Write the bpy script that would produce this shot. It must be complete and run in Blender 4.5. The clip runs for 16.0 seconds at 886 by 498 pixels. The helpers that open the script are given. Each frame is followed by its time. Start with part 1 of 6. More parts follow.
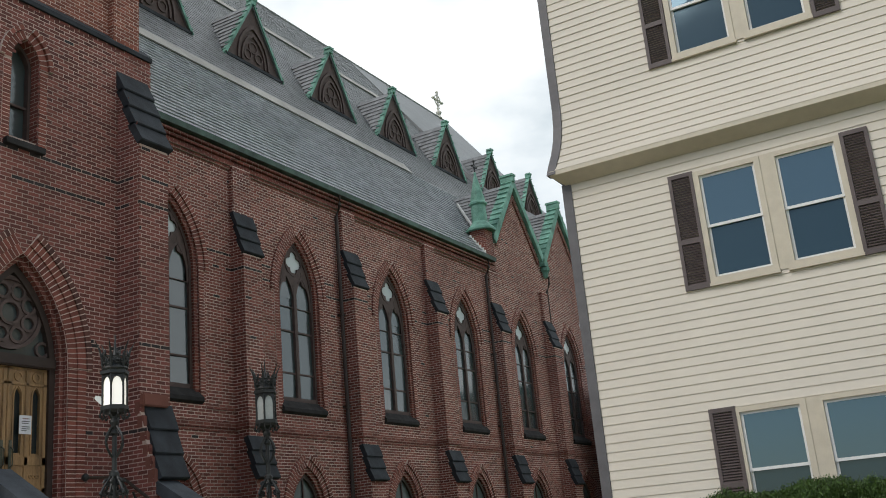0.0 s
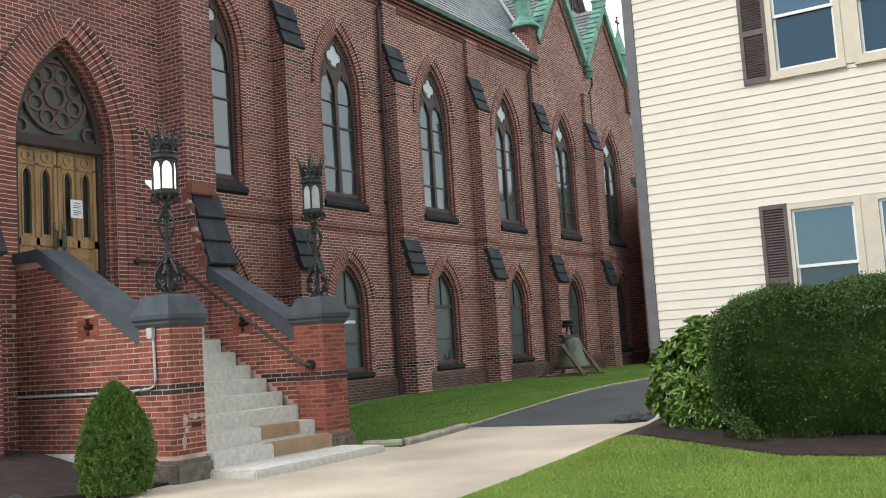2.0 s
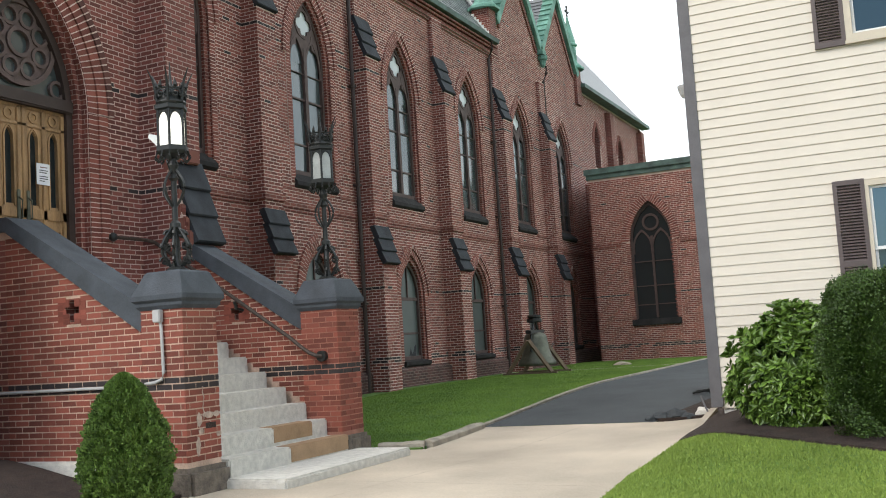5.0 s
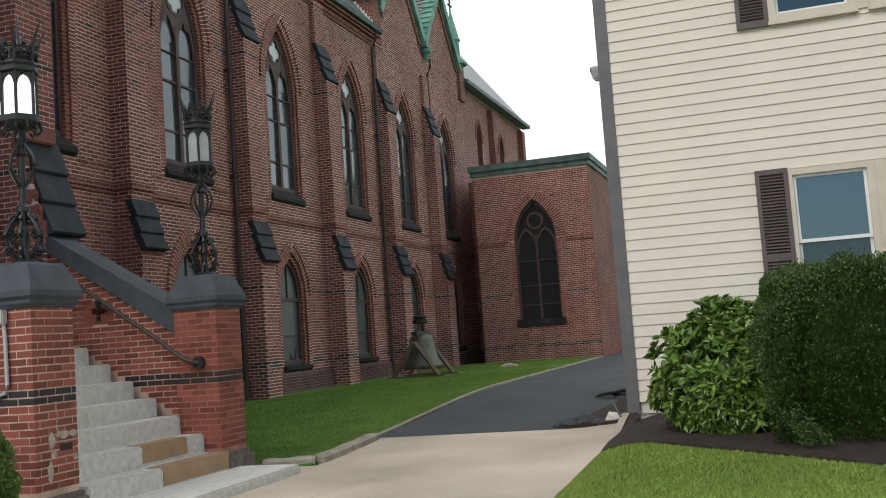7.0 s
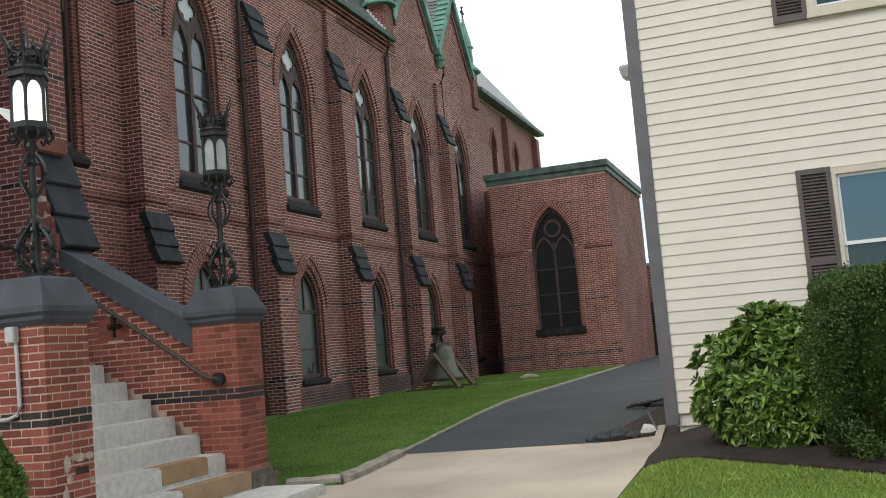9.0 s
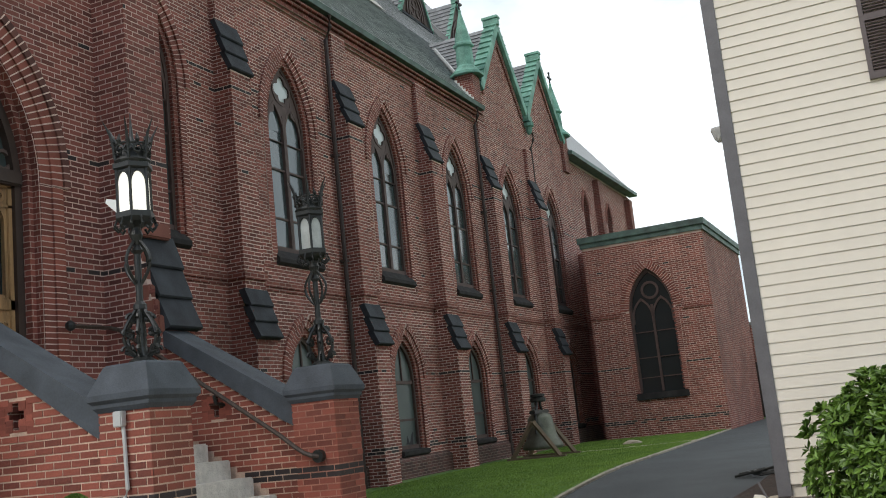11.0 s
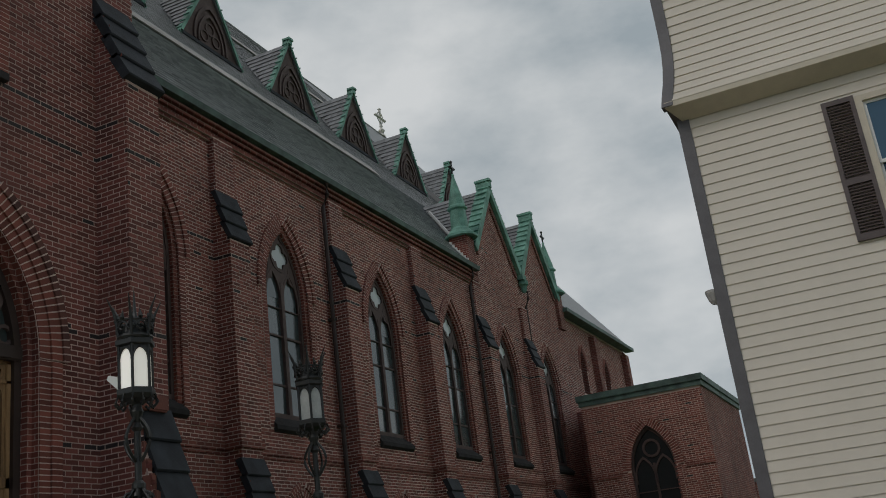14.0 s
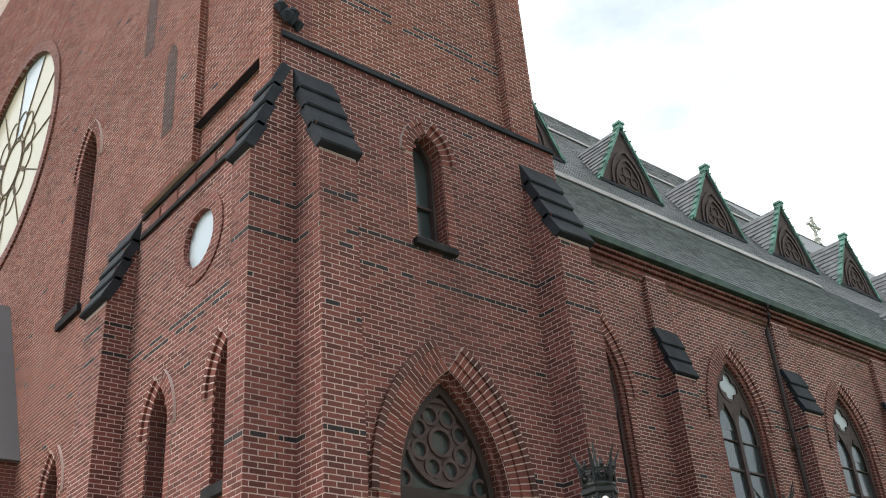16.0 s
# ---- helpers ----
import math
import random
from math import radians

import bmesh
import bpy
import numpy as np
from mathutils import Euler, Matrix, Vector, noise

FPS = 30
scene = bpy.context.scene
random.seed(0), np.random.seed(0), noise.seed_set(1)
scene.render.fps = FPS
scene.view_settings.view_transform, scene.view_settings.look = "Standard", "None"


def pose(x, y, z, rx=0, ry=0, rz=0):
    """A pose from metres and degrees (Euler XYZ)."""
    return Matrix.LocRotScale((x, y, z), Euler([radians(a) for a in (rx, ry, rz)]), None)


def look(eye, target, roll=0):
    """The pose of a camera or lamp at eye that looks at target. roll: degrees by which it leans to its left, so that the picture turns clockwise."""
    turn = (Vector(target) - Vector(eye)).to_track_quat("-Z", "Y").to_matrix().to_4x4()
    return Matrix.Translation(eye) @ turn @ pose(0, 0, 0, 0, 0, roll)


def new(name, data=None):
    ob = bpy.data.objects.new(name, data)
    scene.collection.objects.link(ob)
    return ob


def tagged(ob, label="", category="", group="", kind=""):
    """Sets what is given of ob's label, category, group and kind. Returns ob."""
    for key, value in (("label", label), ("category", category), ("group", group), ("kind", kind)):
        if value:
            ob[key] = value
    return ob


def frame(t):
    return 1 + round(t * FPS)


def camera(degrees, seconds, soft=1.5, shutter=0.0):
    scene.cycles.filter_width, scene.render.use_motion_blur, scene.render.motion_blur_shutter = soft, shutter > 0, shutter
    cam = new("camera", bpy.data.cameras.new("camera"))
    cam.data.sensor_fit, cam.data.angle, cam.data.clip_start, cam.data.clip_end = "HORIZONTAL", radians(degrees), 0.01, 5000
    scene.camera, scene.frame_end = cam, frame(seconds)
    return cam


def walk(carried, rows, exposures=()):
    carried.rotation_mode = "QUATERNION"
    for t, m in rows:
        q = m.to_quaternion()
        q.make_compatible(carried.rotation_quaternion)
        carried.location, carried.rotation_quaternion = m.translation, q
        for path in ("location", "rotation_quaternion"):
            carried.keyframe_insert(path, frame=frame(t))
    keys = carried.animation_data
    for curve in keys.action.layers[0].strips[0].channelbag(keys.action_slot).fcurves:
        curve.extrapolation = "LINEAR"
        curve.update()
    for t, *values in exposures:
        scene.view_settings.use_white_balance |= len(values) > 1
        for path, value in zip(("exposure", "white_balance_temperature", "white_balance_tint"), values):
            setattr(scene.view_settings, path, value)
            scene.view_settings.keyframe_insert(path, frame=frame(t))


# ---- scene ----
cam = camera(48.0, 16.0, soft=1.0)
PATH = [
    (0, (9.609, -8.743, 1.43), (8.69, -7.061, 2.003), -5.3),
    (0.5, (9.549, -8.773, 1.4), (8.601, -7.08, 1.882), -4.4),
    (1, (9.479, -8.736, 1.34), (8.438, -7.059, 1.66), -4.2),
    (1.5, (9.388, -8.728, 1.308), (8.317, -7.052, 1.519), -3.5),
    (2, (9.32, -8.68, 1.29), (8.281, -6.983, 1.487), -3.7),
    (2.5, (9.107, -8.589, 1.27), (8.095, -6.873, 1.45), -4.2),
    (3, (8.823, -8.437, 1.277), (7.809, -6.723, 1.461), -4.3),
    (3.5, (8.454, -8.389, 1.258), (7.454, -6.667, 1.444), -4.3),
    (5.8, (6.55, -7.726, 1.228), (5.747, -5.904, 1.421), -3.7),
    (6, (6.567, -7.615, 1.215), (5.775, -5.789, 1.412), -4.0),
    (6.5, (6.292, -7.38, 1.239), (5.659, -5.491, 1.416), -4.0),
    (7, (6.136, -7.061, 1.27), (5.514, -5.168, 1.444), -4.1),
    (7.5, (5.984, -6.868, 1.252), (5.476, -4.942, 1.432), -4.2),
    (8, (5.857, -6.714, 1.249), (5.426, -4.769, 1.433), -4.1),
    (8.5, (5.846, -6.657, 1.265), (5.352, -4.727, 1.445), -4.4),
    (9, (5.816, -6.682, 1.297), (5.175, -4.797, 1.494), -4.9),
    (9.5, (5.812, -6.655, 1.328), (5.134, -4.785, 1.536), -5.2),
    (10, (5.826, -6.669, 1.394), (5.04, -4.857, 1.708), -6.0),
    (10.2, (5.831, -6.664, 1.399), (5.028, -4.864, 1.737), -6.1),
    (12.5, (5.834, -6.713, 1.361), (5.092, -4.885, 1.687), -5.7),
    (13, (5.823, -6.687, 1.417), (5.127, -4.837, 1.726), -5.3),
    (13.5, (5.834, -6.739, 1.477), (5.144, -4.919, 1.936), -6.3),
    (14, (5.848, -6.796, 1.5), (5.123, -5.045, 2.141), -7.5),
    (14.5, (5.896, -6.86, 1.498), (5.111, -5.163, 2.209), -8.0),
    (15, (5.809, -6.873, 1.54), (4.721, -5.414, 2.369), -7.1),
    (15.5, (5.865, -6.896, 1.547), (4.578, -5.642, 2.424), -5.5),
    (16, (5.908, -6.922, 1.55), (4.599, -5.758, 2.516), -4.8),
]
walk(cam, [(t, look(eye, target, roll)) for t, eye, target, roll in PATH],
     [(0.0, -0.1), (0.5, 0.02), (1.0, 0.5), (1.5, 0.72), (3.5, 0.76), (6.0, 0.55), (6.5, 0.42), (7.0, 0.2), (8.0, -0.1), (8.5, 0.1), (9.0, 0.32), (10.0, 0.34), (12.5, 0.12), (13.3, -0.1), (14.0, -1.05), (14.7, -1.1), (15.0, -1.12), (15.5, -0.42), (16.0, 0.3)])

# ---- world and light: a bright overcast sky ----
world = bpy.data.worlds.new("sky")
scene.world = world
world.use_nodes = True
wn, wl = world.node_tree.nodes, world.node_tree.links
wn.clear()
w_out = wn.new("ShaderNodeOutputWorld")
w_bg = wn.new("ShaderNodeBackground")
w_sky = wn.new("ShaderNodeTexSky")
w_sky.sky_type = "NISHITA"
w_sky.sun_disc = False
w_sky.sun_elevation, w_sky.sun_rotation = radians(42), radians(199)
w_co = wn.new("ShaderNodeTexCoord")
w_map = wn.new("ShaderNodeMapping")
w_map.inputs["Scale"].default_value = (1.6, 1.6, 3.0)
w_cl = wn.new("ShaderNodeTexNoise")
w_cl.inputs["Scale"].default_value, w_cl.inputs["Detail"].default_value, w_cl.inputs["Roughness"].default_value = 1.7, 7, 0.55
w_ramp = wn.new("ShaderNodeValToRGB")
w_ramp.color_ramp.elements[0].position, w_ramp.color_ramp.elements[0].color = 0.38, (5.2, 6.0, 6.5, 1)
w_ramp.color_ramp.elements[1].position, w_ramp.color_ramp.elements[1].color = 0.62, (10.4, 10.7, 10.8, 1)
w_mix = wn.new("ShaderNodeMixRGB")
w_sep = wn.new("ShaderNodeSeparateXYZ")
w_cover = wn.new("ShaderNodeMapRange")
for key, v in (("From Min", -0.7), ("From Max", -0.05), ("To Min", 0.12), ("To Max", 0.95)):
    w_cover.inputs[key].default_value = v
wl.new(w_co.outputs["Generated"], w_sep.inputs[0])
wl.new(w_sep.outputs["Y"], w_cover.inputs["Value"])
wl.new(w_cover.outputs["Result"], w_mix.inputs[0])
wl.new(w_co.outputs["Generated"], w_map.inputs["Vector"])
wl.new(w_map.outputs["Vector"], w_cl.inputs["Vector"])
wl.new(w_cl.outputs["Fac"], w_ramp.inputs["Fac"])
wl.new(w_sky.outputs["Color"], w_mix.inputs[1])
wl.new(w_ramp.outputs["Color"], w_mix.inputs[2])
wl.new(w_mix.outputs["Color"], w_bg.inputs["Color"])
w_bg.inputs["Strength"].default_value = 0.125
wl.new(w_bg.outputs["Background"], w_out.inputs["Surface"])
sun = new("sun", bpy.data.lights.new("sun", "SUN"))
sun.data.energy, sun.data.angle, sun.data.color = 1.3, radians(30), (1.0, 0.96, 0.9)
sun.matrix_world = look((-14, -40, 38), (0, 0, 0))


# ---- materials ----
def material(name, colour, rough=0.7, metal=0.0, spread=0.25, scale=6.0, fine=60.0, bump=0.0, bump_scale=80.0, island=0.0, objects=0.0, spec=0.5,
             second=None, stretch=(1, 1, 1)):
    """A principled surface with variation at two scales, fine relief and, if wanted, a change from piece to piece."""
    m = bpy.data.materials.new(name)
    m.use_nodes = True
    n, l = m.node_tree.nodes, m.node_tree.links
    b = n["Principled BSDF"]
    b.inputs["Roughness"].default_value, b.inputs["Metallic"].default_value = rough, metal
    b.inputs["Specular IOR Level"].default_value = spec
    co = n.new("ShaderNodeTexCoord")
    mp = n.new("ShaderNodeMapping")
    mp.inputs["Scale"].default_value = stretch
    l.new(co.outputs["Object"], mp.inputs["Vector"])

    def noise_of(s, detail):
        t = n.new("ShaderNodeTexNoise")
        t.inputs["Scale"].default_value, t.inputs["Detail"].default_value = s, detail
        l.new(mp.outputs["Vector"], t.inputs["Vector"])
        return t

    big, small = noise_of(scale, 5), noise_of(fine, 3)
    mixed = n.new("ShaderNodeMath")
    mixed.operation = "MULTIPLY_ADD"
    l.new(small.outputs["Fac"], mixed.inputs[0])
    mixed.inputs[1].default_value = 0.45
    l.new(big.outputs["Fac"], mixed.inputs[2])
    value = mixed.outputs[0]
    if island or objects:
        info = n.new("ShaderNodeNewGeometry") if island else n.new("ShaderNodeObjectInfo")
        add = n.new("ShaderNodeMath")
        add.operation = "MULTIPLY_ADD"
        l.new(info.outputs["Random Per Island" if island else "Random"], add.inputs[0])
        add.inputs[1].default_value = island or objects
        l.new(value, add.inputs[2])
        value = add.outputs[0]
    ramp = n.new("ShaderNodeMapRange")
    ramp.inputs["From Min"].default_value, ramp.inputs["From Max"].default_value = 0.4, 1.05 + (island or objects)
    l.new(value, ramp.inputs["Value"])
    mix = n.new("ShaderNodeMixRGB")
    dark = tuple(c * (1 - spread) for c in colour)
    light = second or tuple(min(1.0, c * (1 + spread)) for c in colour)
    mix.inputs[1].default_value, mix.inputs[2].default_value = (*dark, 1), (*light, 1)
    l.new(ramp.outputs["Result"], mix.inputs[0])
    l.new(mix.outputs["Color"], b.inputs["Base Color"])
    if bump:
        bp = n.new("ShaderNodeBump")
        bp.inputs["Strength"].default_value, bp.inputs["Distance"].default_value = 1.0, bump
        t = noise_of(bump_scale, 4)
        l.new(t.outputs["Fac"], bp.inputs["Height"])
        l.new(bp.outputs["Normal"], b.inputs["Normal"])
    return m


def brick_texture(name, one, two, mortar):
    """Brickwork on faces that carry no bricks of their own: jambs, far walls."""
    m = bpy.data.materials.new(name)
    m.use_nodes = True
    n, l = m.node_tree.nodes, m.node_tree.links
    b = n["Principled BSDF"]
    b.inputs["Roughness"].default_value = 0.85
    co, sep, add, com = n.new("ShaderNodeTexCoord"), n.new("ShaderNodeSeparateXYZ"), n.new("ShaderNodeMath"), n.new("ShaderNodeCombineXYZ")
    l.new(co.outputs["Object"], sep.inputs[0])
    l.new(sep.outputs["X"], add.inputs[0])
    l.new(sep.outputs["Y"], add.inputs[1])
    l.new(add.outputs[0], com.inputs[0])
    l.new(sep.outputs["Z"], com.inputs[1])
    bt = n.new("ShaderNodeTexBrick")
    l.new(com.outputs[0], bt.inputs["Vector"])
    for key, v in (("Scale", 1.0), ("Mortar Size", 0.006), ("Brick Width", 0.21), ("Row Height", 0.0667), ("Bias", -0.1)):
        bt.inputs[key].default_value = v
    bt.inputs["Color1"].default_value, bt.inputs["Color2"].default_value, bt.inputs["Mortar"].default_value = (*one, 1), (*two, 1), (*mortar, 1)
    big = n.new("ShaderNodeTexNoise")
    big.inputs["Scale"].default_value, big.inputs["Detail"].default_value = 0.9, 6
    l.new(co.outputs["Object"], big.inputs["Vector"])
    mr = n.new("ShaderNodeMapRange")
    mr.inputs["From Min"].default_value, mr.inputs["From Max"].default_value, mr.inputs["To Min"].default_value, mr.inputs["To Max"].default_value = 0.3, 0.7, 0.7, 1.2
    l.new(big.outputs["Fac"], mr.inputs["Value"])
    mu = n.new("ShaderNodeMixRGB")
    mu.blend_type = "MULTIPLY"
    mu.inputs[0].default_value = 1
    l.new(bt.outputs["Color"], mu.inputs[1])
    l.new(mr.outputs["Result"], mu.inputs[2])
    l.new(mu.outputs["Color"], b.inputs["Base Color"])
    bp = n.new("ShaderNodeBump")
    bp.inputs["Strength"].default_value, bp.inputs["Distance"].default_value, bp.invert = 0.8, 0.006, True
    l.new(bt.outputs["Fac"], bp.inputs["Height"])
    l.new(bp.outputs["Normal"], b.inputs["Normal"])
    return m


def glass(name, colour, rough, ior, clear, tint=(1, 1, 1), ripple=3.0):
    m = bpy.data.materials.new(name)
    m.use_nodes = True
    n, l = m.node_tree.nodes, m.node_tree.links
    b = n["Principled BSDF"]
    b.inputs["Base Color"].default_value, b.inputs["Roughness"].default_value = (*colour, 1), rough
    b.inputs["IOR"].default_value, b.inputs["Transmission Weight"].default_value = ior, clear
    b.inputs["Specular Tint"].default_value = (*tint, 1)
    t, bp = n.new("ShaderNodeTexNoise"), n.new("ShaderNodeBump")
    t.inputs["Scale"].default_value = ripple
    co = n.new("ShaderNodeTexCoord")
    l.new(co.outputs["Object"], t.inputs["Vector"])
    bp.inputs["Strength"].default_value, bp.inputs["Distance"].default_value = 0.12, 0.01
    l.new(t.outputs["Fac"], bp.inputs["Height"])
    l.new(bp.outputs["Normal"], b.inputs["Normal"])
    return m


BRICK = material("red_brick", (0.200, 0.058, 0.045), 0.85, spread=0.6, scale=0.45, fine=40, island=1.0, second=(0.345, 0.112, 0.084), bump=0.004)
BRICK_DARK = material("dark_brick", (0.024, 0.017, 0.017), 0.7, spread=0.5, island=0.8, bump=0.004)
BRICK_NEW = material("orange_red_brick", (0.195, 0.046, 0.030), 0.82, spread=0.6, scale=1.2, fine=40, objects=0.9, second=(0.37, 0.102, 0.066), bump=0.004)
BRICK_ARCH = material("arch_brick", (0.195, 0.053, 0.039), 0.85, spread=0.55, scale=3, fine=40, objects=1.0, second=(0.325, 0.100, 0.070), bump=0.004)
BRICK_EDGE = material("dark_arch_brick", (0.10, 0.040, 0.033), 0.85, spread=0.6, scale=3, fine=40, objects=1.0, second=(0.20, 0.075, 0.058), bump=0.004)
MORTAR = material("mortar", (0.62, 0.47, 0.40), 0.95, spread=0.35, scale=1.5, bump=0.004)
MORTAR_DARK = material("sooty_mortar", (0.68, 0.53, 0.46), 0.95, spread=0.5, scale=0.5, bump=0.004)
LIME = material("lime_crust", (0.42, 0.33, 0.27), 0.95, spread=0.5, scale=18, bump=0.004)
# Tower mortar, darker than the nave's.
MORTAR_TOWER = material("grey_tower_mortar", (0.52, 0.39, 0.335), 0.95, spread=0.5, scale=0.6, bump=0.004)
MORTAR_PIER = material("brown_mortar", (0.50, 0.36, 0.275), 0.95, spread=0.5, scale=2.5, bump=0.004)
MORTAR_RED = material("repointed_red_mortar", (0.36, 0.175, 0.125), 0.95, spread=0.5, scale=4, bump=0.004)
# Darker brickwork for the plinth, and as painted shade on the slot plates.
BRICKWORK_DARK = brick_texture("dark_brickwork", (0.060, 0.030, 0.025), (0.125, 0.050, 0.040), (0.23, 0.18, 0.15))
BRICKWORK = brick_texture("brickwork", (0.15, 0.040, 0.030), (0.27, 0.080, 0.056), (0.42, 0.30, 0.25))
SLATE_CAP = material("dark_painted_stone", (0.032, 0.036, 0.042), 0.75, spec=0.25, spread=0.55, scale=3, fine=90, bump=0.003)
COPING = material("grey_painted_coping", (0.060, 0.069, 0.080), 0.7, spec=0.3, spread=0.4, scale=4, fine=60, bump=0.003)
BASE_STONE = material("rough_brown_stone", (0.15, 0.125, 0.10), 0.9, spread=0.6, scale=9, bump=0.02, bump_scale=25)
GUTTER = material("tarnished_gutter", (0.055, 0.070, 0.066), 0.6, spread=0.6, scale=2.5, second=(0.13, 0.22, 0.18))
# Tower brick, a little darker than the nave brick.
BRICK_TOWER = material("dark_tower_brick", (0.170, 0.050, 0.041), 0.85, spread=0.6, scale=0.5, fine=40, island=1.0, second=(0.305, 0.097, 0.075), bump=0.004)
GRASS_LIGHT = material("pale_lawn_grass", (0.13, 0.225, 0.033), 0.7, spread=0.4, scale=0.8, fine=25, island=0.7, second=(0.32, 0.43, 0.07))
SLATE_ROOF = material("roof_slate", (0.165, 0.168, 0.171), 0.45, spread=0.4, scale=0.7, fine=25, island=0.9, bump=0.003)
# Paler lower slates; part of their sky sheen is put into the colour.
SLATE_LOW = material("pale_sheen_slate", (0.32, 0.337, 0.345), 0.36, spread=0.4, scale=0.6, fine=25, island=0.9, bump=0.003)
BRICK_HIGH = material("clean_orange_brick", (0.21, 0.057, 0.036), 0.85, spread=0.45, scale=0.4, fine=40, island=0.9, second=(0.36, 0.112, 0.070), bump=0.004)
COPPER = material("green_copper", (0.075, 0.24, 0.17), 0.65, spread=0.6, scale=2.2, fine=30, second=(0.25, 0.52, 0.41), bump=0.002)
SILL = material("dark_sill_stone", (0.036, 0.034, 0.034), 0.9, spec=0.2, spread=0.5, scale=4, bump=0.003)
TRACERY = material("brown_painted_tracery", (0.080, 0.050, 0.043), 0.7, spread=0.35)
WOOD = material("golden_oak", (0.31, 0.185, 0.085), 0.45, spread=0.65, scale=2.2, fine=36, stretch=(4, 4, 0.5), bump=0.002)
CARVED = material("brown_carved_tympanum", (0.105, 0.072, 0.064), 0.75, spread=0.4, scale=5, bump=0.004)
DARK_WOOD = material("dark_brown_timber", (0.040, 0.025, 0.020), 0.6, spread=0.35, scale=4)
IRON = material("black_iron", (0.012, 0.014, 0.013), 0.45, spread=0.5, scale=20)
IRON_RAIL = material("rusty_handrail", (0.045, 0.030, 0.022), 0.6, spread=0.6, scale=25)
GRANITE = material("grey_granite", (0.64, 0.615, 0.555), 0.9, spread=0.22, scale=14, fine=140, bump=0.02, bump_scale=55)
KERB = material("worn_kerb_granite", (0.33, 0.295, 0.235), 0.9, spread=0.5, scale=5, fine=120, bump=0.02, bump_scale=40)
PATCH_STONE = material("tan_patched_mortar", (0.36, 0.235, 0.135), 0.9, spread=0.3, scale=5, bump=0.004)
CONCRETE = material("pale_concrete", (0.47, 0.40, 0.31), 0.8, spread=0.4, scale=0.55, fine=70, bump=0.002)
ASPHALT = material("asphalt", (0.049, 0.056, 0.060), 0.85, spread=0.35, scale=0.9, fine=150, bump=0.004, bump_scale=150)
GRASS = material("lawn_grass", (0.085, 0.19, 0.026), 0.7, spread=0.4, scale=1.2, fine=25, island=0.6, second=(0.27, 0.43, 0.06))
SOIL = material("lawn_soil", (0.085, 0.165, 0.03), 0.95, spread=0.4, scale=3, bump=0.02, bump_scale=60)
MULCH = material("brown_mulch", (0.036, 0.023, 0.017), 0.95, spread=0.55, scale=6, fine=90, bump=0.03, bump_scale=45)
SIDING = material("cream_vinyl_siding", (0.63, 0.575, 0.48), 0.5, spread=0.06, scale=1.2, fine=20, objects=0.15)
TRIM_GREY = material("grey_metal_trim", (0.10, 0.095, 0.10), 0.5, spread=0.25, scale=5)
TRIM_TAN = material("tan_window_trim", (0.55, 0.49, 0.38), 0.5, spread=0.1)
WHITE = material("white_sash", (0.72, 0.72, 0.69), 0.45, spread=0.08)
SHUTTER = material("brown_grey_shutter", (0.090, 0.068, 0.064), 0.55, spread=0.25)
# Near-black colour that stands in for unlit interiors.
INTERIOR_SHADE = material("interior_shade", (0.035, 0.035, 0.04), 0.9, spread=0.3)
PAPER = material("white_paper", (0.78, 0.78, 0.80), 0.8, spread=0.05)
LEAF = material("broad_green_leaf", (0.032, 0.088, 0.014), 0.35, spread=0.65, island=1.2, second=(0.19, 0.32, 0.05))
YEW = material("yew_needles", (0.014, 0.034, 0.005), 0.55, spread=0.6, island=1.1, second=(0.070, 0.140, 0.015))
CONIFER = material("conifer_needles", (0.050, 0.105, 0.018), 0.65, spread=0.6, island=1.1, second=(0.17, 0.29, 0.045))
BARK = material("bark", (0.08, 0.055, 0.04), 0.9, spread=0.4, bump=0.01)
BRONZE = material("weathered_bronze", (0.12, 0.125, 0.095), 0.5, metal=0.5, spread=0.4, scale=7)
TIMBER = material("grey_brown_timber", (0.16, 0.115, 0.075), 0.8, spread=0.35, scale=5)
STUCCO = material("brown_painted_masonry", (0.21, 0.08, 0.058), 0.9, spread=0.2, scale=2, bump=0.004)
PVC = material("grey_conduit", (0.42, 0.42, 0.41), 0.5, spread=0.15)
ROOF_GREY = material("aged_roof_membrane", (0.21, 0.20, 0.185), 0.8, spread=0.3)
BAND = material("tan_weathered_slate", (0.36, 0.335, 0.30), 0.55, spread=0.45, scale=1.2, fine=30)
# Reflected blue sky is put into the base colour and specular tint.
PANE = glass("sky_tinted_glass", (0.040, 0.070, 0.092), 0.02, 1.85, 0.0, (0.55, 0.82, 1.0))
# Darker for the insect screen, with the same painted sky blue.
PANE_SCREEN = glass("screened_glass", (0.016, 0.034, 0.046), 0.08, 1.6, 0.0, (0.6, 0.85, 1.0))
PANE_CHURCH = glass("leaded_glazing", (0.055, 0.073, 0.073), 0.14, 2.0, 0.0, ripple=26.0)
# White sky reflection painted as a pale base colour.
PANE_SKY_WHITE = glass("sky_white_glazing", (0.50, 0.54, 0.53), 0.12, 1.8, 0.0)
PANE_SKY = glass("pale_blue_glass", (0.68, 0.76, 0.80), 0.15, 1.6, 0.0)
PANE_DARK = glass("dark_stained_glass", (0.016, 0.022, 0.024), 0.15, 1.5, 0.0)
BOARD = material("grey_green_board", (0.058, 0.076, 0.070), 0.35, spread=0.35, scale=1.5)
PANE_PALE = glass("pale_rose_glass", (0.72, 0.66, 0.48), 0.2, 1.5, 0.0)
MILK = material("milky_lamp_glass", (0.75, 0.76, 0.72), 0.35, spread=0.05)
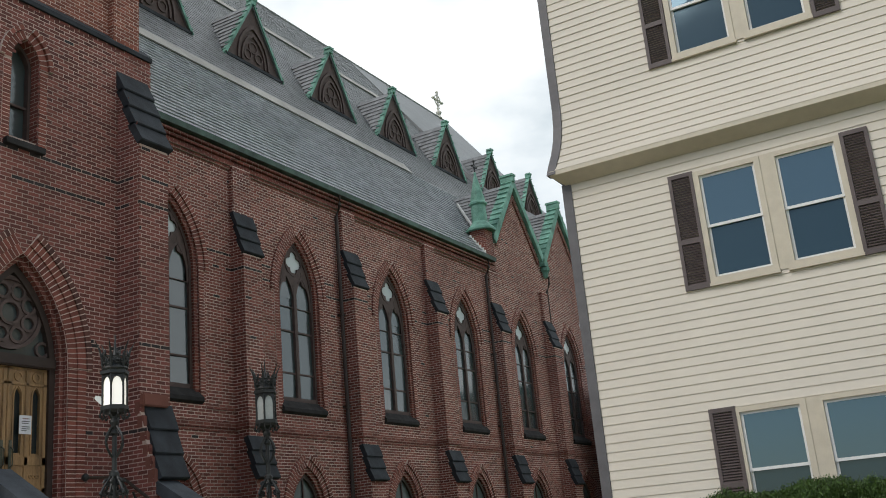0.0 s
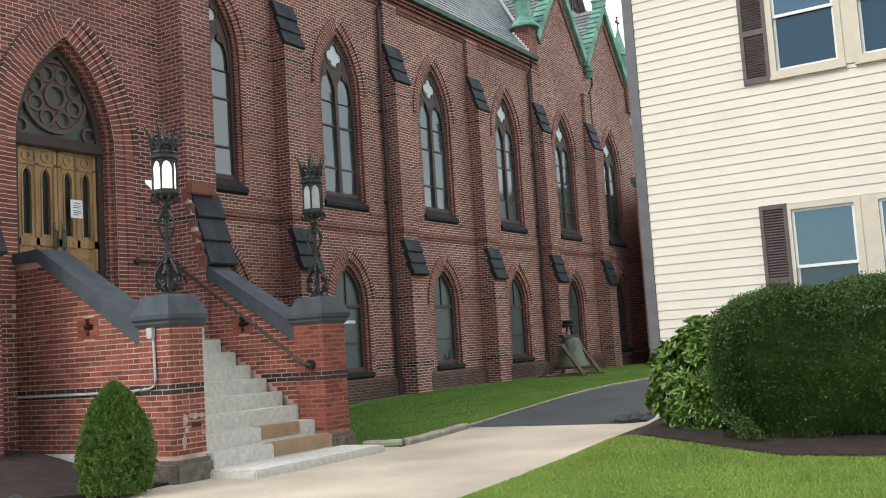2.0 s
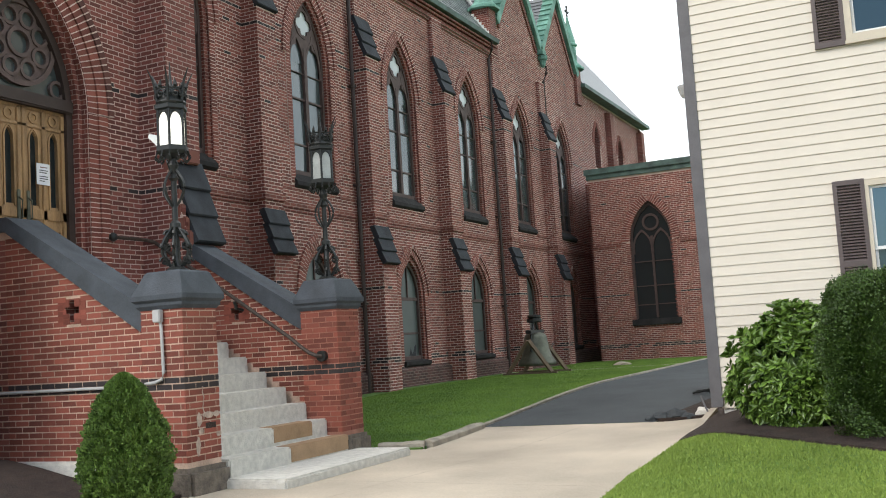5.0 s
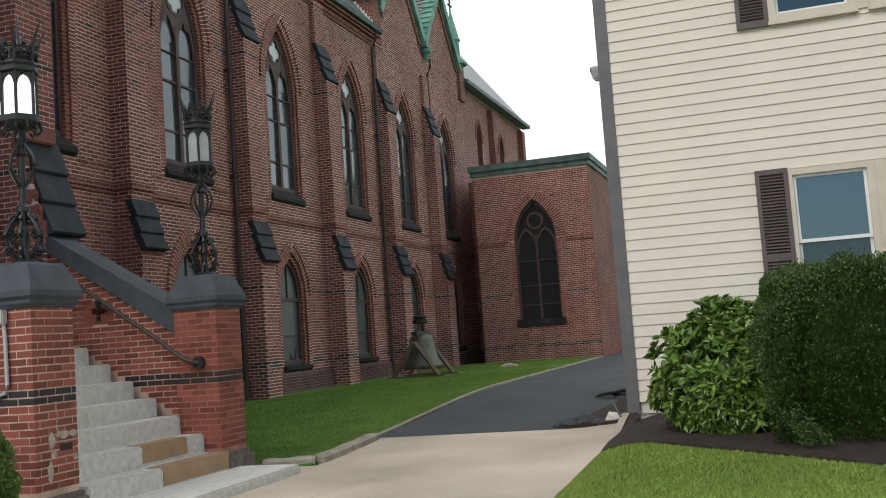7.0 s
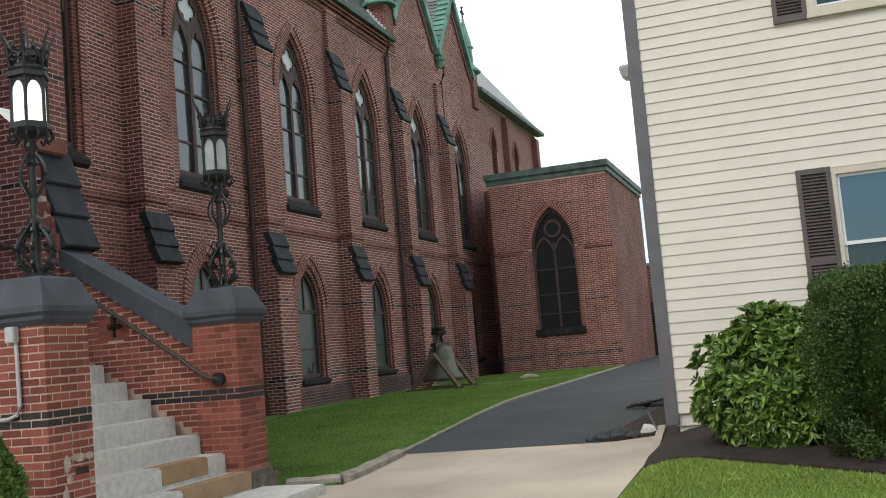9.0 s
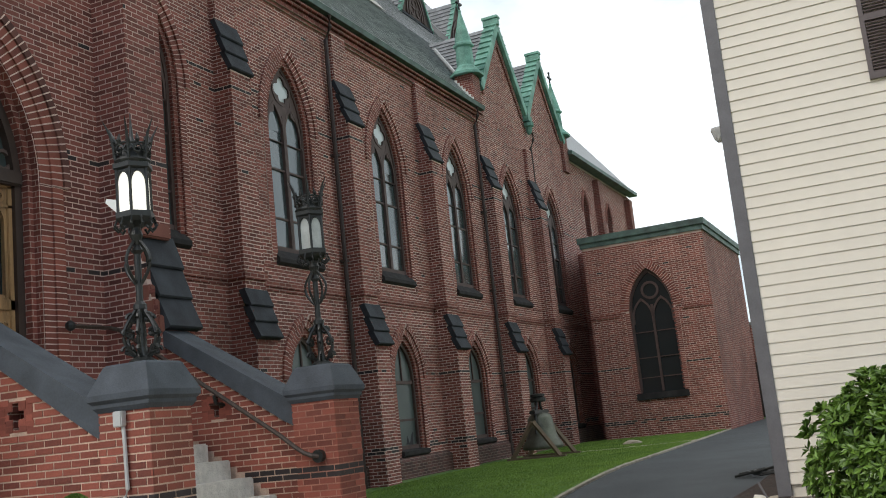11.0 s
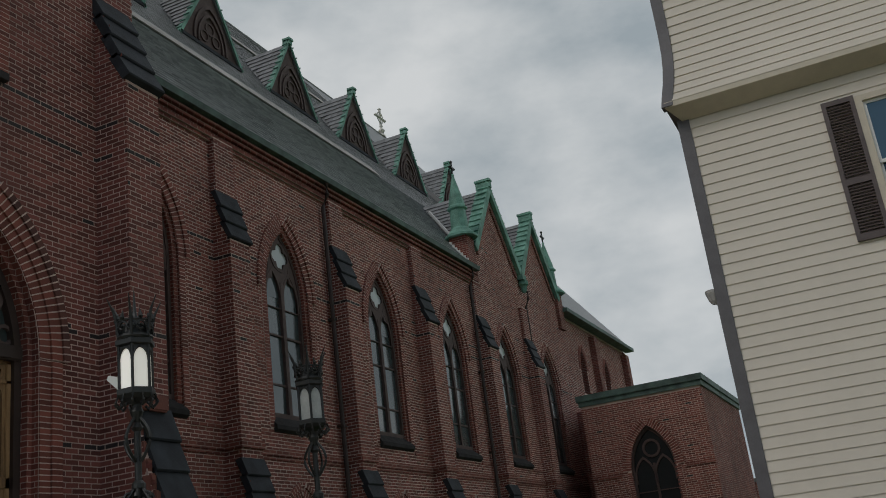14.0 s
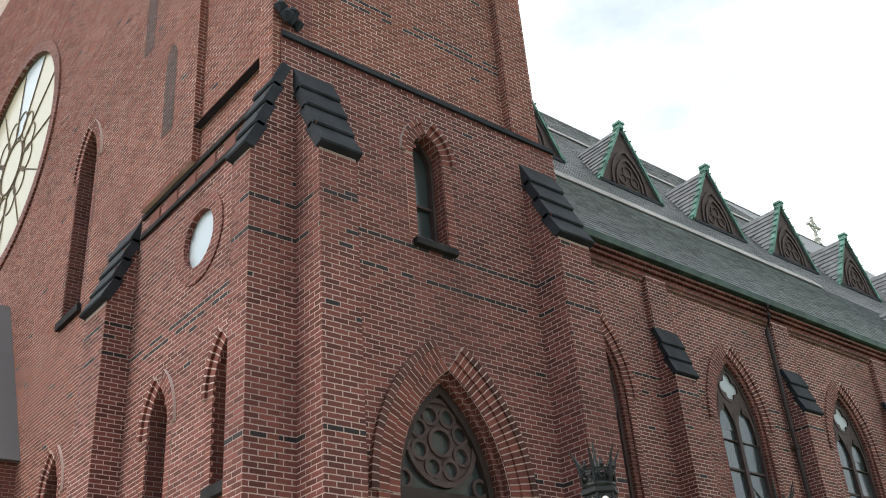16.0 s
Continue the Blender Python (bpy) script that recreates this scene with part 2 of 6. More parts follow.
MILK_DIM = material("dusty_lamp_glass", (0.40, 0.42, 0.40), 0.3, spread=0.25, scale=9)
LAMP_ON = material("lit_lamp_glass", (0.9, 0.9, 0.85), 0.35, spread=0.02)
LAMP_ON.node_tree.nodes["Principled BSDF"].inputs["Emission Color"].default_value = (1.0, 0.95, 0.82, 1)
LAMP_ON.node_tree.nodes["Principled BSDF"].inputs["Emission Strength"].default_value = 0.6

# ---- building helpers ----
WORLD_OF = {}


def thing(name, loc, label, category, group="", kind=""):
    ob = new(name)
    ob.location = loc
    WORLD_OF[ob.name] = Matrix.Translation(loc)
    return tagged(ob, label, category, group, kind)


def part(name, shape, mats, parent=None, label="", loc=(0, 0, 0), smooth=False):
    """Links a bmesh or a mesh as one object under a thing or a part."""
    if isinstance(shape, bmesh.types.BMesh):
        me = bpy.data.meshes.new(name)
        bmesh.ops.recalc_face_normals(shape, faces=shape.faces)
        shape.to_mesh(me)
        shape.free()
        for m in mats if isinstance(mats, (list, tuple)) else [mats]:
            me.materials.append(m)
        if smooth:
            me.polygons.foreach_set("use_smooth", [True] * len(me.polygons))
    else:
        me = shape
    ob = new(name, me)
    ob.matrix_basis = Matrix.Translation(loc)
    WORLD_OF[ob.name] = Matrix.Translation(loc)
    if parent:
        ob.parent = parent
        ob.matrix_parent_inverse = WORLD_OF[parent.name].inverted()
    return tagged(ob, label)


def box(bm, x0, x1, y0, y1, z0, z1, bevel=0.0):
    m = Matrix.Translation(((x0 + x1) / 2, (y0 + y1) / 2, (z0 + z1) / 2)) @ Matrix.Diagonal((abs(x1 - x0), abs(y1 - y0), abs(z1 - z0), 1))
    made = bmesh.ops.create_cube(bm, size=1, matrix=m)["verts"]
    if bevel:
        edges = list({e for v in made for e in v.link_edges})
        bmesh.ops.bevel(bm, geom=edges, offset=bevel, segments=2, affect="EDGES")
    return bm


def boxed(*a, bevel=0.0):
    return box(bmesh.new(), *a, bevel=bevel)


def prism(bm, points, shift):
    """Extrudes the flat polygon by the vector shift."""
    low = [bm.verts.new(p) for p in points]
    high = [bm.verts.new(Vector(p) + Vector(shift)) for p in points]
    n = len(points)
    bm.faces.new(low)
    bm.faces.new(high[::-1])
    for i in range(n):
        bm.faces.new((low[i], high[i], high[(i + 1) % n], low[(i + 1) % n]))
    return bm


def sheet(bm, outer, holes, place, depth, back=1):
    """A wall of that depth with openings: loops of (u, z), laid into the world by place(u, z, depth). Material 0 in front, back elsewhere."""
    loops = [outer, *holes]
    edges = []
    for loop in loops:
        vs = [bm.verts.new(place(u, z, 0)) for u, z in loop]
        edges += [bm.edges.new((vs[i], vs[(i + 1) % len(vs)])) for i in range(len(vs))]
    filled = bmesh.ops.triangle_fill(bm, use_beauty=True, edges=edges)["geom"]
    for f in filled:
        if isinstance(f, bmesh.types.BMFace):
            f.material_index = 0
    for loop in loops:
        a = [bm.verts.new(place(u, z, 0)) for u, z in loop]
        b = [bm.verts.new(place(u, z, depth)) for u, z in loop]
        for i in range(len(loop)):
            j = (i + 1) % len(loop)
            bm.faces.new((a[i], a[j], b[j], b[i])).material_index = back
    return bm


def pointed(c, half, low, spring, apex, steps=9):
    """A pointed arch's outline in (u, z), from its lower left corner round."""
    h = apex - spring
    r = (half * half + h * h) / (2 * half)
    top = math.acos((r - half) / r)
    left = [(c - half + r - r * math.cos(top * i / steps), spring + r * math.sin(top * i / steps)) for i in range(steps + 1)]
    right = [(2 * c - u, z) for u, z in left[-2::-1]]
    return ([(c - half, low)] if low < spring else []) + left + right + ([(c + half, low)] if low < spring else [])


def inside_pointed(u, z, c, half, low, spring, apex, grow=0.0):
    half, apex, low = half + grow, apex + grow * 1.25, low - grow
    h = apex - spring
    r = (half * half + h * h) / (2 * half)
    d = np.abs(u - c)
    return (z > low) & (d < half) & ((z < spring) | ((d + r - half) ** 2 + (z - spring) ** 2 < r * r))


def strip(bm, path, inner, place, d0, d1, closed=False):
    """A solid band between two loops of (u, z), from depth d0 to d1."""
    n = len(path)
    rows = [[bm.verts.new(place(u, z, d)) for u, z in loop] for loop, d in ((path, d0), (inner, d0), (inner, d1), (path, d1))]
    for i in range(n if closed else n - 1):
        j = (i + 1) % n
        for a in range(4):
            b = (a + 1) % 4
            bm.faces.new((rows[a][i], rows[a][j], rows[b][j], rows[b][i]))
    if not closed:
        for i in (0, n - 1):
            bm.faces.new([rows[a][i] for a in range(4)])
    return bm


def tube(bm, points, radius, sides=8):
    """A round bar along points."""
    pts = [Vector(p) for p in points]
    rings = []
    for i, p in enumerate(pts):
        d = (pts[min(i + 1, len(pts) - 1)] - pts[max(i - 1, 0)]).normalized()
        side = d.cross(Vector((0, 0, 1)))
        if side.length < 0.05:
            side = d.cross(Vector((1, 0, 0)))
        side.normalize()
        up = side.cross(d)
        r = radius[i] if isinstance(radius, (list, tuple)) else radius
        rings.append([bm.verts.new(p + (side * math.cos(a) + up * math.sin(a)) * r) for a in (2 * math.pi * k / sides for k in range(sides))])
    for a, b in zip(rings, rings[1:]):
        for k in range(sides):
            bm.faces.new((a[k], a[(k + 1) % sides], b[(k + 1) % sides], b[k]))
    bm.faces.new(rings[0])
    bm.faces.new(rings[-1][::-1])
    return bm


def lathe(bm, profile, centre, sides=16, turn=0.0):
    """Turns a profile of (radius, z) round the upright axis through centre."""
    rings = [[bm.verts.new((centre[0] + r * math.cos(turn + 2 * math.pi * k / sides), centre[1] + r * math.sin(turn + 2 * math.pi * k / sides), centre[2] + z))
              for k in range(sides)] for r, z in profile]
    for a, b in zip(rings, rings[1:]):
        for k in range(sides):
            bm.faces.new((a[k], a[(k + 1) % sides], b[(k + 1) % sides], b[k]))
    bm.faces.new(rings[0])
    bm.faces.new(rings[-1][::-1])
    return bm


def south(x):
    """Lays (u, z, depth) onto a wall that looks along +x."""
    return lambda u, z, d: (x - d, u, z)


def west(y):
    """Lays (u, z, depth) onto a wall that looks along -y."""
    return lambda u, z, d: (u, y + d, z)


BW, BH, JOINT = 0.205, 0.0667, 0.0135


def bricks(name, parent, place, u0, u1, z0, z1, keep=None, dark=(), proud=0.0035, phase=0.0, mat=None):
    """The bricks of a wall face, laid in courses, as one mesh of many; courses in dark are black."""
    rng = np.random.default_rng(int(abs(u0 * 131 + z0 * 17 + u1 * 7) * 10) % 100000)
    us, zs, ws, rows = [], [], [], []
    for r in range(int(math.floor((z0 - 0.0) / BH)), int(math.ceil(z1 / BH))):
        a, b = max(z0, r * BH), min(z1, (r + 1) * BH)
        if b - a < 0.03:
            continue
        k0 = math.floor((u0 - phase) / BW - 1)
        starts = phase + BW * (np.arange(k0, math.ceil((u1 - phase) / BW) + 1) + 0.5 * (r % 2))
        lo, hi = np.maximum(starts, u0), np.minimum(starts + BW, u1)
        good = hi - lo > 0.018
        lo, hi = lo[good], hi[good]
        lo = np.where(lo <= u0 + 1e-6, lo - JOINT / 2 - 0.004, lo)
        hi = np.where(hi >= u1 - 1e-6, hi + JOINT / 2 + 0.004, hi)
        us.append((lo + hi) / 2)
        ws.append(hi - lo)
        zs.append(np.full(len(lo), (a + b) / 2))
        rows.append(np.full(len(lo), r))
    u, w, z, row = map(np.concatenate, (us, ws, zs, rows))
    if keep is not None:
        ok = keep(u, z)
        u, w, z, row = u[ok], w[ok], z[ok], row[ok]
    n = len(u)
    hw, hh = w / 2 - JOINT / 2, BH / 2 - JOINT / 2
    d = -(proud + rng.uniform(-0.0015, 0.0015, n))
    tilt = rng.uniform(-0.002, 0.002, n)
    corner = []
    for su, sz, front in ((-1, -1, 0), (1, -1, 0), (1, 1, 0), (-1, 1, 0), (-1, -1, 1), (1, -1, 1), (1, 1, 1), (-1, 1, 1)):
        shrink = 0.002 * front
        corner.append(place(u + su * (hw - shrink), z + sz * (hh - shrink) + tilt * su, (d if front else np.zeros(n))))
    verts = np.stack([np.stack([np.broadcast_to(c, (n,)) for c in p], -1) for p in corner], 1).reshape(-1, 3)
    quad = np.array([(4, 5, 6, 7), (0, 1, 5, 4), (1, 2, 6, 5), (2, 3, 7, 6), (3, 0, 4, 7)])
    faces = (np.arange(n)[:, None, None] * 8 + quad).reshape(-1, 4)
    me = bpy.data.meshes.new(name)
    me.from_pydata(verts.tolist(), [], faces.tolist())
    me.materials.append(mat or BRICK)
    me.materials.append(BRICK_DARK)
    me.polygons.foreach_set("material_index", np.repeat(((np.isin(row, list(dark)) & (rng.random(n) < 0.8)) | (rng.random(n) < 0.004)).astype(np.int32), 5))
    return tagged(part(name, me, None, parent), kind="stuff")


def course(z):
    return int(round(z / BH))


def arch_bricks(c, half, spring, apex, width, grow=0.0, low=None, gap=0.10):
    """The outlines of bricks on end round a pointed arch; with low, stacked down the jambs too."""
    h = apex - spring
    r = (half * half + h * h) / (2 * half)
    top = math.acos((r - half) / r)
    r0, r1 = r + grow, r + grow + width
    n = max(4, int(r * top / 0.074))
    out = []
    for side in (-1, 1):
        for i in range(n):
            a0, a1 = top * (i + gap) / n, top * (i + 1 - gap) / n
            ring = [(rr * math.cos(a), rr * math.sin(a)) for rr, a in ((r0, a0), (r1, a0), (r1, a1), (r0, a1))]
            out.append([(c + side * max(0.0, p - (r - half)), spring + q) for p, q in ring])
        if low is not None:
            ua, ub, g = c + side * (half + grow), c + side * (half + grow + width), gap * BH
            for i in range(int((spring - low) / BH)):
                z = low + i * BH
                out.append([(ua, z + g), (ub, z + g), (ub, z + BH - g), (ua, z + BH - g)])
    return out


def voussoirs(bm, c, half, spring, apex, width, place, d0, d1, grow=0.0, low=None, gap=0.10):
    """Those bricks as solids from depth d0 to d1."""
    for poly in arch_bricks(c, half, spring, apex, width, grow, low, gap):
        prism(bm, [place(u, z, d0) for u, z in poly], Vector(place(0, 0, d1)) - Vector(place(0, 0, d0)))
    return bm


def brick_arch(name, parent, c, size, place, rings, label):
    """An arched surround: a bed of mortar, and on it every brick as a part of its own."""
    bed = bmesh.new()
    for grow, width, out, low in rings:
        voussoirs(bed, c, size["half"], size["spring"], size["apex"], width, place, -out + 0.003, 0.1, grow + 0.002, low, 0.0)
    ob = part(name, bed, MORTAR_DARK, parent, label)
    for grow, width, out, low in rings:
        for poly in arch_bricks(c, size["half"], size["spring"], size["apex"], width, grow, low):
            part("brick", prism(bmesh.new(), [place(u, z, -out) for u, z in poly], Vector(place(0, 0, 0.08)) - Vector(place(0, 0, 0))), BRICK_ARCH, ob)
    return ob


def smooth(a):
    a = min(1.0, max(0.0, a))
    return a * a * (3 - 2 * a)


def land(x, y):
    """The height of the ground."""
    z = -0.12 + 0.34 * smooth((y - 2.5) / 10)
    z += 0.40 * smooth((0.1 - x) / 2.6) * smooth((-y + 0.2) / 0.6)
    z += 0.24 * smooth((x - 3.9) / 1.0) * smooth((y - 0.6) / 2.8) * (1 - smooth((y - 9) / 6))
    return z


def patch(name, points, lift, mat, label, category, step=0.6, skirt=0.0, kind="structure"):
    """A piece of ground draped over the land."""
    bm = bmesh.new()
    bm.faces.new([bm.verts.new((x, y, 0)) for x, y in points])
    for axis in (0, 1):
        lo, hi = min(p[axis] for p in points), max(p[axis] for p in points)
        for k in range(1, int((hi - lo) / step)):
            co, no = Vector((0, 0, 0)), Vector((0, 0, 0))
            co[axis], no[axis] = lo + k * step, 1
            bmesh.ops.bisect_plane(bm, geom=bm.verts[:] + bm.edges[:] + bm.faces[:], plane_co=co, plane_no=no)
    for v in bm.verts:
        v.co.z = land(v.co.x, v.co.y) + lift
    if skirt:
        rim = [e for e in bm.edges if e.is_boundary]
        low = bmesh.ops.extrude_edge_only(bm, edges=rim)["geom"]
        for v in low:
            if isinstance(v, bmesh.types.BMVert):
                v.co.z -= skirt
    return tagged(part(name, bm, mat), label, category, kind=kind)


# ---- ground ----
g = bmesh.new()
xs = sorted({-400, -150, -60, -30, -20, 20, 40, 90, 250, 500, *[i * 1.0 for i in range(-12, 17)]})
ys = sorted({-300, -120, -60, -30, -20, 50, 70, 120, 300, 600, *[i * 1.0 for i in range(-12, 45)]})
gv = [[g.verts.new((x, y, land(x, y) - 0.05)) for y in ys] for x in xs]
for i in range(len(xs) - 1):
    for j in range(len(ys) - 1):
        g.faces.new((gv[i][j], gv[i + 1][j], gv[i + 1][j + 1], gv[i][j + 1]))
tagged(part("ground", g, SOIL), "dull green earth reaching to the horizon", "ground", kind="structure")
patch("road", [(-60, -40), (60, -40), (60, -9.5), (-60, -9.5)], -0.02, ASPHALT, "grey asphalt street in front of the church", "road", step=6)
patch("pavement", [(-60, -9.3), (60, -9.3), (60, -2.6), (4.75, -2.6), (-0.6, -2.0), (-60, -2.0)], -0.012, CONCRETE, "pale concrete pavement along the street", "pavement", step=3)
patch("concrete_apron", [(0.2, -2.15), (4.6, -2.6), (4.26, 1.1), (4.28, 3.8), (4.12, 5.9), (3.4, 5.75), (0.86, 5.6), (0.95, 3.5), (0.0, 3.4), (0.0, 0.3), (0.1, -0.4)], 0.0, CONCRETE,
      "pale concrete apron between lawn and steps", "driveway", skirt=0.1)
patch("asphalt_drive", [(0.86, 5.6), (3.4, 5.75), (3.75, 8.0), (4.1, 12.0), (4.1, 40), (0.62, 40), (0.62, 26), (0.8, 14)], 0.004, ASPHALT, "dark asphalt drive beside the church", "driveway")
patch("church_lawn", [(0.2, 3.35), (0.88, 3.5), (0.80, 5.6), (0.68, 14), (0.5, 25.9), (-4.4, 25.9), (-4.4, 3.4)], 0.02, SOIL, "mown green lawn beside the church", "lawn", skirt=0.1)
patch("front_lawn", [(4.62, -2.6), (16, -2.6), (16, 1.62), (6.8, 1.72), (4.34, 3.0), (4.28, 1.1)], 0.02, SOIL, "bright green mown lawn before the house", "lawn", skirt=0.1)
patch("house_bed", [(4.34, 3.03), (6.8, 1.75), (16, 1.65), (16, 4.9), (4.5, 4.9), (4.5, 12), (4.1, 12), (3.75, 8.0), (3.42, 5.8), (4.14, 5.95)], 0.04, MULCH, "brown mulch bed along the house", "mulch bed", step=0.3, skirt=0.1)
patch("church_bed", [(-12, -1.9), (-0.6, -2.0), (0.15, -0.7), (0.1, 0.0), (-3.0, 0.1), (-12, 0.1)], 0.03, MULCH, "dark mulch bed below the church wall", "mulch bed", step=0.4, skirt=0.1)

# ---- the church ----
WALL, TOWER, FRONT = -4.5, -2.95, -1.6      # planes: nave wall, tower's side, west front
BAY, FIRST = 4.17, 7.95                     # buttress spacing and the first one's far edge
church = thing("church", (WALL, 12, 0), "large red-brick gothic church with dark stone caps and slate roof", "church")
win_c = [9.72 + BAY * (k - 1) for k in range(6)]
EAVE, RIDGE_X, RIDGE_Z = 10.42, -15.5, 25.3
GABLE = [22.56, 26.62]
hi = dict(half=0.78, low=4.72, spring=7.45, apex=8.97)
lo = dict(half=0.64, low=0.80, spring=2.45, apex=3.47)

# nave wall with its openings
outer = [(3.0, 0.0), (28.95, 0.0), (28.95, 11.2), (28.6, 11.2), (26.62, 13.77), (24.62, 11.3), (22.56, 13.77), (20.55, 11.3), (20.3, EAVE), (3.0, EAVE)]
holes = [pointed(c, **hi) for c in win_c] + [pointed(c, **lo) for c in win_c]
nave_wall = part("nave_wall", sheet(bmesh.new(), outer, holes, south(WALL), 0.55), [MORTAR_DARK, BRICKWORK], church, "long red-brick side wall in bays")


def nave_keep(u, z):
    ok = np.ones(len(u), bool)
    for c in win_c:
        ok &= ~inside_pointed(u, z, c, grow=0.04, **hi) & ~inside_pointed(u, z, c, grow=0.04, **lo)
    top = np.where(u < 20.4, EAVE, np.interp(u, [20.4, 22.56, 24.62, 26.62, 28.6, 29], [11.2, 13.67, 11.2, 13.67, 11.2, 11.2]))
    return ok & (z < top - 0.05)


bands = {course(z) + k for z in (0.85, 0.92, 2.55, 7.6, 7.95) for k in (0,)}
bricks("brickwork", nave_wall, south(WALL), 3.5, 28.95, 0.1, 13.9, nave_keep, bands)
for z0, z1, o in ((4.10, 4.16, 0.025), (4.17, 4.30, 0.045), (4.55, 4.61, 0.02)):
    for k in range(6):
        ya = 3.6 if k == 0 else FIRST + BAY * (k - 1)
        yb = FIRST + BAY * k - 0.6 if k < 5 else 28.9
        spans = [(ya, yb)] if z0 < 4.5 else [(ya, win_c[k] - 0.92), (win_c[k] + 0.92, yb)]
        for p, q in spans:
            if q > p:
                part("belt_course", boxed(WALL - 0.02, WALL + o, p, q, z0, z1), BRICKWORK, nave_wall)
part("plinth", prism(bmesh.new(), [(WALL - 0.1, 3.5, 0.0), (WALL + 0.10, 3.5, 0.0), (WALL + 0.10, 3.5, 0.62), (WALL, 3.5, 0.72), (WALL - 0.1, 3.5, 0.72)], (0, 25.4, 0)), BRICKWORK_DARK, nave_wall)


pane_rng = random.Random(8)


def nave_window(c, size, upper):
    place = south(WALL)
    surround = bmesh.new()
    voussoirs(surround, c, size["half"], size["spring"], size["apex"], 0.15, place, -0.014, 0.1, 0.002, size["low"] - 0.02)
    voussoirs(surround, c, size["half"], size["spring"], size["apex"], 0.11, place, -0.045, 0.1, 0.165)
    ob = part("window", surround, BRICK, church, "tall pointed window with brick arch and brown tracery" if upper else "low pointed basement window under a brick arch")
    bed = voussoirs(bmesh.new(), c, size["half"], size["spring"], size["apex"], 0.155, place, -0.011, 0.1, 0.004, size["low"] - 0.02, 0.0)
    voussoirs(bed, c, size["half"], size["spring"], size["apex"], 0.105, place, -0.042, 0.1, 0.168, None, 0.0)
    part("mortar_bed", bed, MORTAR_DARK, ob)
    inner_half = size["half"] - 0.17
    step = bmesh.new()
    a = pointed(c, size["half"] + 0.01, size["low"], size["spring"], size["apex"] + 0.01)
    b = pointed(c, size["half"] - 0.1, size["low"], size["spring"], size["apex"] - 0.14)
    strip(step, a, b, place, 0.04, 0.16)
    part("inner_arch", step, BRICKWORK, ob)
    f = bmesh.new()
    gl = 4.93 if upper else size["low"] + 0.06
    a = pointed(c, size["half"] - 0.08, size["low"], size["spring"], size["apex"] - 0.12)
    b = pointed(c, inner_half, gl + 0.08, size["spring"], size["apex"] - 0.25)
    strip(f, a, b, place, 0.11, 0.23)
    box(f, WALL - 0.23, WALL - 0.11, c - inner_half, c + inner_half, gl - 0.02, gl + 0.1)
    if upper:
        # mullion, two lancet heads and a quatrefoil above
        box(f, WALL - 0.21, WALL - 0.113, c - 0.055, c + 0.055, gl, 7.75)
        q = inner_half / 2
        for s in (-1, 1):
            lo_h = pointed(c + s * q, q + 0.01, 7.2, 7.35, 8.02)
            strip(f, lo_h, pointed(c + s * q, q - 0.05, 7.2, 7.35, 7.94), place, 0.12, 0.21)
        ring = [(c + 0.33 * math.cos(t), 8.30 + 0.33 * math.sin(t)) for t in np.linspace(0, 2 * math.pi, 25)[:-1]]
        cut = [(c + (0.185 + 0.105 * abs(math.cos(2 * t))) * math.cos(t), 8.30 + (0.185 + 0.105 * abs(math.cos(2 * t))) * math.sin(t)) for t in np.linspace(0, 2 * math.pi, 25)[:-1]]
        strip(f, ring, cut, place, 0.116, 0.21, closed=True)
        for s in (-1, 1):
            prism(f, [place(c + s * 0.30, 7.80, 0.128), place(c + s * 0.53, 7.71, 0.128), place(c + s * 0.42, 8.1, 0.128), place(c + s * 0.28, 8.15, 0.128)], (-0.09, 0, 0))
        for z in (5.6, 6.6):
            box(f, WALL - 0.18, WALL - 0.14, c - inner_half, c + inner_half, z - 0.02, z + 0.02)
    else:
        box(f, WALL - 0.21, WALL - 0.13, c - inner_half, c + inner_half, 2.34, 2.42)
        box(f, WALL - 0.20, WALL - 0.14, c - inner_half, c + inner_half, 1.5, 1.55)
        box(f, WALL - 0.20, WALL - 0.14, c - 0.02, c + 0.02, 2.38, size["apex"] - 0.3)
    if upper:
        prism(f, [place(u, z, 0.125) for u, z in ((c - 0.05, 7.55), (c + 0.05, 7.55), (c + 0.28, 8.0), (c + 0.12, 8.06), (c - 0.12, 8.06), (c - 0.28, 8.0))], (-0.05, 0, 0))
    part("tracery", f, TRACERY, ob)
    if upper:
        head = pointed(c, inner_half + 0.02, 7.17, size["spring"], size["apex"] - 0.23)
        lights = [pointed(c + s * q, q - 0.05, 7.19, 7.35, 7.94) for s in (-1, 1)]
        part("tracery_plate", sheet(bmesh.new(), head, [cut] + lights, south(WALL - 0.135), 0.03, 0), TRACERY, ob)
        for s in (-1, 1):
            for z0, z1 in ((4.97, 5.59), (5.61, 6.59), (6.61, 7.4)):
                ta, tc = pane_rng.uniform(-0.012, 0.012), pane_rng.uniform(-0.010, 0.010)
                ya, yb = c + min(0, s * inner_half), c + max(0, s * inner_half)
                pane = prism(bmesh.new(), [(WALL - 0.17 - ta - tc, ya, z0), (WALL - 0.17 + ta - tc, yb, z0), (WALL - 0.17 + ta + tc, yb, z1), (WALL - 0.17 - ta + tc, ya, z1)], (-0.012, 0, 0))
                part("pane", pane, PANE_CHURCH, ob)
        part("pane", prism(bmesh.new(), [place(u, z, 0.17) for u, z in pointed(c, inner_half + 0.02, 7.4, size["spring"], size["apex"] - 0.23)], (-0.02, 0, 0)), PANE_CHURCH, ob)
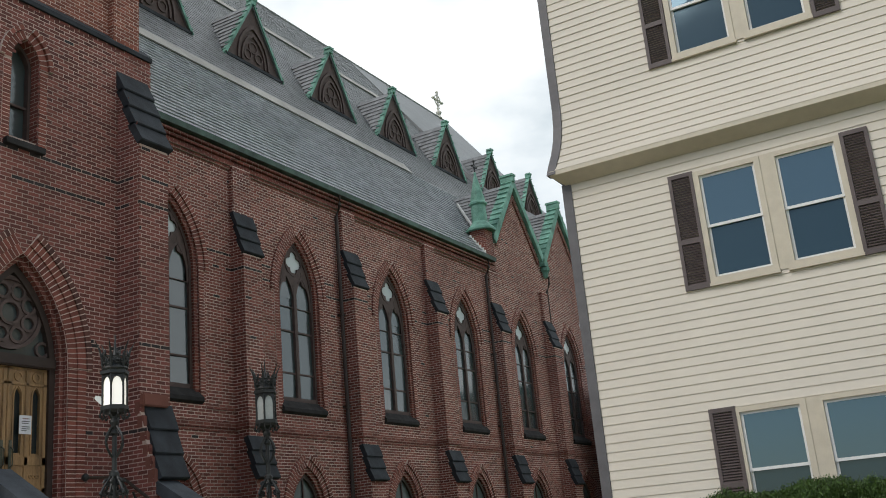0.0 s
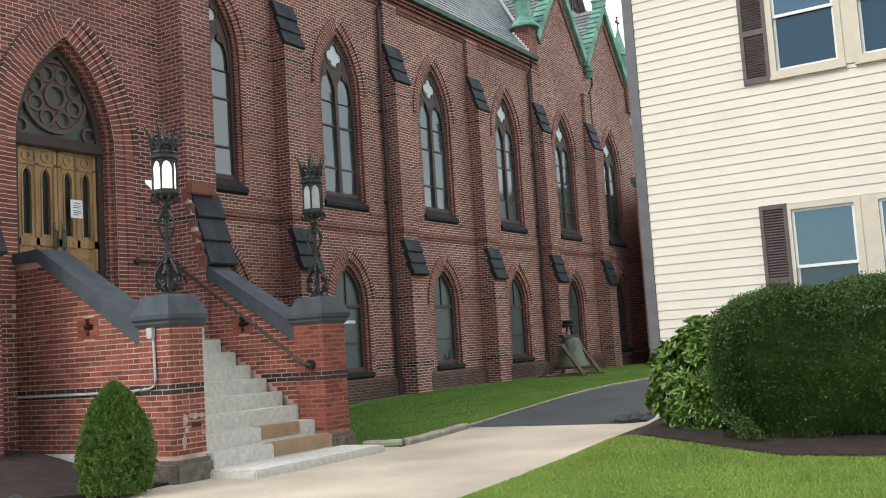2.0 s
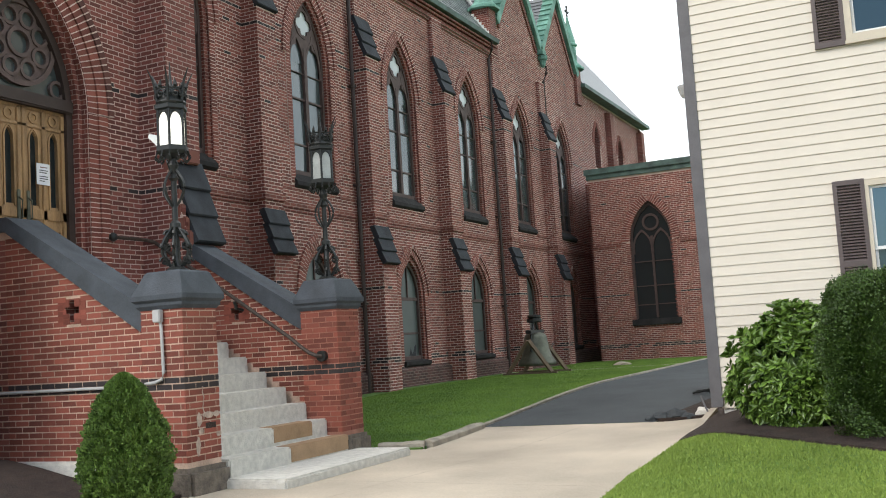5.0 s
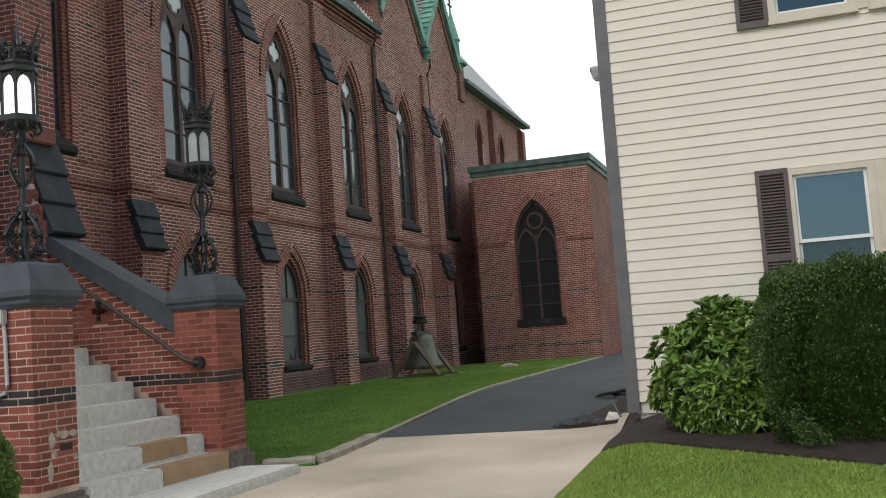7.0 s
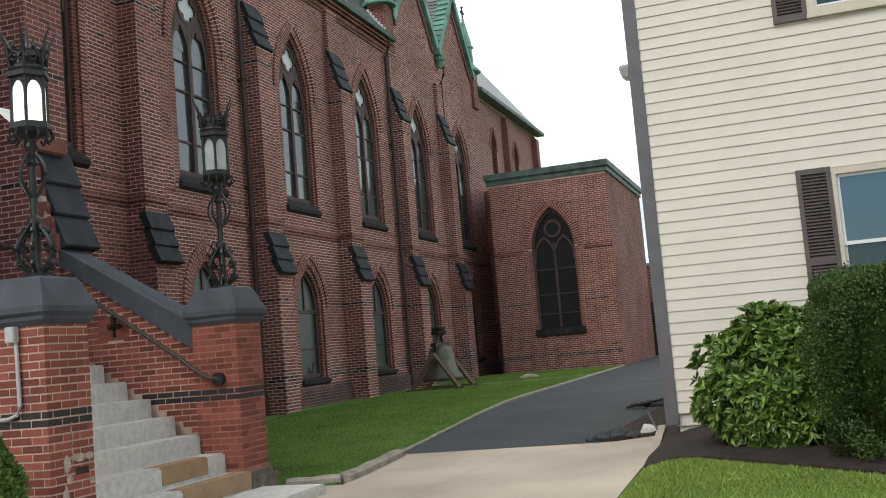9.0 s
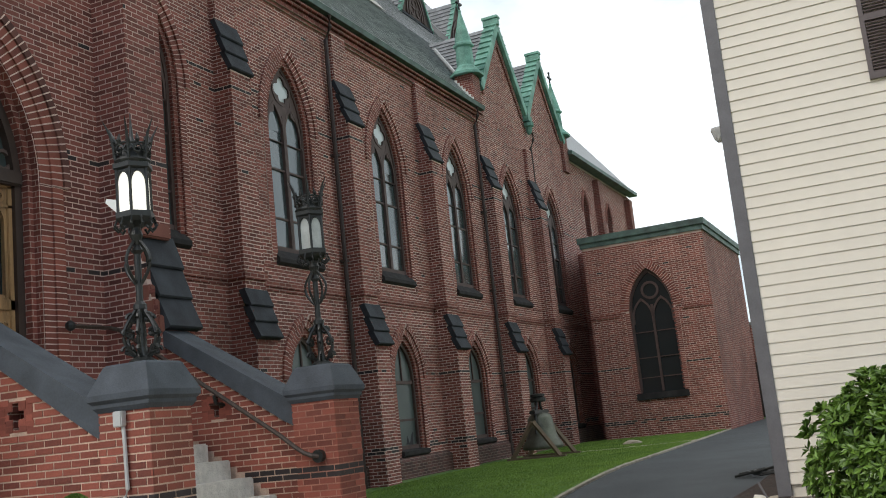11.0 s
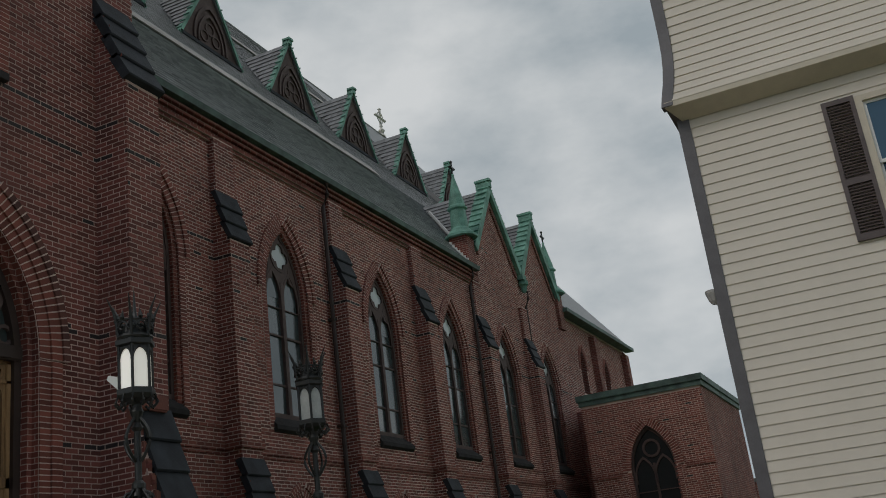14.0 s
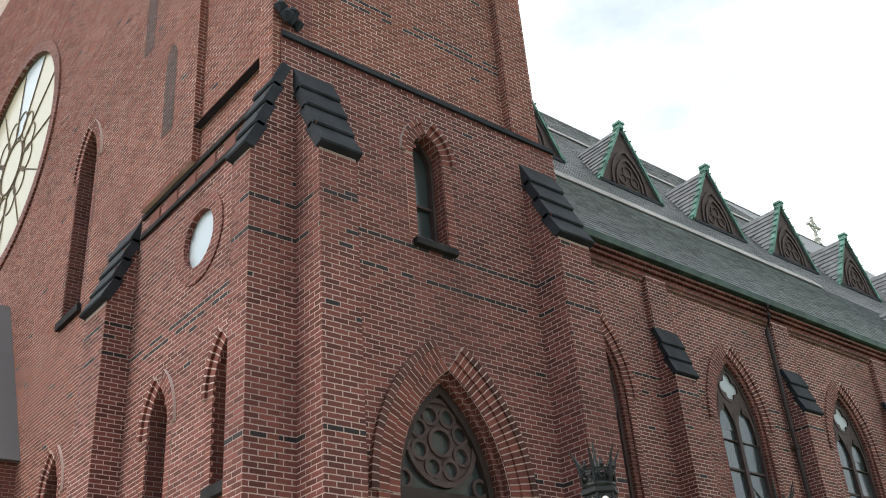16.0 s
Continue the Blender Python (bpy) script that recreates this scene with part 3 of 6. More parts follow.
        four = [(c + (0.195 + 0.105 * abs(math.cos(2 * t))) * math.cos(t), 8.30 + (0.195 + 0.105 * abs(math.cos(2 * t))) * math.sin(t)) for t in np.linspace(0, 2 * math.pi, 25)[:-1]]
        part("quatrefoil_pane", prism(bmesh.new(), [place(u, z, 0.155) for u, z in four], (-0.008, 0, 0)), PANE_SKY_WHITE, ob, "quatrefoil pane coloured white for the reflected sky")
    else:
        part("pane", prism(bmesh.new(), [place(u, z, 0.17) for u, z in pointed(c, inner_half + 0.02, size["low"] + 0.05, size["spring"], size["apex"] - 0.23)], (-0.02, 0, 0)), BOARD, ob, "grey-green boarding")
    s = bmesh.new()
    w = size["half"] + 0.03
    lw = size["low"]
    prism(s, [(WALL - 0.2, c - w, gl + 0.03), (WALL - 0.1, c - w, gl + 0.01), (WALL + 0.08, c - w, lw + 0.03), (WALL + 0.08, c - w, lw - 0.05), (WALL + 0.02, c - w, lw - 0.10), (WALL - 0.2, c - w, lw - 0.10)], (0, 2 * w, 0))
    part("sill", s, SILL, ob)


for c in win_c:
    nave_window(c, hi, True)
    nave_window(c, lo, False)
# Flat dark polygon before the pane; colour stands in for the hole's shade.
hole = [(13.62, 0.98), (13.98, 0.95), (14.02, 1.25), (13.93, 1.20), (13.86, 1.05), (13.80, 1.0), (13.72, 1.16), (13.66, 1.02)]
part("broken_pane", prism(bmesh.new(), [south(WALL)(u + 0.2, z, 0.166) for u, z in hole], (-0.003, 0, 0)), INTERIOR_SHADE, church, "dark jagged plate painted as the shade of a hole in a basement pane")


def cap_slabs(parent, profile, y0, y1, n, axis="y", over=0.04, thick=0.09):
    """Overlapping dark stone slabs down a slope from profile[0] to profile[1], each (out, z)."""
    (o0, z0), (o1, z1) = profile
    run_ = math.hypot(o1 - o0, z1 - z0)
    do, dz = (o1 - o0) / run_, (z1 - z0) / run_
    sg = 1 if do > 0 else -1
    no, nz = -dz * sg, do * sg
    for i in range(n):
        a, b = run_ * i / n - 0.02, run_ * ((i + 1) / n + 0.02)
        lip = 0.075 if i == n - 1 else 0.055
        poly = [(o0 + do * q + no * h, z0 + dz * q + nz * h) for q, h in ((a, 0.008), (b - 0.02, lip), (b, lip - 0.02), (b, lip - thick), (a, -thick))]
        if axis == "y":
            bm = prism(bmesh.new(), [(o, y0 - over, z) for o, z in poly], (0, y1 - y0 + 2 * over, 0))
        else:
            bm = prism(bmesh.new(), [(y0 - over, o, z) for o, z in poly], (y1 - y0 + 2 * over, 0, 0))
        part("cap_slab", bm, SLATE_CAP, parent)


def nave_buttress(far):
    y0, y1 = far - 0.6, far
    w, a, b = WALL, -4.14, -3.98
    bm = prism(bmesh.new(), [(w, y0, 0), (b, y0, 0), (b, y0, 3.12), (a, y0, 3.95), (a, y0, 7.95), (w + 0.12, y0, 8.9), (w + 0.12, y0, EAVE - 0.35), (w, y0, EAVE - 0.35)], (0, 0.6, 0))
    ob = part("buttress", bm, MORTAR_DARK, church, "stepped brick buttress with dark stone caps")
    bricks("brickwork", ob, south(a), y0, y1, 3.95, 7.93, None, bands)
    bricks("brickwork", ob, south(b), y0, y1, 0.1, 3.1, None, bands)
    side = west(y0)
    bricks("brickwork", ob, side, w, a, 3.95, 8.9, lambda u, z: z < 7.9 + (a - u) * 3.0, bands)
    bricks("brickwork", ob, side, w, b, 0.1, 3.95, lambda u, z: z < 3.1 + (b - u) * 5.0, bands)
    bricks("brickwork", ob, south(w + 0.12), y0, y1, 8.9, EAVE - 0.38)
    bricks("brickwork", ob, side, w, w + 0.12, 7.95, EAVE - 0.38)
    part("belt_course", boxed(w, a + 0.045, y0 - 0.045, y1 + 0.045, 4.17, 4.30), BRICKWORK, ob)
    cap_slabs(ob, [(w + 0.12, 8.95), (a, 7.98)], y0, y1, 3)
    cap_slabs(ob, [(a, 3.98), (b + 0.05, 3.12)], y0, y1, 3, thick=0.12)


for k in range(5):
    nave_buttress(FIRST + (24.65 - FIRST) * k / 4)

# cornice of corbelled courses, gutter and downspouts
for k, (o, z) in enumerate(((0.05, EAVE - 0.42), (0.09, EAVE - 0.35), (0.05, EAVE - 0.28), (0.11, EAVE - 0.2), (0.17, EAVE - 0.12))):
    part("cornice_course", boxed(WALL - 0.02, WALL + o, 3.6, 20.3, z, z + 0.062), BRICKWORK, church, "corbelled brick cornice under the eaves")
part("gutter", prism(bmesh.new(), [(WALL - 0.05, 3.6, EAVE - 0.03), (WALL + 0.27, 3.6, EAVE - 0.02), (WALL + 0.30, 3.6, EAVE + 0.10), (WALL + 0.24, 3.6, EAVE + 0.10), (WALL + 0.2, 3.6, EAVE + 0.04), (WALL - 0.05, 3.6, EAVE + 0.06)], (0, 16.6, 0)),
     GUTTER, church, "tarnished green copper gutter")
for y, top in ((11.32, EAVE - 0.05), (19.66, EAVE - 0.05), (24.6, 10.7)):
    bm = tube(bmesh.new(), [(WALL + 0.24, y, top), (WALL + 0.24, y, top - 0.25), (WALL + 0.10, y, top - 0.55), (WALL + 0.10, y, 0.15)], 0.05)
    for z in (2.2, 4.9, 7.2):
        box(bm, WALL, WALL + 0.16, y - 0.07, y + 0.07, z, z + 0.05)
    part("downspout", bm, DARK_WOOD, church, "dark iron downspout")

# main roof of slates in courses
roof = part("roof", prism(prism(bmesh.new(), [(WALL + 0.2, 2.9, EAVE + 0.05), (RIDGE_X, 2.9, RIDGE_Z), (2 * RIDGE_X - WALL - 0.2, 2.9, EAVE + 0.05)], (0, 17.4, 0)), [(WALL - 0.3, 20.301, EAVE + 0.7), (RIDGE_X, 20.301, RIDGE_Z), (2 * RIDGE_X - WALL - 0.2, 20.301, EAVE + 0.05), (WALL - 0.3, 20.301, EAVE + 0.05)], (0, 8.8, 0)), SLATE_ROOF, church, "steep grey slate roof")


def roof_x(z):
    return WALL + 0.2 - (z - EAVE - 0.05) * (WALL + 0.2 - RIDGE_X) / (RIDGE_Z - EAVE - 0.05)


def slates(name, parent, corner, along, up, nu, nv, keep=None, mat=None, thick=0.022):
    """Slates as one mesh: rows of thin tilted tiles from corner."""
    corner, along, up = (np.array(v, float) for v in (corner, along, up))
    n = np.cross(along, up)
    n /= np.linalg.norm(n)
    r, k = np.meshgrid(np.arange(nv), np.arange(nu), indexing="ij")
    r, k = r.ravel(), k.ravel()
    rng = np.random.default_rng(5)
    u0 = (k + 0.5 * (r % 2)) / nu
    u1 = np.minimum(u0 + 0.97 / nu, 1)
    v0, v1 = r / nv, (r + 1.15) / nv
    ok = u0 < u1 - 0.1 / nu
    if keep is not None:
        ok &= keep(u0, v0)
    u0, u1, v0, v1 = u0[ok], u1[ok], v0[ok], v1[ok]
    m = len(u0)
    lift = (thick + rng.uniform(0, 0.006, m))[:, None] * n
    P = lambda u, v: corner + u[:, None] * along + v[:, None] * up
    quads = [P(u0, v0) + lift, P(u1, v0) + lift, P(u1, v1) + 0.004 * n, P(u0, v1) + 0.004 * n, P(u0, v0), P(u1, v0)]
    verts = np.stack(quads, 1).reshape(-1, 3)
    faces = (np.arange(m)[:, None, None] * 6 + np.array([(0, 1, 2, 3), (4, 5, 1, 0)])).reshape(-1, 4)
    me = bpy.data.meshes.new(name)
    me.from_pydata(verts.tolist(), [], faces.tolist())
    me.materials.append(mat or SLATE_ROOF)
    return tagged(part(name, me, None, parent), kind="stuff")


band_z, band_high = 14.35, 21.5
slates("lower_slating", roof, (WALL + 0.2, 3.0, EAVE + 0.05), (0, 26, 0), (roof_x(band_z) - WALL - 0.2, 0, band_z - EAVE - 0.05), 110, 25, lambda u, v: (u * 26 < 17.1) | (v > 0.22), mat=SLATE_LOW, thick=0.036)
slates("upper_slating", roof, (roof_x(band_z), 3.0, band_z), (0, 35.7, 0), (RIDGE_X - roof_x(band_z), 0, RIDGE_Z - band_z), 150, 66, thick=0.014)
for z, length in ((band_z, 17.2), (band_high, 35.6)):
    strip_bm = prism(bmesh.new(), [(roof_x(z) + 0.05, 3.0, z), (roof_x(z) + 0.075, 3.0, z + 0.015), (roof_x(z + 0.42) + 0.075, 3.0, z + 0.43), (roof_x(z + 0.42) + 0.03, 3.0, z + 0.42)], (0, length, 0))
    part("roof_band", strip_bm, BAND, roof, "paler weathered strip along the slates")
part("ridge_cap", tube(bmesh.new(), [(RIDGE_X, 2.9, RIDGE_Z), (RIDGE_X, 38.9, RIDGE_Z)], 0.07), SLATE_ROOF, church)


def wing_slates(parent, c, s, half, base, top, x, rows):
    """Slates on one slope of a small gable that runs back into the main roof."""
    far = roof_x(top)
    length = x - far
    lift = 0.056
    start = (x if s > 0 else far, c + s * (half + lift), base + lift)
    along = (-length if s > 0 else length, 0, 0)
    reach = lambda v: (x - np.array([roof_x(base + q * (top - base)) for q in v])) / length
    slates("slating", parent, start, along, (0, -s * half, top - base), max(4, int(length / 0.24)), rows, (lambda u, v: u < reach(v)) if s > 0 else (lambda u, v: 1 - u < reach(v) + 0.1), thick=0.03)


def dormer(c):
    """A small triangular dormer with a green copper verge."""
    base, top, half, x = 16.52, 18.68, 1.30, -8.86
    back = roof_x(top)
    bm = bmesh.new()
    prism(bm, [(x, c - half, base), (x, c + half, base), (x, c, top)], (-0.12, 0, 0))
    ob = part("dormer", bm, TRACERY, church, "triangular slate dormer with green copper verges")
    ornament = bmesh.new()
    for h, top_z, w in ((0.76, base + 1.48, 0.08), (0.58, base + 1.18, 0.07)):
        strip(ornament, pointed(c, h, base + 0.1, base + 0.22, top_z), pointed(c, h - w, base + 0.1, base + 0.22, top_z - w * 1.7), south(x), -0.06, 0.0)
    for u, z, r in ((0, base + 0.68, 0.21), (-0.26, base + 0.38, 0.19), (0.26, base + 0.38, 0.19)):
        loop = [(c + u + r * math.cos(t), z + r * math.sin(t)) for t in np.linspace(0, 2 * math.pi, 17)[:-1]]
        inner = [(c + u + (r - 0.05) * math.cos(t), z + (r - 0.05) * math.sin(t)) for t in np.linspace(0, 2 * math.pi, 17)[:-1]]
        strip(ornament, loop, inner, south(x), -0.04, 0.0, closed=True)
    part("ornament", ornament, TRACERY, ob)
    for s in (-1, 1):
        slope = bmesh.new()
        xb = roof_x(base)
        prism(slope, [(x + 0.06, c + s * half, base), (x + 0.06, c, top), (back, c, top), (xb - 0.1, c + s * half, base)], (0, s * 0.05, 0.05))
        rs = part("roof_slope", slope, SLATE_ROOF, ob)
        wing_slates(rs, c, s, half, base, top, x + 0.06, 10)
        e = bmesh.new()
        d = Vector((0, s * half, base - top)).normalized()
        nrm = Vector((0, s * (top - base), half)).normalized()
        a, b = Vector((x + 0.1, c, top + 0.1)), Vector((x + 0.1, c + s * half, base)) + d * 0.12
        prism(e, [a, b, b + nrm * 0.1, a + Vector((0, 0, 0.12))], (-0.16, 0, 0))
        n = 8
        for i in range(n):
            p = a + (b - a) * ((i + 0.5) / n) + nrm * 0.09
            prism(e, [p - d * 0.02 + Vector((0.02, 0, 0)), p + d * 0.02 + Vector((0.02, 0, 0)), p + d * 0.02 + nrm * 0.035 + Vector((0.02, 0, 0)), p - d * 0.02 + nrm * 0.035 + Vector((0.02, 0, 0))], (-0.2, 0, 0))
        part("verge", e, COPPER, ob, "green copper verge")
    part("finial", box(boxed(x - 0.12, x + 0.14, c - 0.09, c + 0.09, top + 0.05, top + 0.24), x - 0.1, x + 0.17, c - 0.13, c + 0.13, top + 0.2, top + 0.27), COPPER, ob)
    part("base_flashing", boxed(x - 0.05, x + 0.1, c - half - 0.1, c + half + 0.1, base - 0.08, base + 0.02), SLATE_CAP, ob)


for k in range(7):
    dormer(9.45 + 4.19 * k)


def cross_gable(c):
    """The slate roof and copper coping of a gable over a bay."""
    apex, foot, half = 13.92, 11.25, 2.03
    back = roof_x(apex)
    for s in (-1, 1):
        bm = prism(bmesh.new(), [(WALL + 0.02, c + s * half, foot), (WALL + 0.02, c, apex - 0.12), (back, c, apex - 0.12), (roof_x(foot), c + s * half, foot)], (0, s * 0.05, 0.06))
        gr = part("gable_roof", bm, SLATE_ROOF, church)
        wing_slates(gr, c, s, half, foot, apex - 0.12, WALL + 0.02, 15)
        e = bmesh.new()
        a, b = Vector((WALL + 0.16, c, apex)), Vector((WALL + 0.16, c + s * half, foot))
        d = (b - a).normalized()
        nrm = Vector((0, s * (apex - foot), half)).normalized()
        prism(e, [a, b, b + nrm * 0.14, a + Vector((0, 0, 0.17))], (-0.42, 0, 0))
        prism(e, [a - Vector((0, 0, 0.2)), b - nrm * 0.12, b, a], (-0.12, 0, 0))
        for i in range(11):
            p = a + (b - a) * ((i + 0.5) / 11) + nrm * 0.13
            prism(e, [p - d * 0.02, p + d * 0.02, p + d * 0.02 + nrm * 0.04, p - d * 0.02 + nrm * 0.04], (-0.42, 0, 0))
        part("gable_coping", e, COPPER, church, "seamed green copper coping")
        trim = bmesh.new()
        prism(trim, [(WALL + 0.01, c, apex - 0.45), (WALL + 0.01, c + s * (half - 0.25), foot - 0.1), (WALL + 0.01, c + s * (half - 0.4), foot - 0.1), (WALL + 0.01, c, apex - 0.68)], (0.05, 0, 0))
        part("gable_moulding", trim, BRICKWORK, church)
    part("gable_finial", box(boxed(WALL - 0.3, WALL + 0.2, c - 0.1, c + 0.1, apex + 0.02, apex + 0.28), WALL - 0.32, WALL + 0.22, c - 0.14, c + 0.14, apex + 0.24, apex + 0.32), COPPER, church)


for c in GABLE:
    cross_gable(c)


def pinnacle(y):
    b = bmesh.new()
    box(b, WALL - 0.45, WALL + 0.12, y - 0.28, y + 0.28, EAVE - 0.3, 11.55)
    ob = part("pinnacle", b, BRICKWORK, church, "green copper pinnacle with cross finial on a brick base")
    p = bmesh.new()
    c = (WALL - 0.16, y, 11.55)
    lathe(p, [(0.52, -0.02), (0.52, 0.06), (0.36, 0.2), (0.27, 0.32), (0.25, 0.9), (0.32, 0.94), (0.32, 1.0), (0.26, 1.06), (0.24, 1.2), (0.04, 2.05), (0.05, 2.1), (0.03, 2.15)], c, 8, math.pi / 8)
    part("spire", p, COPPER, ob)
    k = tube(bmesh.new(), [(c[0], y, 13.6), (c[0], y, 14.12)], 0.03)
    box(k, c[0] - 0.03, c[0] + 0.03, y - 0.15, y + 0.15, 13.88, 13.94)
    for d in (-0.15, 0, 0.15):
        lathe(k, [(0.01, -0.05), (0.055, 0), (0.01, 0.05)], (c[0], y + d, 13.91 if d else 14.12), 6)
    part("finial_cross", k, IRON, ob, "dark metal cross")


pinnacle(20.15)
fl_b = bmesh.new()
for i in range(7):
    xs = WALL + 0.10 - 0.08 * i
    zr = EAVE + 0.05 + (WALL + 0.2 - xs) * (RIDGE_Z - EAVE - 0.05) / (WALL + 0.2 - RIDGE_X)
    box(fl_b, xs - 0.08, xs, 19.84, 19.87, zr - 0.05, zr + 0.17)
part("step_flashing", fl_b, MILK, church, "pale stepped flashing against the pinnacle base")
part("valley_flashing", tube(bmesh.new(), [(roof_x(11.3) + 0.08, GABLE[0] - 2.08, 11.4), (roof_x(13.3) + 0.08, GABLE[0] - 0.66, 13.4)], 0.05, 6), PVC, church)
hop = lathe(bmesh.new(), [(0.06, -0.28), (0.10, -0.2), (0.12, -0.05), (0.18, 0.0), (0.18, 0.12), (0.14, 0.13)], (WALL + 0.14, 24.6, 10.95), 8)
box(hop, WALL - 0.2, WALL + 0.22, 24.42, 24.78, 11.12, 11.3)
part("hopper", hop, COPPER, church, "green copper rain hopper between the gables")
pinnacle(28.75)
# stone cross on the ridge
rc = bmesh.new()
ry, rz = 38.2, RIDGE_Z - 0.05
lathe(rc, [(0.20, 0), (0.10, 0.2), (0.19, 0.36), (0.07, 0.5), (0.07, 0.85)], (RIDGE_X, ry, rz), 8)
for a in range(4):
    t = a * math.pi / 2
    p = Vector((RIDGE_X, ry + 0.52 * math.cos(t), rz + 1.15 + 0.52 * math.sin(t)))
    tube(rc, [(RIDGE_X, ry, rz + 1.15), p], [0.06, 0.075], 6)
    lathe(rc, [(0.015, -0.1), (0.11, 0), (0.015, 0.1)], p, 6)
tube(rc, [Vector((RIDGE_X, ry + 0.33 * math.cos(t), rz + 1.15 + 0.33 * math.sin(t))) for t in np.linspace(0, 2 * math.pi, 17)], 0.035, 6)
part("ridge_cross", rc, GRANITE, church, "grey celtic cross on the roof ridge")

# chancel beyond the gables
ch = sheet(bmesh.new(), [(28.95, 0), (38.8, 0), (38.8, 10.9), (28.95, 10.9)], [pointed(31.5, 0.4, 8.0, 9.0, 9.8), pointed(35.0, 0.4, 8.0, 9.0, 9.8)], south(WALL - 0.15), 0.5)
chancel = part("chancel_wall", ch, [MORTAR_DARK, BRICKWORK], church, "red-brick chancel wall with small pointed windows")
bricks("brickwork", chancel, south(WALL - 0.15), 28.95, 38.8, 5.5, 10.8, lambda u, z: ~inside_pointed(u, z, 31.5, 0.4, 8.0, 9.0, 9.8, 0.03) & ~inside_pointed(u, z, 35.0, 0.4, 8.0, 9.0, 9.8, 0.03))
for c in (31.5, 35.0):
    v = voussoirs(bmesh.new(), c, 0.4, 9.0, 9.8, 0.2, south(WALL - 0.15), -0.03, 0.1, 0.01)
    wob = part("window", v, BRICK, church, "small pointed window with brick arch")
    part("pane", prism(bmesh.new(), [south(WALL - 0.4)(u, z, 0) for u, z in pointed(c, 0.42, 7.95, 9.0, 9.82)], (-0.02, 0, 0)), PANE_DARK, wob)
for y in (33.2, 38.4):
    part("pilaster", boxed(WALL - 0.2, WALL + 0.1, y - 0.25, y + 0.25, 0, 10.6), BRICKWORK, church)
part("chancel_roof", prism(bmesh.new(), [(WALL + 0.25, 29.102, 10.95), (RIDGE_X, 29.102, RIDGE_Z + 0.02), (2 * RIDGE_X - WALL - 0.25, 29.102, 10.95)], (0, 9.85, 0)), SLATE_ROOF, church, "green-edged slate chancel roof")
part("chancel_gutter", box(boxed(WALL - 0.1, WALL + 0.3, 28.95, 39.1, 10.85, 11.0), WALL - 0.6, WALL - 0.4, 28.95, 39.0, 11.7, 11.78), GUTTER, church, "tarnished green copper gutter")
part("end_wall", prism(bmesh.new(), [(WALL - 0.1, 38.6, 0), (WALL - 0.1, 38.6, 10.8), (RIDGE_X, 38.6, RIDGE_Z - 0.1), (2 * RIDGE_X - WALL + 0.1, 38.6, 10.8), (2 * RIDGE_X - WALL + 0.1, 38.6, 0)], (0, 0.3, 0)), BRICKWORK, church)
part("north_wall", boxed(2 * RIDGE_X - WALL - 0.3, 2 * RIDGE_X - WALL, 2.0, 38.8, 0, EAVE), BRICKWORK, church)

part("link_wall", boxed(WALL - 0.1, -3.3, 29.0, 29.3, 0, 7.0), BRICKWORK, church)

# ---- tower ----
dc = 0.87
door_hole = dict(half=0.87, low=2.05, spring=4.62, apex=6.3)
lancet = dict(half=0.27, low=8.17, spring=9.5, apex=9.95)
tower_hole = [pointed(dc, **door_hole), pointed(0.80, **lancet)]
t_low = part("tower_side", sheet(bmesh.new(), [(FRONT, 0), (3.5, 0), (3.5, 10.6), (FRONT, 10.6)], tower_hole, south(TOWER), 0.5), [MORTAR_TOWER, BRICKWORK], church, "dark red-brick tower side over the door")
tb = {course(z) + k for z in (3.6, 5.0, 7.5, 7.95) for k in (0,)}
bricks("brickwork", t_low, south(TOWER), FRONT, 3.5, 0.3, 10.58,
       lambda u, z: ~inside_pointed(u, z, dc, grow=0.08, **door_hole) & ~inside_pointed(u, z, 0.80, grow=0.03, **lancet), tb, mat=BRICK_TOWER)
part("offset_course", prism(bmesh.new(), [(TOWER + 0.05, FRONT, 10.58), (TOWER + 0.05, FRONT, 10.66), (TOWER - 0.14, FRONT, 10.86), (TOWER - 0.14, FRONT, 10.58)], (0, 5.1, 0)), SLATE_CAP, t_low)
HIGH = TOWER - 0.12
round_c = (0.9, 13.6)
t_high = part("tower_upper_side", sheet(bmesh.new(), [(FRONT + 0.1, 10.6), (3.12, 10.6), (3.12, 24), (FRONT + 0.1, 24)], [[(round_c[0] + 0.35 * math.cos(t), round_c[1] + 0.35 * math.sin(t)) for t in np.linspace(0, 2 * math.pi, 21)[:-1]]], south(HIGH), 0.5),
              [MORTAR, BRICKWORK], church, "red-brick upper tower stage")
bricks("brickwork", t_high, south(HIGH), FRONT + 0.1, 3.12, 10.8, 18.0, lambda u, z: (u - round_c[0]) ** 2 + (z - round_c[1]) ** 2 > 0.45 ** 2, {course(11.9), course(12.0)}, mat=BRICK_HIGH)
ringb = bmesh.new()
loop = lambda r: [(round_c[0] + r * math.cos(t), round_c[1] + r * math.sin(t)) for t in np.linspace(0, 2 * math.pi, 29)[:-1]]
strip(ringb, loop(0.56), loop(0.34), south(HIGH), -0.03, 0.1, closed=True)
rw = part("round_window", ringb, BRICKWORK, church, "small round window with a brick ring")
part("pane", prism(bmesh.new(), [south(HIGH - 0.2)(u, z, 0) for u, z in loop(0.36)], (-0.02, 0, 0)), PANE_PALE, rw)
pil = part("corner_pilaster", boxed(HIGH - 0.1, HIGH + 0.13, 2.6, 3.2, 10.6, 24), [MORTAR], church)
bricks("brickwork", pil, south(HIGH + 0.13), 2.6, 3.2, 10.7, 18.0, mat=BRICK_HIGH)
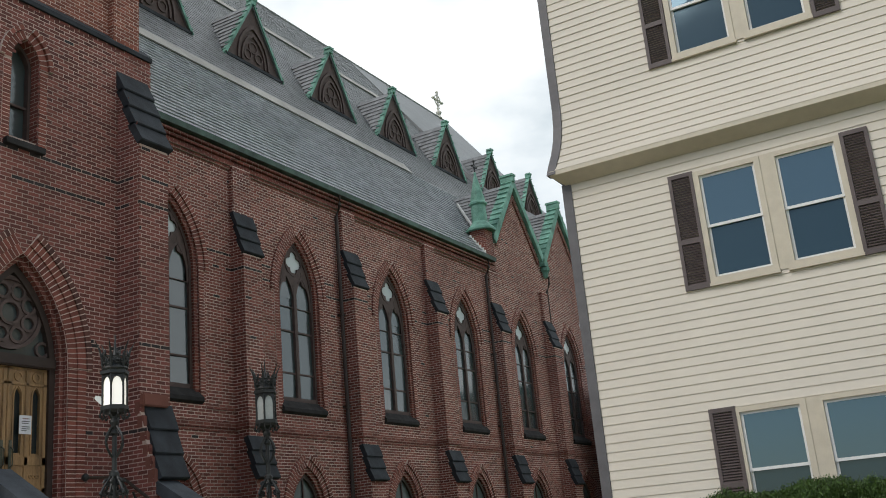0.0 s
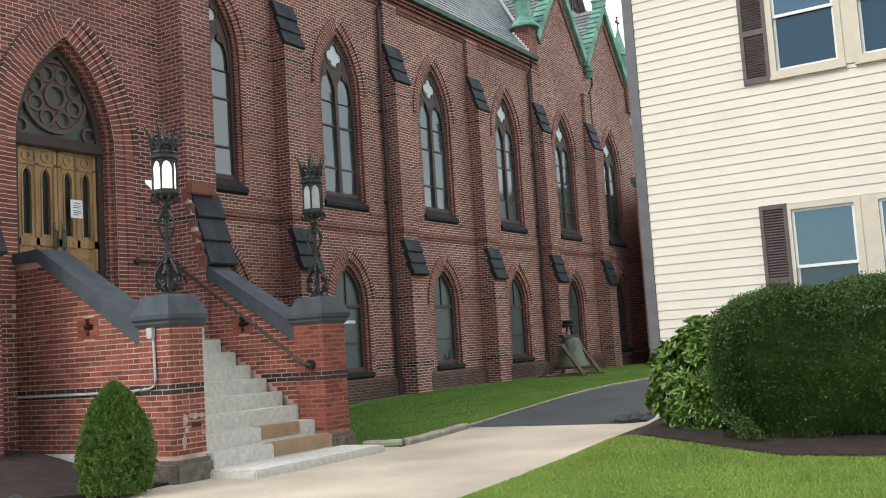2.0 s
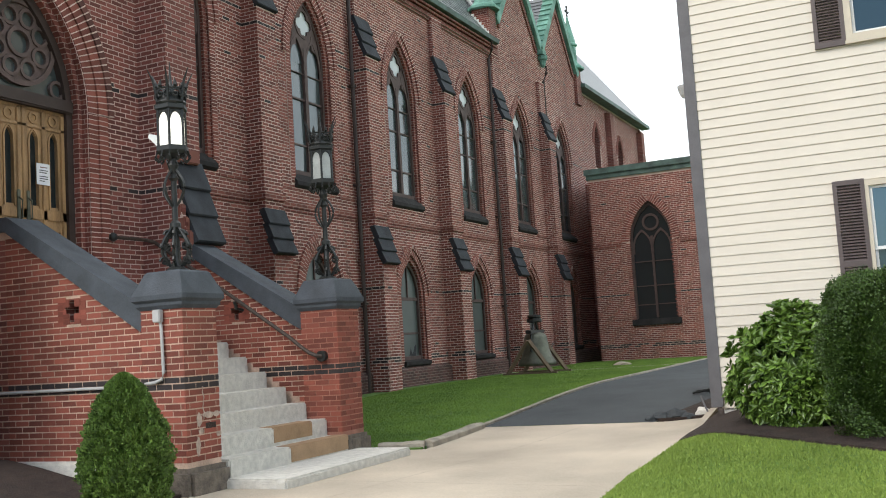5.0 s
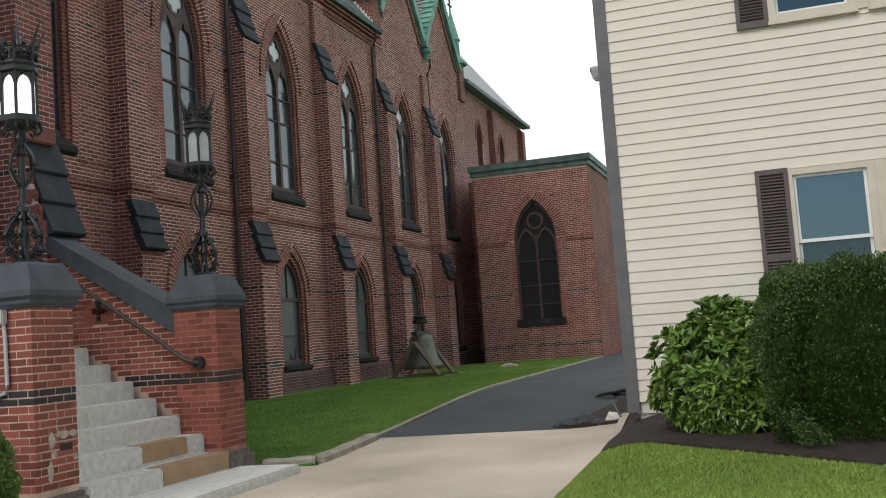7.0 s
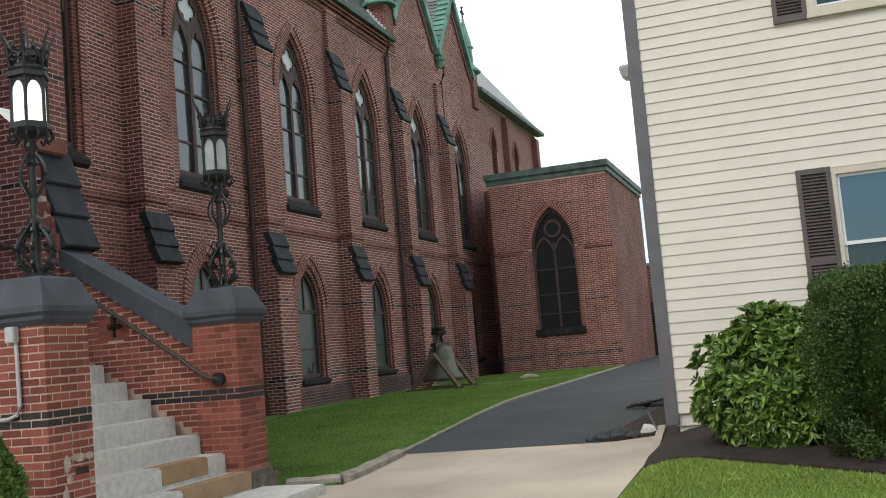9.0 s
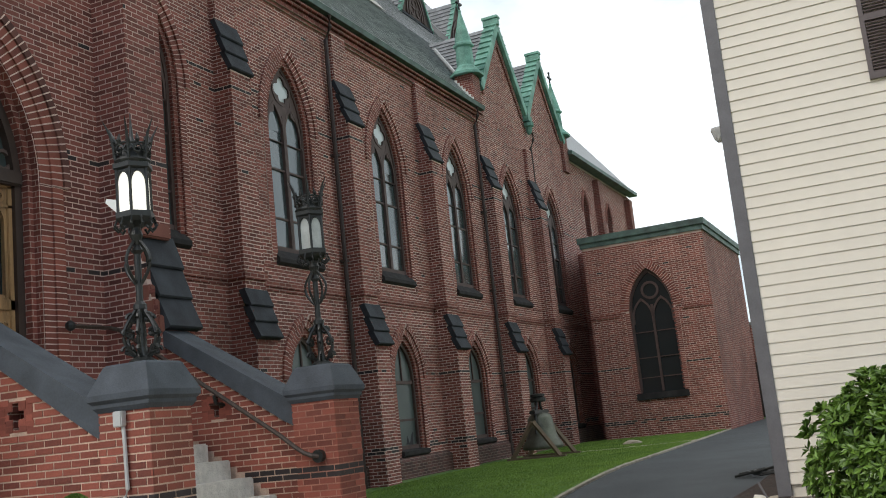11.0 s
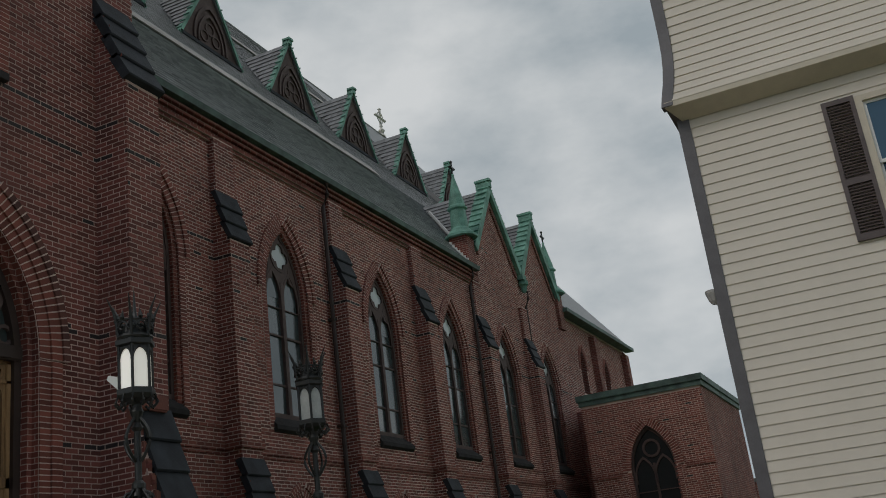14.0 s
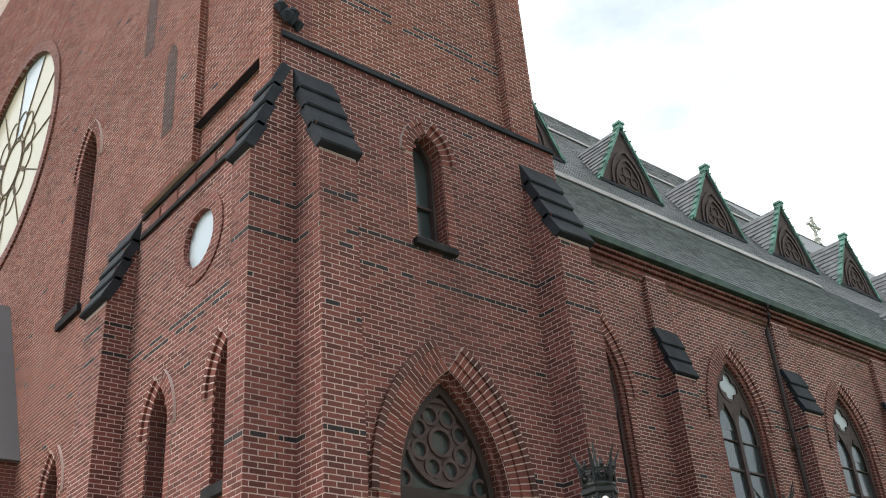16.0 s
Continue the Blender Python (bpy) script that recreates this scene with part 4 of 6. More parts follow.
bricks("brickwork", pil, west(2.6), HIGH, HIGH + 0.13, 10.7, 18.0, mat=BRICK_HIGH)
part("tower_back", box(boxed(-7.4, HIGH - 0.45, 2.85, 3.15, 0, 24), -7.4, -7.1, FRONT + 0.4, 2.9, 0, 24), BRICKWORK, church)

# door: brick orders, timber frame, tympanum with a rose, two leaves
bed = bmesh.new()
for k, (g0, w_, p) in enumerate(((0.012, 0.16, 0.012), (0.178, 0.155, 0.037), (0.343, 0.095, 0.062))):
    voussoirs(bed, dc, door_hole["half"], door_hole["spring"], door_hole["apex"], w_, south(TOWER), -p, 0.1, g0, 2.4 if k < 2 else None, 0.0)
doorway = part("doorway", bed, MORTAR_DARK, church, "pointed brick doorway with carved wooden doors")
for k, (g0, w_, p) in enumerate(((0.01, 0.16, 0.015), (0.175, 0.16, 0.04), (0.34, 0.10, 0.065))):
    for poly in arch_bricks(dc, door_hole["half"], door_hole["spring"], door_hole["apex"], w_, g0, 2.4 if k < 2 else None):
        part("brick", prism(bmesh.new(), [south(TOWER)(u, z, -p) for u, z in poly], (-0.1 - p, 0, 0)), BRICK_ARCH if k < 2 else BRICK_EDGE, doorway)
shift = south(TOWER)
inner = bmesh.new()
strip(inner, pointed(dc, 0.88, 2.05, 4.62, 6.31), pointed(dc, 0.80, 2.05, 4.62, 6.2), shift, 0.1, 0.22)
part("inner_order", inner, BRICKWORK, doorway)
fr = bmesh.new()
strip(fr, pointed(dc, 0.84, 2.05, 4.62, 6.25), pointed(dc, 0.70, 2.05, 4.62, 6.05), shift, 0.2, 0.36)
box(fr, TOWER - 0.36, TOWER - 0.16, dc - 0.8, dc + 0.8, 4.60, 4.78, bevel=0.02)
part("door_frame", fr, DARK_WOOD, doorway, "dark brown timber frame")
tym = bmesh.new()
circ = lambda cy, cz, r, n=24: [(cy + r * math.cos(t), cz + r * math.sin(t)) for t in np.linspace(0, 2 * math.pi, n + 1)[:-1]]
RZ = 5.43
strip(tym, circ(dc, RZ, 0.575), circ(dc, RZ, 0.51), shift, 0.24, 0.32, closed=True)
strip(tym, circ(dc, RZ, 0.20), circ(dc, RZ, 0.15), shift, 0.24, 0.32, closed=True)
for k in range(8):
    t = k * math.pi / 4 + math.pi / 8
    cu, cz = dc + 0.36 * math.cos(t), RZ + 0.36 * math.sin(t)
    strip(tym, circ(cu, cz, 0.14, 14), circ(cu, cz, 0.095, 14), shift, 0.25, 0.31, closed=True)
for s in (-1, 1):
    strip(tym, circ(dc + s * 0.6, 4.91, 0.13, 12), circ(dc + s * 0.6, 4.91, 0.09, 12), shift, 0.25, 0.31, closed=True)
plate = sheet(bmesh.new(), circ(dc, RZ, 0.53), [circ(dc + 0.36 * math.cos(k * math.pi / 4 + math.pi / 8), RZ + 0.36 * math.sin(k * math.pi / 4 + math.pi / 8), 0.11, 14) for k in range(8)] + [circ(dc, RZ, 0.17)], south(TOWER - 0.275), 0.03, 0)
part("tympanum_plate", plate, CARVED, doorway)
part("tympanum_rose", tym, CARVED, doorway, "round carved rose tracery")
part("pane", prism(bmesh.new(), [shift(u, z, 0.3) for u, z in pointed(dc, 0.74, 4.7, 4.72, 6.1)], (-0.02, 0, 0)), PANE_CHURCH, doorway)
for s in (-1, 1):
    a, b = (dc - 0.705, dc - 0.005) if s < 0 else (dc + 0.005, dc + 0.705)
    hole = []
    for k in range(2):
        mid = a + (b - a) * (0.27 + 0.46 * k)
        hole.append(pointed(mid, 0.07, 3.32, 4.15, 4.29, 4))
    leaf = part("door_leaf", sheet(bmesh.new(), [(a, 2.08), (b, 2.08), (b, 4.63), (a, 4.63)], hole, shift if 0 else south(TOWER - 0.27), 0.06, 0), WOOD, doorway, "golden oak door leaf with slim glazed slots")
    rails = bmesh.new()
    x0, x1 = TOWER - 0.275, TOWER - 0.25
    for z0, z1 in ((2.08, 2.28), (2.74, 2.82), (3.14, 3.27), (4.33, 4.38), (4.56, 4.63)):
        box(rails, x0, x1, a, b, z0, z1, bevel=0.008)
    for u in (a + 0.035, (a + b) / 2, b - 0.035):
        box(rails, x0, x1, u - 0.035, u + 0.035, 2.1, 4.6, bevel=0.008)
    part("rail_frame", rails, WOOD, leaf)
    carve = bmesh.new()
    for k in range(2):
        mid = a + (b - a) * (0.27 + 0.46 * k)
        strip(carve, circ(mid, 4.47, 0.08, 12), circ(mid, 4.47, 0.045, 12), south(TOWER - 0.27), -0.018, 0.0, closed=True)
        strip(carve, pointed(mid, 0.09, 3.29, 4.16, 4.33, 4), pointed(mid, 0.066, 3.29, 4.16, 4.31, 4), south(TOWER - 0.27), -0.015, 0.0)
        for i in range(3):
            strip(carve, circ(mid + (i - 1) * 0.06, 2.98, 0.035, 8), circ(mid + (i - 1) * 0.06, 2.98, 0.018, 8), south(TOWER - 0.27), -0.015, 0.0, closed=True)
    part("carving", carve, WOOD, leaf)
    part("slot_glass", boxed(TOWER - 0.325, TOWER - 0.315, a + 0.04, b - 0.04, 3.28, 4.32), PANE_DARK, leaf)
    h = boxed(TOWER - 0.25, TOWER - 0.235, dc + s * 0.075 - 0.028, dc + s * 0.075 + 0.028, 2.98, 3.5, bevel=0.006)
    tube(h, [(TOWER - 0.235, dc + s * 0.075, 3.1), (TOWER - 0.18, dc + s * 0.075, 3.14), (TOWER - 0.18, dc + s * 0.075, 3.36), (TOWER - 0.235, dc + s * 0.075, 3.4)], 0.012, 6)
    part("door_handle", h, BRONZE, leaf, "dark bronze pull plate")
notice = tagged(part("paper_notice", boxed(TOWER - 0.247, TOWER - 0.243, 1.085, 1.30, 3.60, 3.88), PAPER), "white paper notice taped to the church door", "notice")
for z, ya, yb in ((3.83, 0.04, 0.16), (3.79, 0.03, 0.17), (3.76, 0.03, 0.15), (3.71, 0.03, 0.17), (3.68, 0.03, 0.17), (3.65, 0.03, 0.12)):
    part("text_line", boxed(TOWER - 0.2435, TOWER - 0.2415, 1.10 + ya, 1.10 + yb, z - 0.006, z + 0.006), STUCCO if z > 3.8 else TRIM_GREY, notice)

# tower lancet
tl = brick_arch("lancet_window", church, 0.80, lancet, south(TOWER), ((0.002, 0.14, 0.014, lancet["low"] - 0.05), (0.15, 0.08, 0.06, None)), "narrow pointed tower window with brick hood")
part("pane", prism(bmesh.new(), [shift(u, z, 0.3) for u, z in pointed(0.80, 0.29, 8.12, 9.5, 9.97)], (-0.02, 0, 0)), PANE_CHURCH, tl)
lf = strip(bmesh.new(), pointed(0.80, 0.26, 8.17, 9.5, 9.93), pointed(0.80, 0.21, 8.17, 9.5, 9.86), shift, 0.2, 0.3)
box(lf, TOWER - 0.28, TOWER - 0.24, 0.57, 1.02, 8.82, 8.86)
part("frame", lf, TRACERY, tl)
part("sill", prism(bmesh.new(), [(TOWER - 0.3, 0.44, 8.05), (TOWER + 0.09, 0.44, 8.10), (TOWER + 0.09, 0.44, 8.0), (TOWER - 0.3, 0.44, 7.97)], (0, 0.72, 0)), SILL, tl)


def tower_buttress(y0, y1, broken=False):
    """A two-stage tower buttress that looks along +x."""
    a, b = -2.42, -2.13
    bm = prism(bmesh.new(), [(TOWER, y0, 0), (b, y0, 0), (b, y0, 2.86), (a, y0, 4.0), (a, y0, 8.6), (TOWER, y0, 10.0)], (0, y1 - y0, 0))
    ob = part("tower_buttress", bm, MORTAR_TOWER, church, "deep brick tower buttress with stepped dark caps")
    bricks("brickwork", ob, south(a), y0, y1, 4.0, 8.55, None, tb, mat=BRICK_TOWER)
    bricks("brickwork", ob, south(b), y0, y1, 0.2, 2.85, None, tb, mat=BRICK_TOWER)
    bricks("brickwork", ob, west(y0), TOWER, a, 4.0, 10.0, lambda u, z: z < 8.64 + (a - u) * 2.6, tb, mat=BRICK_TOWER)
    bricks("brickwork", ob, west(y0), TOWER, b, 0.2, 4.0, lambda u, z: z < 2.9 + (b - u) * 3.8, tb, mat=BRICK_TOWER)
    cap_slabs(ob, [(TOWER, 10.1), (a + 0.03, 8.62)], y0, y1, 4, thick=0.14)
    cap_slabs(ob, [(a, 4.05), (b + 0.03, 2.86)], y0 + 0.12 if broken else y0, y1, 3, thick=0.16)
    if broken:
        rag = bmesh.new()
        for i in range(6):
            t = i / 5
            x, z = a + (b - a) * t, 4.08 - 1.1 * t
            box(rag, x - 0.12, x + 0.02, y0 - 0.01, y0 + 0.12 + 0.05 * math.sin(7 * i), z - 0.2, z + 0.0 + 0.03 * math.cos(5 * i), bevel=0.02)
        box(rag, a - 0.02, a + 0.09, y0, y1 - 0.1, 4.02, 4.22, bevel=0.02)
        part("broken_brick", rag, STUCCO, ob, "bare crumbling brick where the cap broke away")


tower_buttress(-1.38, -0.84)
tower_buttress(2.72, 3.38, True)

# west front with its buttresses, lancets, round window and rose
ROSE = (-15.4, 15.5, 2.95)
wf_l = dict(half=0.3, low=4.85, spring=6.02, apex=6.67)
w_holes = [pointed(-4.16, **wf_l), pointed(-6.0, **wf_l), circ(-5.05, 8.50, 0.44), pointed(-9.85, 0.42, 9.3, 12.3, 13.2), circ(ROSE[0], ROSE[1], ROSE[2], 40), pointed(-9.8, 0.3, 5.0, 6.1, 6.75)]
wfront = part("west_front", sheet(bmesh.new(), [(-28, 0), (TOWER - 0.004, 0), (TOWER - 0.004, 27), (-28, 27)], w_holes, west(FRONT), 0.5), [MORTAR, BRICKWORK], church, "tall red-brick west front with a rose window")


def front_keep(u, z):
    ok = ~inside_pointed(u, z, -4.16, grow=0.03, **wf_l) & ~inside_pointed(u, z, -6.0, grow=0.03, **wf_l) & ~inside_pointed(u, z, -9.85, 0.42, 9.3, 12.3, 13.2, 0.03)
    ok &= ~inside_pointed(u, z, -9.8, 0.3, 5.0, 6.1, 6.75, 0.03)
    return ok & ((u + 4.96) ** 2 + (z - 8.50) ** 2 > 0.5 ** 2) & ((u - ROSE[0]) ** 2 + (z - ROSE[1]) ** 2 > (ROSE[2] + 0.1) ** 2)


bricks("brickwork", wfront, west(FRONT), -8.0, TOWER, 3.0, 10.0, front_keep, {course(7.3), course(7.4), course(4.4)})
bricks("brickwork", wfront, west(FRONT), -8.0, TOWER, 10.005, 23.0, front_keep, mat=BRICK_HIGH)
bricks("brickwork", wfront, west(FRONT), -22, -8.0, 3.0, 23.0, front_keep, mat=BRICK_HIGH)
for c, size in ((-4.16, wf_l), (-6.0, wf_l), (-9.85, dict(half=0.42, low=9.3, spring=12.3, apex=13.2)), (-9.8, dict(half=0.3, low=5.0, spring=6.1, apex=6.75))):
    lw = brick_arch("lancet_window", church, c, size, west(FRONT), ((0.002, 0.14, 0.014, size["low"] - 0.05), (0.15, 0.09, 0.05, None)), "narrow pointed window with brick hood")
    part("pane", prism(bmesh.new(), [west(FRONT)(u, z, 0.32) for u, z in pointed(c, size["half"] + 0.02, size["low"] - 0.05, size["spring"], size["apex"] + 0.02)], (0, 0.02, 0)), PANE_DARK, lw)
    part("sill", boxed(c - size["half"] - 0.08, c + size["half"] + 0.08, FRONT - 0.08, FRONT + 0.3, size["low"] - 0.12, size["low"] + 0.02), SILL, lw)
rb = strip(bmesh.new(), circ(-5.05, 8.50, 0.68, 32), circ(-5.05, 8.50, 0.43, 32), west(FRONT), -0.025, 0.1, closed=True)
rw = part("round_window", rb, BRICKWORK, church, "round pale window with a brick ring")
part("pane", prism(bmesh.new(), [west(FRONT)(u, z, 0.06) for u, z in circ(-5.05, 8.50, 0.46)], (0, 0.02, 0)), PANE_SKY, rw)
rb = strip(bmesh.new(), circ(ROSE[0], ROSE[1], ROSE[2] + 0.25, 48), circ(ROSE[0], ROSE[1], ROSE[2] - 0.03, 48), west(FRONT), -0.05, 0.2, closed=True)
rose = part("rose_window", rb, BRICKWORK, church, "great pale rose window with slender spokes")
sp = strip(bmesh.new(), circ(ROSE[0], ROSE[1], ROSE[2], 48), circ(ROSE[0], ROSE[1], ROSE[2] - 0.07, 48), west(FRONT), 0.04, 0.12, closed=True)
strip(sp, circ(ROSE[0], ROSE[1], 0.72, 24), circ(ROSE[0], ROSE[1], 0.67, 24), west(FRONT), 0.055, 0.08, closed=True)
for k in range(12):
    t = k * math.pi / 6
    tube(sp, [(ROSE[0] + 0.7 * math.cos(t), FRONT + 0.07, ROSE[1] + 0.7 * math.sin(t)), (ROSE[0] + 2.95 * math.cos(t), FRONT + 0.07, ROSE[1] + 2.95 * math.sin(t))], 0.017, 6)
    cu, cz = ROSE[0] + 1.12 * math.cos(t + 0.26), ROSE[1] + 1.12 * math.sin(t + 0.26)
    strip(sp, circ(cu, cz, 0.36, 16), circ(cu, cz, 0.325, 16), west(FRONT), 0.06, 0.078, closed=True)
part("rose_tracery", sp, TIMBER, rose)
for k in range(12):
    arc = [(k + q / 3) * math.pi / 6 for q in range(4)]
    pts = [(ROSE[0] + 0.7 * math.cos(t), ROSE[1] + 0.7 * math.sin(t)) for t in (arc[-1], arc[0])] + [(ROSE[0] + 2.97 * math.cos(t), ROSE[1] + 2.97 * math.sin(t)) for t in arc]
    part("pane", prism(bmesh.new(), [west(FRONT)(u, z, 0.08) for u, z in pts], (0, 0.02, 0)), PANE_SKY if k == 2 else PANE_PALE, rose)
part("pane", prism(bmesh.new(), [west(FRONT)(u, z, 0.076) for u, z in circ(ROSE[0], ROSE[1], 0.7)], (0, 0.02, 0)), PANE_PALE, rose)


def front_buttress(x0, x1, top):
    a = FRONT - 0.42
    bm = prism(bmesh.new(), [(x0, FRONT, 0), (x0, a, 0), (x0, a, top - 1.35), (x0, FRONT, top)], (x1 - x0, 0, 0))
    ob = part("front_buttress", bm, MORTAR_TOWER, church, "brick front buttress with stepped dark cap")
    bricks("brickwork", ob, west(a), x0, x1, 2.0, top - 1.4, None, tb)
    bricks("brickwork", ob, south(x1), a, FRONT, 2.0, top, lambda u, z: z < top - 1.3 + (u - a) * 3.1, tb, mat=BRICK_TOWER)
    cap_slabs(ob, [(FRONT, top + 0.1), (a - 0.03, top - 1.33)], x0, x1, 4, axis="x", thick=0.14)


front_buttress(-3.36, TOWER, 10.0)
front_buttress(-7.9, -7.12, 9.7)
part("panel_sill", prism(bmesh.new(), [(-5.2, FRONT - 0.12, 10.42), (-5.2, FRONT, 10.62), (-5.2, FRONT, 10.42)], (1.9, 0, 0)), SLATE_CAP, church)
for x0, x1 in ((-6.9, -5.2), (-3.3, -2.97)):
    fp = part("front_pilaster", boxed(x0, x1, FRONT - 0.12, FRONT, 9.825, 24), MORTAR, church)
    bricks("brickwork", fp, west(FRONT - 0.12), x0, x1, 9.83, 21.0, mat=BRICK_HIGH)
    bricks("brickwork", fp, south(x1), FRONT - 0.12, FRONT, 9.83, 21.0, mat=BRICK_HIGH)
# Proud dark plates; the slots' shade is put into their colour.
for x, z0, z1, out in ((-6.12, 10.85, 12.62, 0.127), (-7.4, 13.4, 17.0, 0.007)):
    part("blind_slot", prism(bmesh.new(), [west(FRONT - out)(u, z, 0) for u, z in pointed(x, 0.19, z0, z1 - 0.3, z1, 4)], (0, 0.05, 0)), BRICKWORK_DARK, church, "narrow dark plate painted as the shade of a slot in the brickwork")
for z in (9.4, 9.75):
    part("string_course", boxed(-7.0, -3.4, FRONT - 0.05, FRONT, z, z + 0.07), SILL, church)
for k in range(6):
    part("terracotta_panel", boxed(-6.75 + 0.58 * k, -6.4 + 0.58 * k, FRONT - 0.02, FRONT, 9.5, 9.72, bevel=0.012), STUCCO, church, "small dark red terracotta panel")
orn = bmesh.new()
for a in range(5):
    lathe(orn, [(0.02, -0.12), (0.1, 0.0), (0.02, 0.12)], (TOWER + 0.05 + 0.05 * math.sin(a * 1.3), FRONT + 0.1 + 0.14 * (a - 2) / 2, 10.95 + 0.1 * math.cos(a * 2.1)), 7)
part("carved_ornament", orn, SLATE_CAP, church, "dark carved stone leaf ornament")
porch = part("porch", boxed(-15.5, -11.65, FRONT - 1.2, FRONT, 0.0, 7.3), BRICKWORK, church, "low brick porch with a slate roof")
part("porch_roof", prism(bmesh.new(), [(-11.5, FRONT - 1.3, 7.2), (-13.5, FRONT - 1.3, 11.0), (-15.6, FRONT - 1.3, 7.2)], (0, 1.3, 0)), SLATE_ROOF, porch)

# ---- annex ----
AX0, AX1, AY = -3.47, 0.58, 26.0
a_hole = dict(half=0.74, low=1.6, spring=4.35, apex=5.72)
annex = thing("annex", (-1.4, AY + 3, 0.2), "flat-roofed red-brick annex with a pointed window", "annex")
aw = part("front_wall", sheet(bmesh.new(), [(AX0, 0.0), (AX1, 0.0), (AX1, 6.85), (AX0, 6.85)], [pointed(-1.4, **a_hole)], west(AY), 0.45), [MORTAR, BRICKWORK], annex)
bricks("brickwork", aw, west(AY), AX0, AX1, 0.1, 6.6, lambda u, z: ~inside_pointed(u, z, -1.4, grow=0.04, **a_hole), {course(0.66), course(0.73), course(2.45)})
for p, q in ((AX0, -2.44), (-0.36, AX1 + 0.02)):
    part("string_course", boxed(p, q, AY - 0.04, AY, 4.2, 4.33), BRICKWORK, annex)
part("side_wall", boxed(AX1 - 0.4, AX1, AY + 0.45, AY + 8, 0, 6.85), BRICKWORK, annex)
part("side_wall", boxed(AX0, AX0 + 0.4, AY + 0.45, AY + 8, 0, 6.85), BRICKWORK, annex)
part("coping", box(boxed(AX0 - 0.12, AX1 + 0.12, AY - 0.12, AY + 8.1, 6.85, 7.05), AX0 - 0.06, AX1 + 0.06, AY - 0.06, AY + 8.05, 6.68, 6.85), GUTTER, annex, "dark green-grey metal coping")
v = voussoirs(bmesh.new(), -1.4, a_hole["half"], a_hole["spring"], a_hole["apex"], 0.15, west(AY), -0.014, 0.1, 0.002, a_hole["low"] - 0.05)
voussoirs(v, -1.4, a_hole["half"], a_hole["spring"], a_hole["apex"], 0.12, west(AY), -0.045, 0.1, 0.15)
aw_ob = part("window", v, BRICK, annex, "dark pointed stained-glass window with brick arch")
bed = voussoirs(bmesh.new(), -1.4, a_hole["half"], a_hole["spring"], a_hole["apex"], 0.155, west(AY), -0.011, 0.1, 0.004, a_hole["low"] - 0.05, 0.0)
voussoirs(bed, -1.4, a_hole["half"], a_hole["spring"], a_hole["apex"], 0.115, west(AY), -0.042, 0.1, 0.153, None, 0.0)
part("mortar_bed", bed, MORTAR, aw_ob)
at = strip(bmesh.new(), pointed(-1.4, 0.75, 1.6, 4.35, 5.73), pointed(-1.4, 0.67, 1.68, 4.35, 5.58), west(AY), 0.12, 0.26)
box(at, -1.44, -1.36, AY + 0.14, AY + 0.24, 1.65, 4.5)
for s in (-1, 1):
    strip(at, pointed(-1.4 + s * 0.335, 0.345, 3.9, 4.1, 4.75), pointed(-1.4 + s * 0.335, 0.29, 3.9, 4.1, 4.66), west(AY), 0.14, 0.22)
strip(at, circ(-1.4, 4.98, 0.3), circ(-1.4, 4.98, 0.22), west(AY), 0.14, 0.22, closed=True)
for z in (2.1, 2.75, 3.6):
    box(at, -2.07, -0.73, AY + 0.16, AY + 0.2, z, z + 0.03)
part("tracery", at, TRACERY, aw_ob)
part("pane", prism(bmesh.new(), [west(AY)(u, z, 0.2) for u, z in pointed(-1.4, 0.72, 1.62, 4.35, 5.7)], (0, 0.02, 0)), PANE_DARK, aw_ob)
part("sill", boxed(-2.25, -0.55, AY - 0.1, AY + 0.2, 1.4, 1.62, bevel=0.02), SILL, aw_ob)

# ---- steps, stair walls and piers ----
S0, S1 = 0.40, 2.78
steps = thing("front_steps", (-1, 1.6, 0), "worn grey granite steps with a tan patched tread", "steps")
part("bottom_slab", boxed(-0.3, 1.0, 0.32, 3.0, -0.22, -0.02, bevel=0.02), GRANITE, steps)
rise, run = 0.211, 0.30
rngs = random.Random(3)
for k in range(10):
    x, z = 0.22 - run * k, 0.168 + rise * k
    st = boxed(x - run - 0.12, x + 0.02, S0, S1, z - rise - 0.02, z, bevel=0.018)
    part("step", st, GRANITE, steps)
    if k in (0, 1):
        part("patch", boxed(x - 0.2, x + 0.026, 1.5 + 0.1 * k, S1 - (0.0 if k == 0 else 0.35), z - rise + 0.02, z + 0.004, bevel=0.015), PATCH_STONE, steps, "tan mortar patch")
part("landing", boxed(TOWER - 0.3, -2.75, 0.0, S1, 1.9, 0.168 + rise * 9 + 0.006), GRANITE, steps)
part("mass", boxed(TOWER, -1.0, S0, S1, -0.2, 0.6), GRANITE, steps)


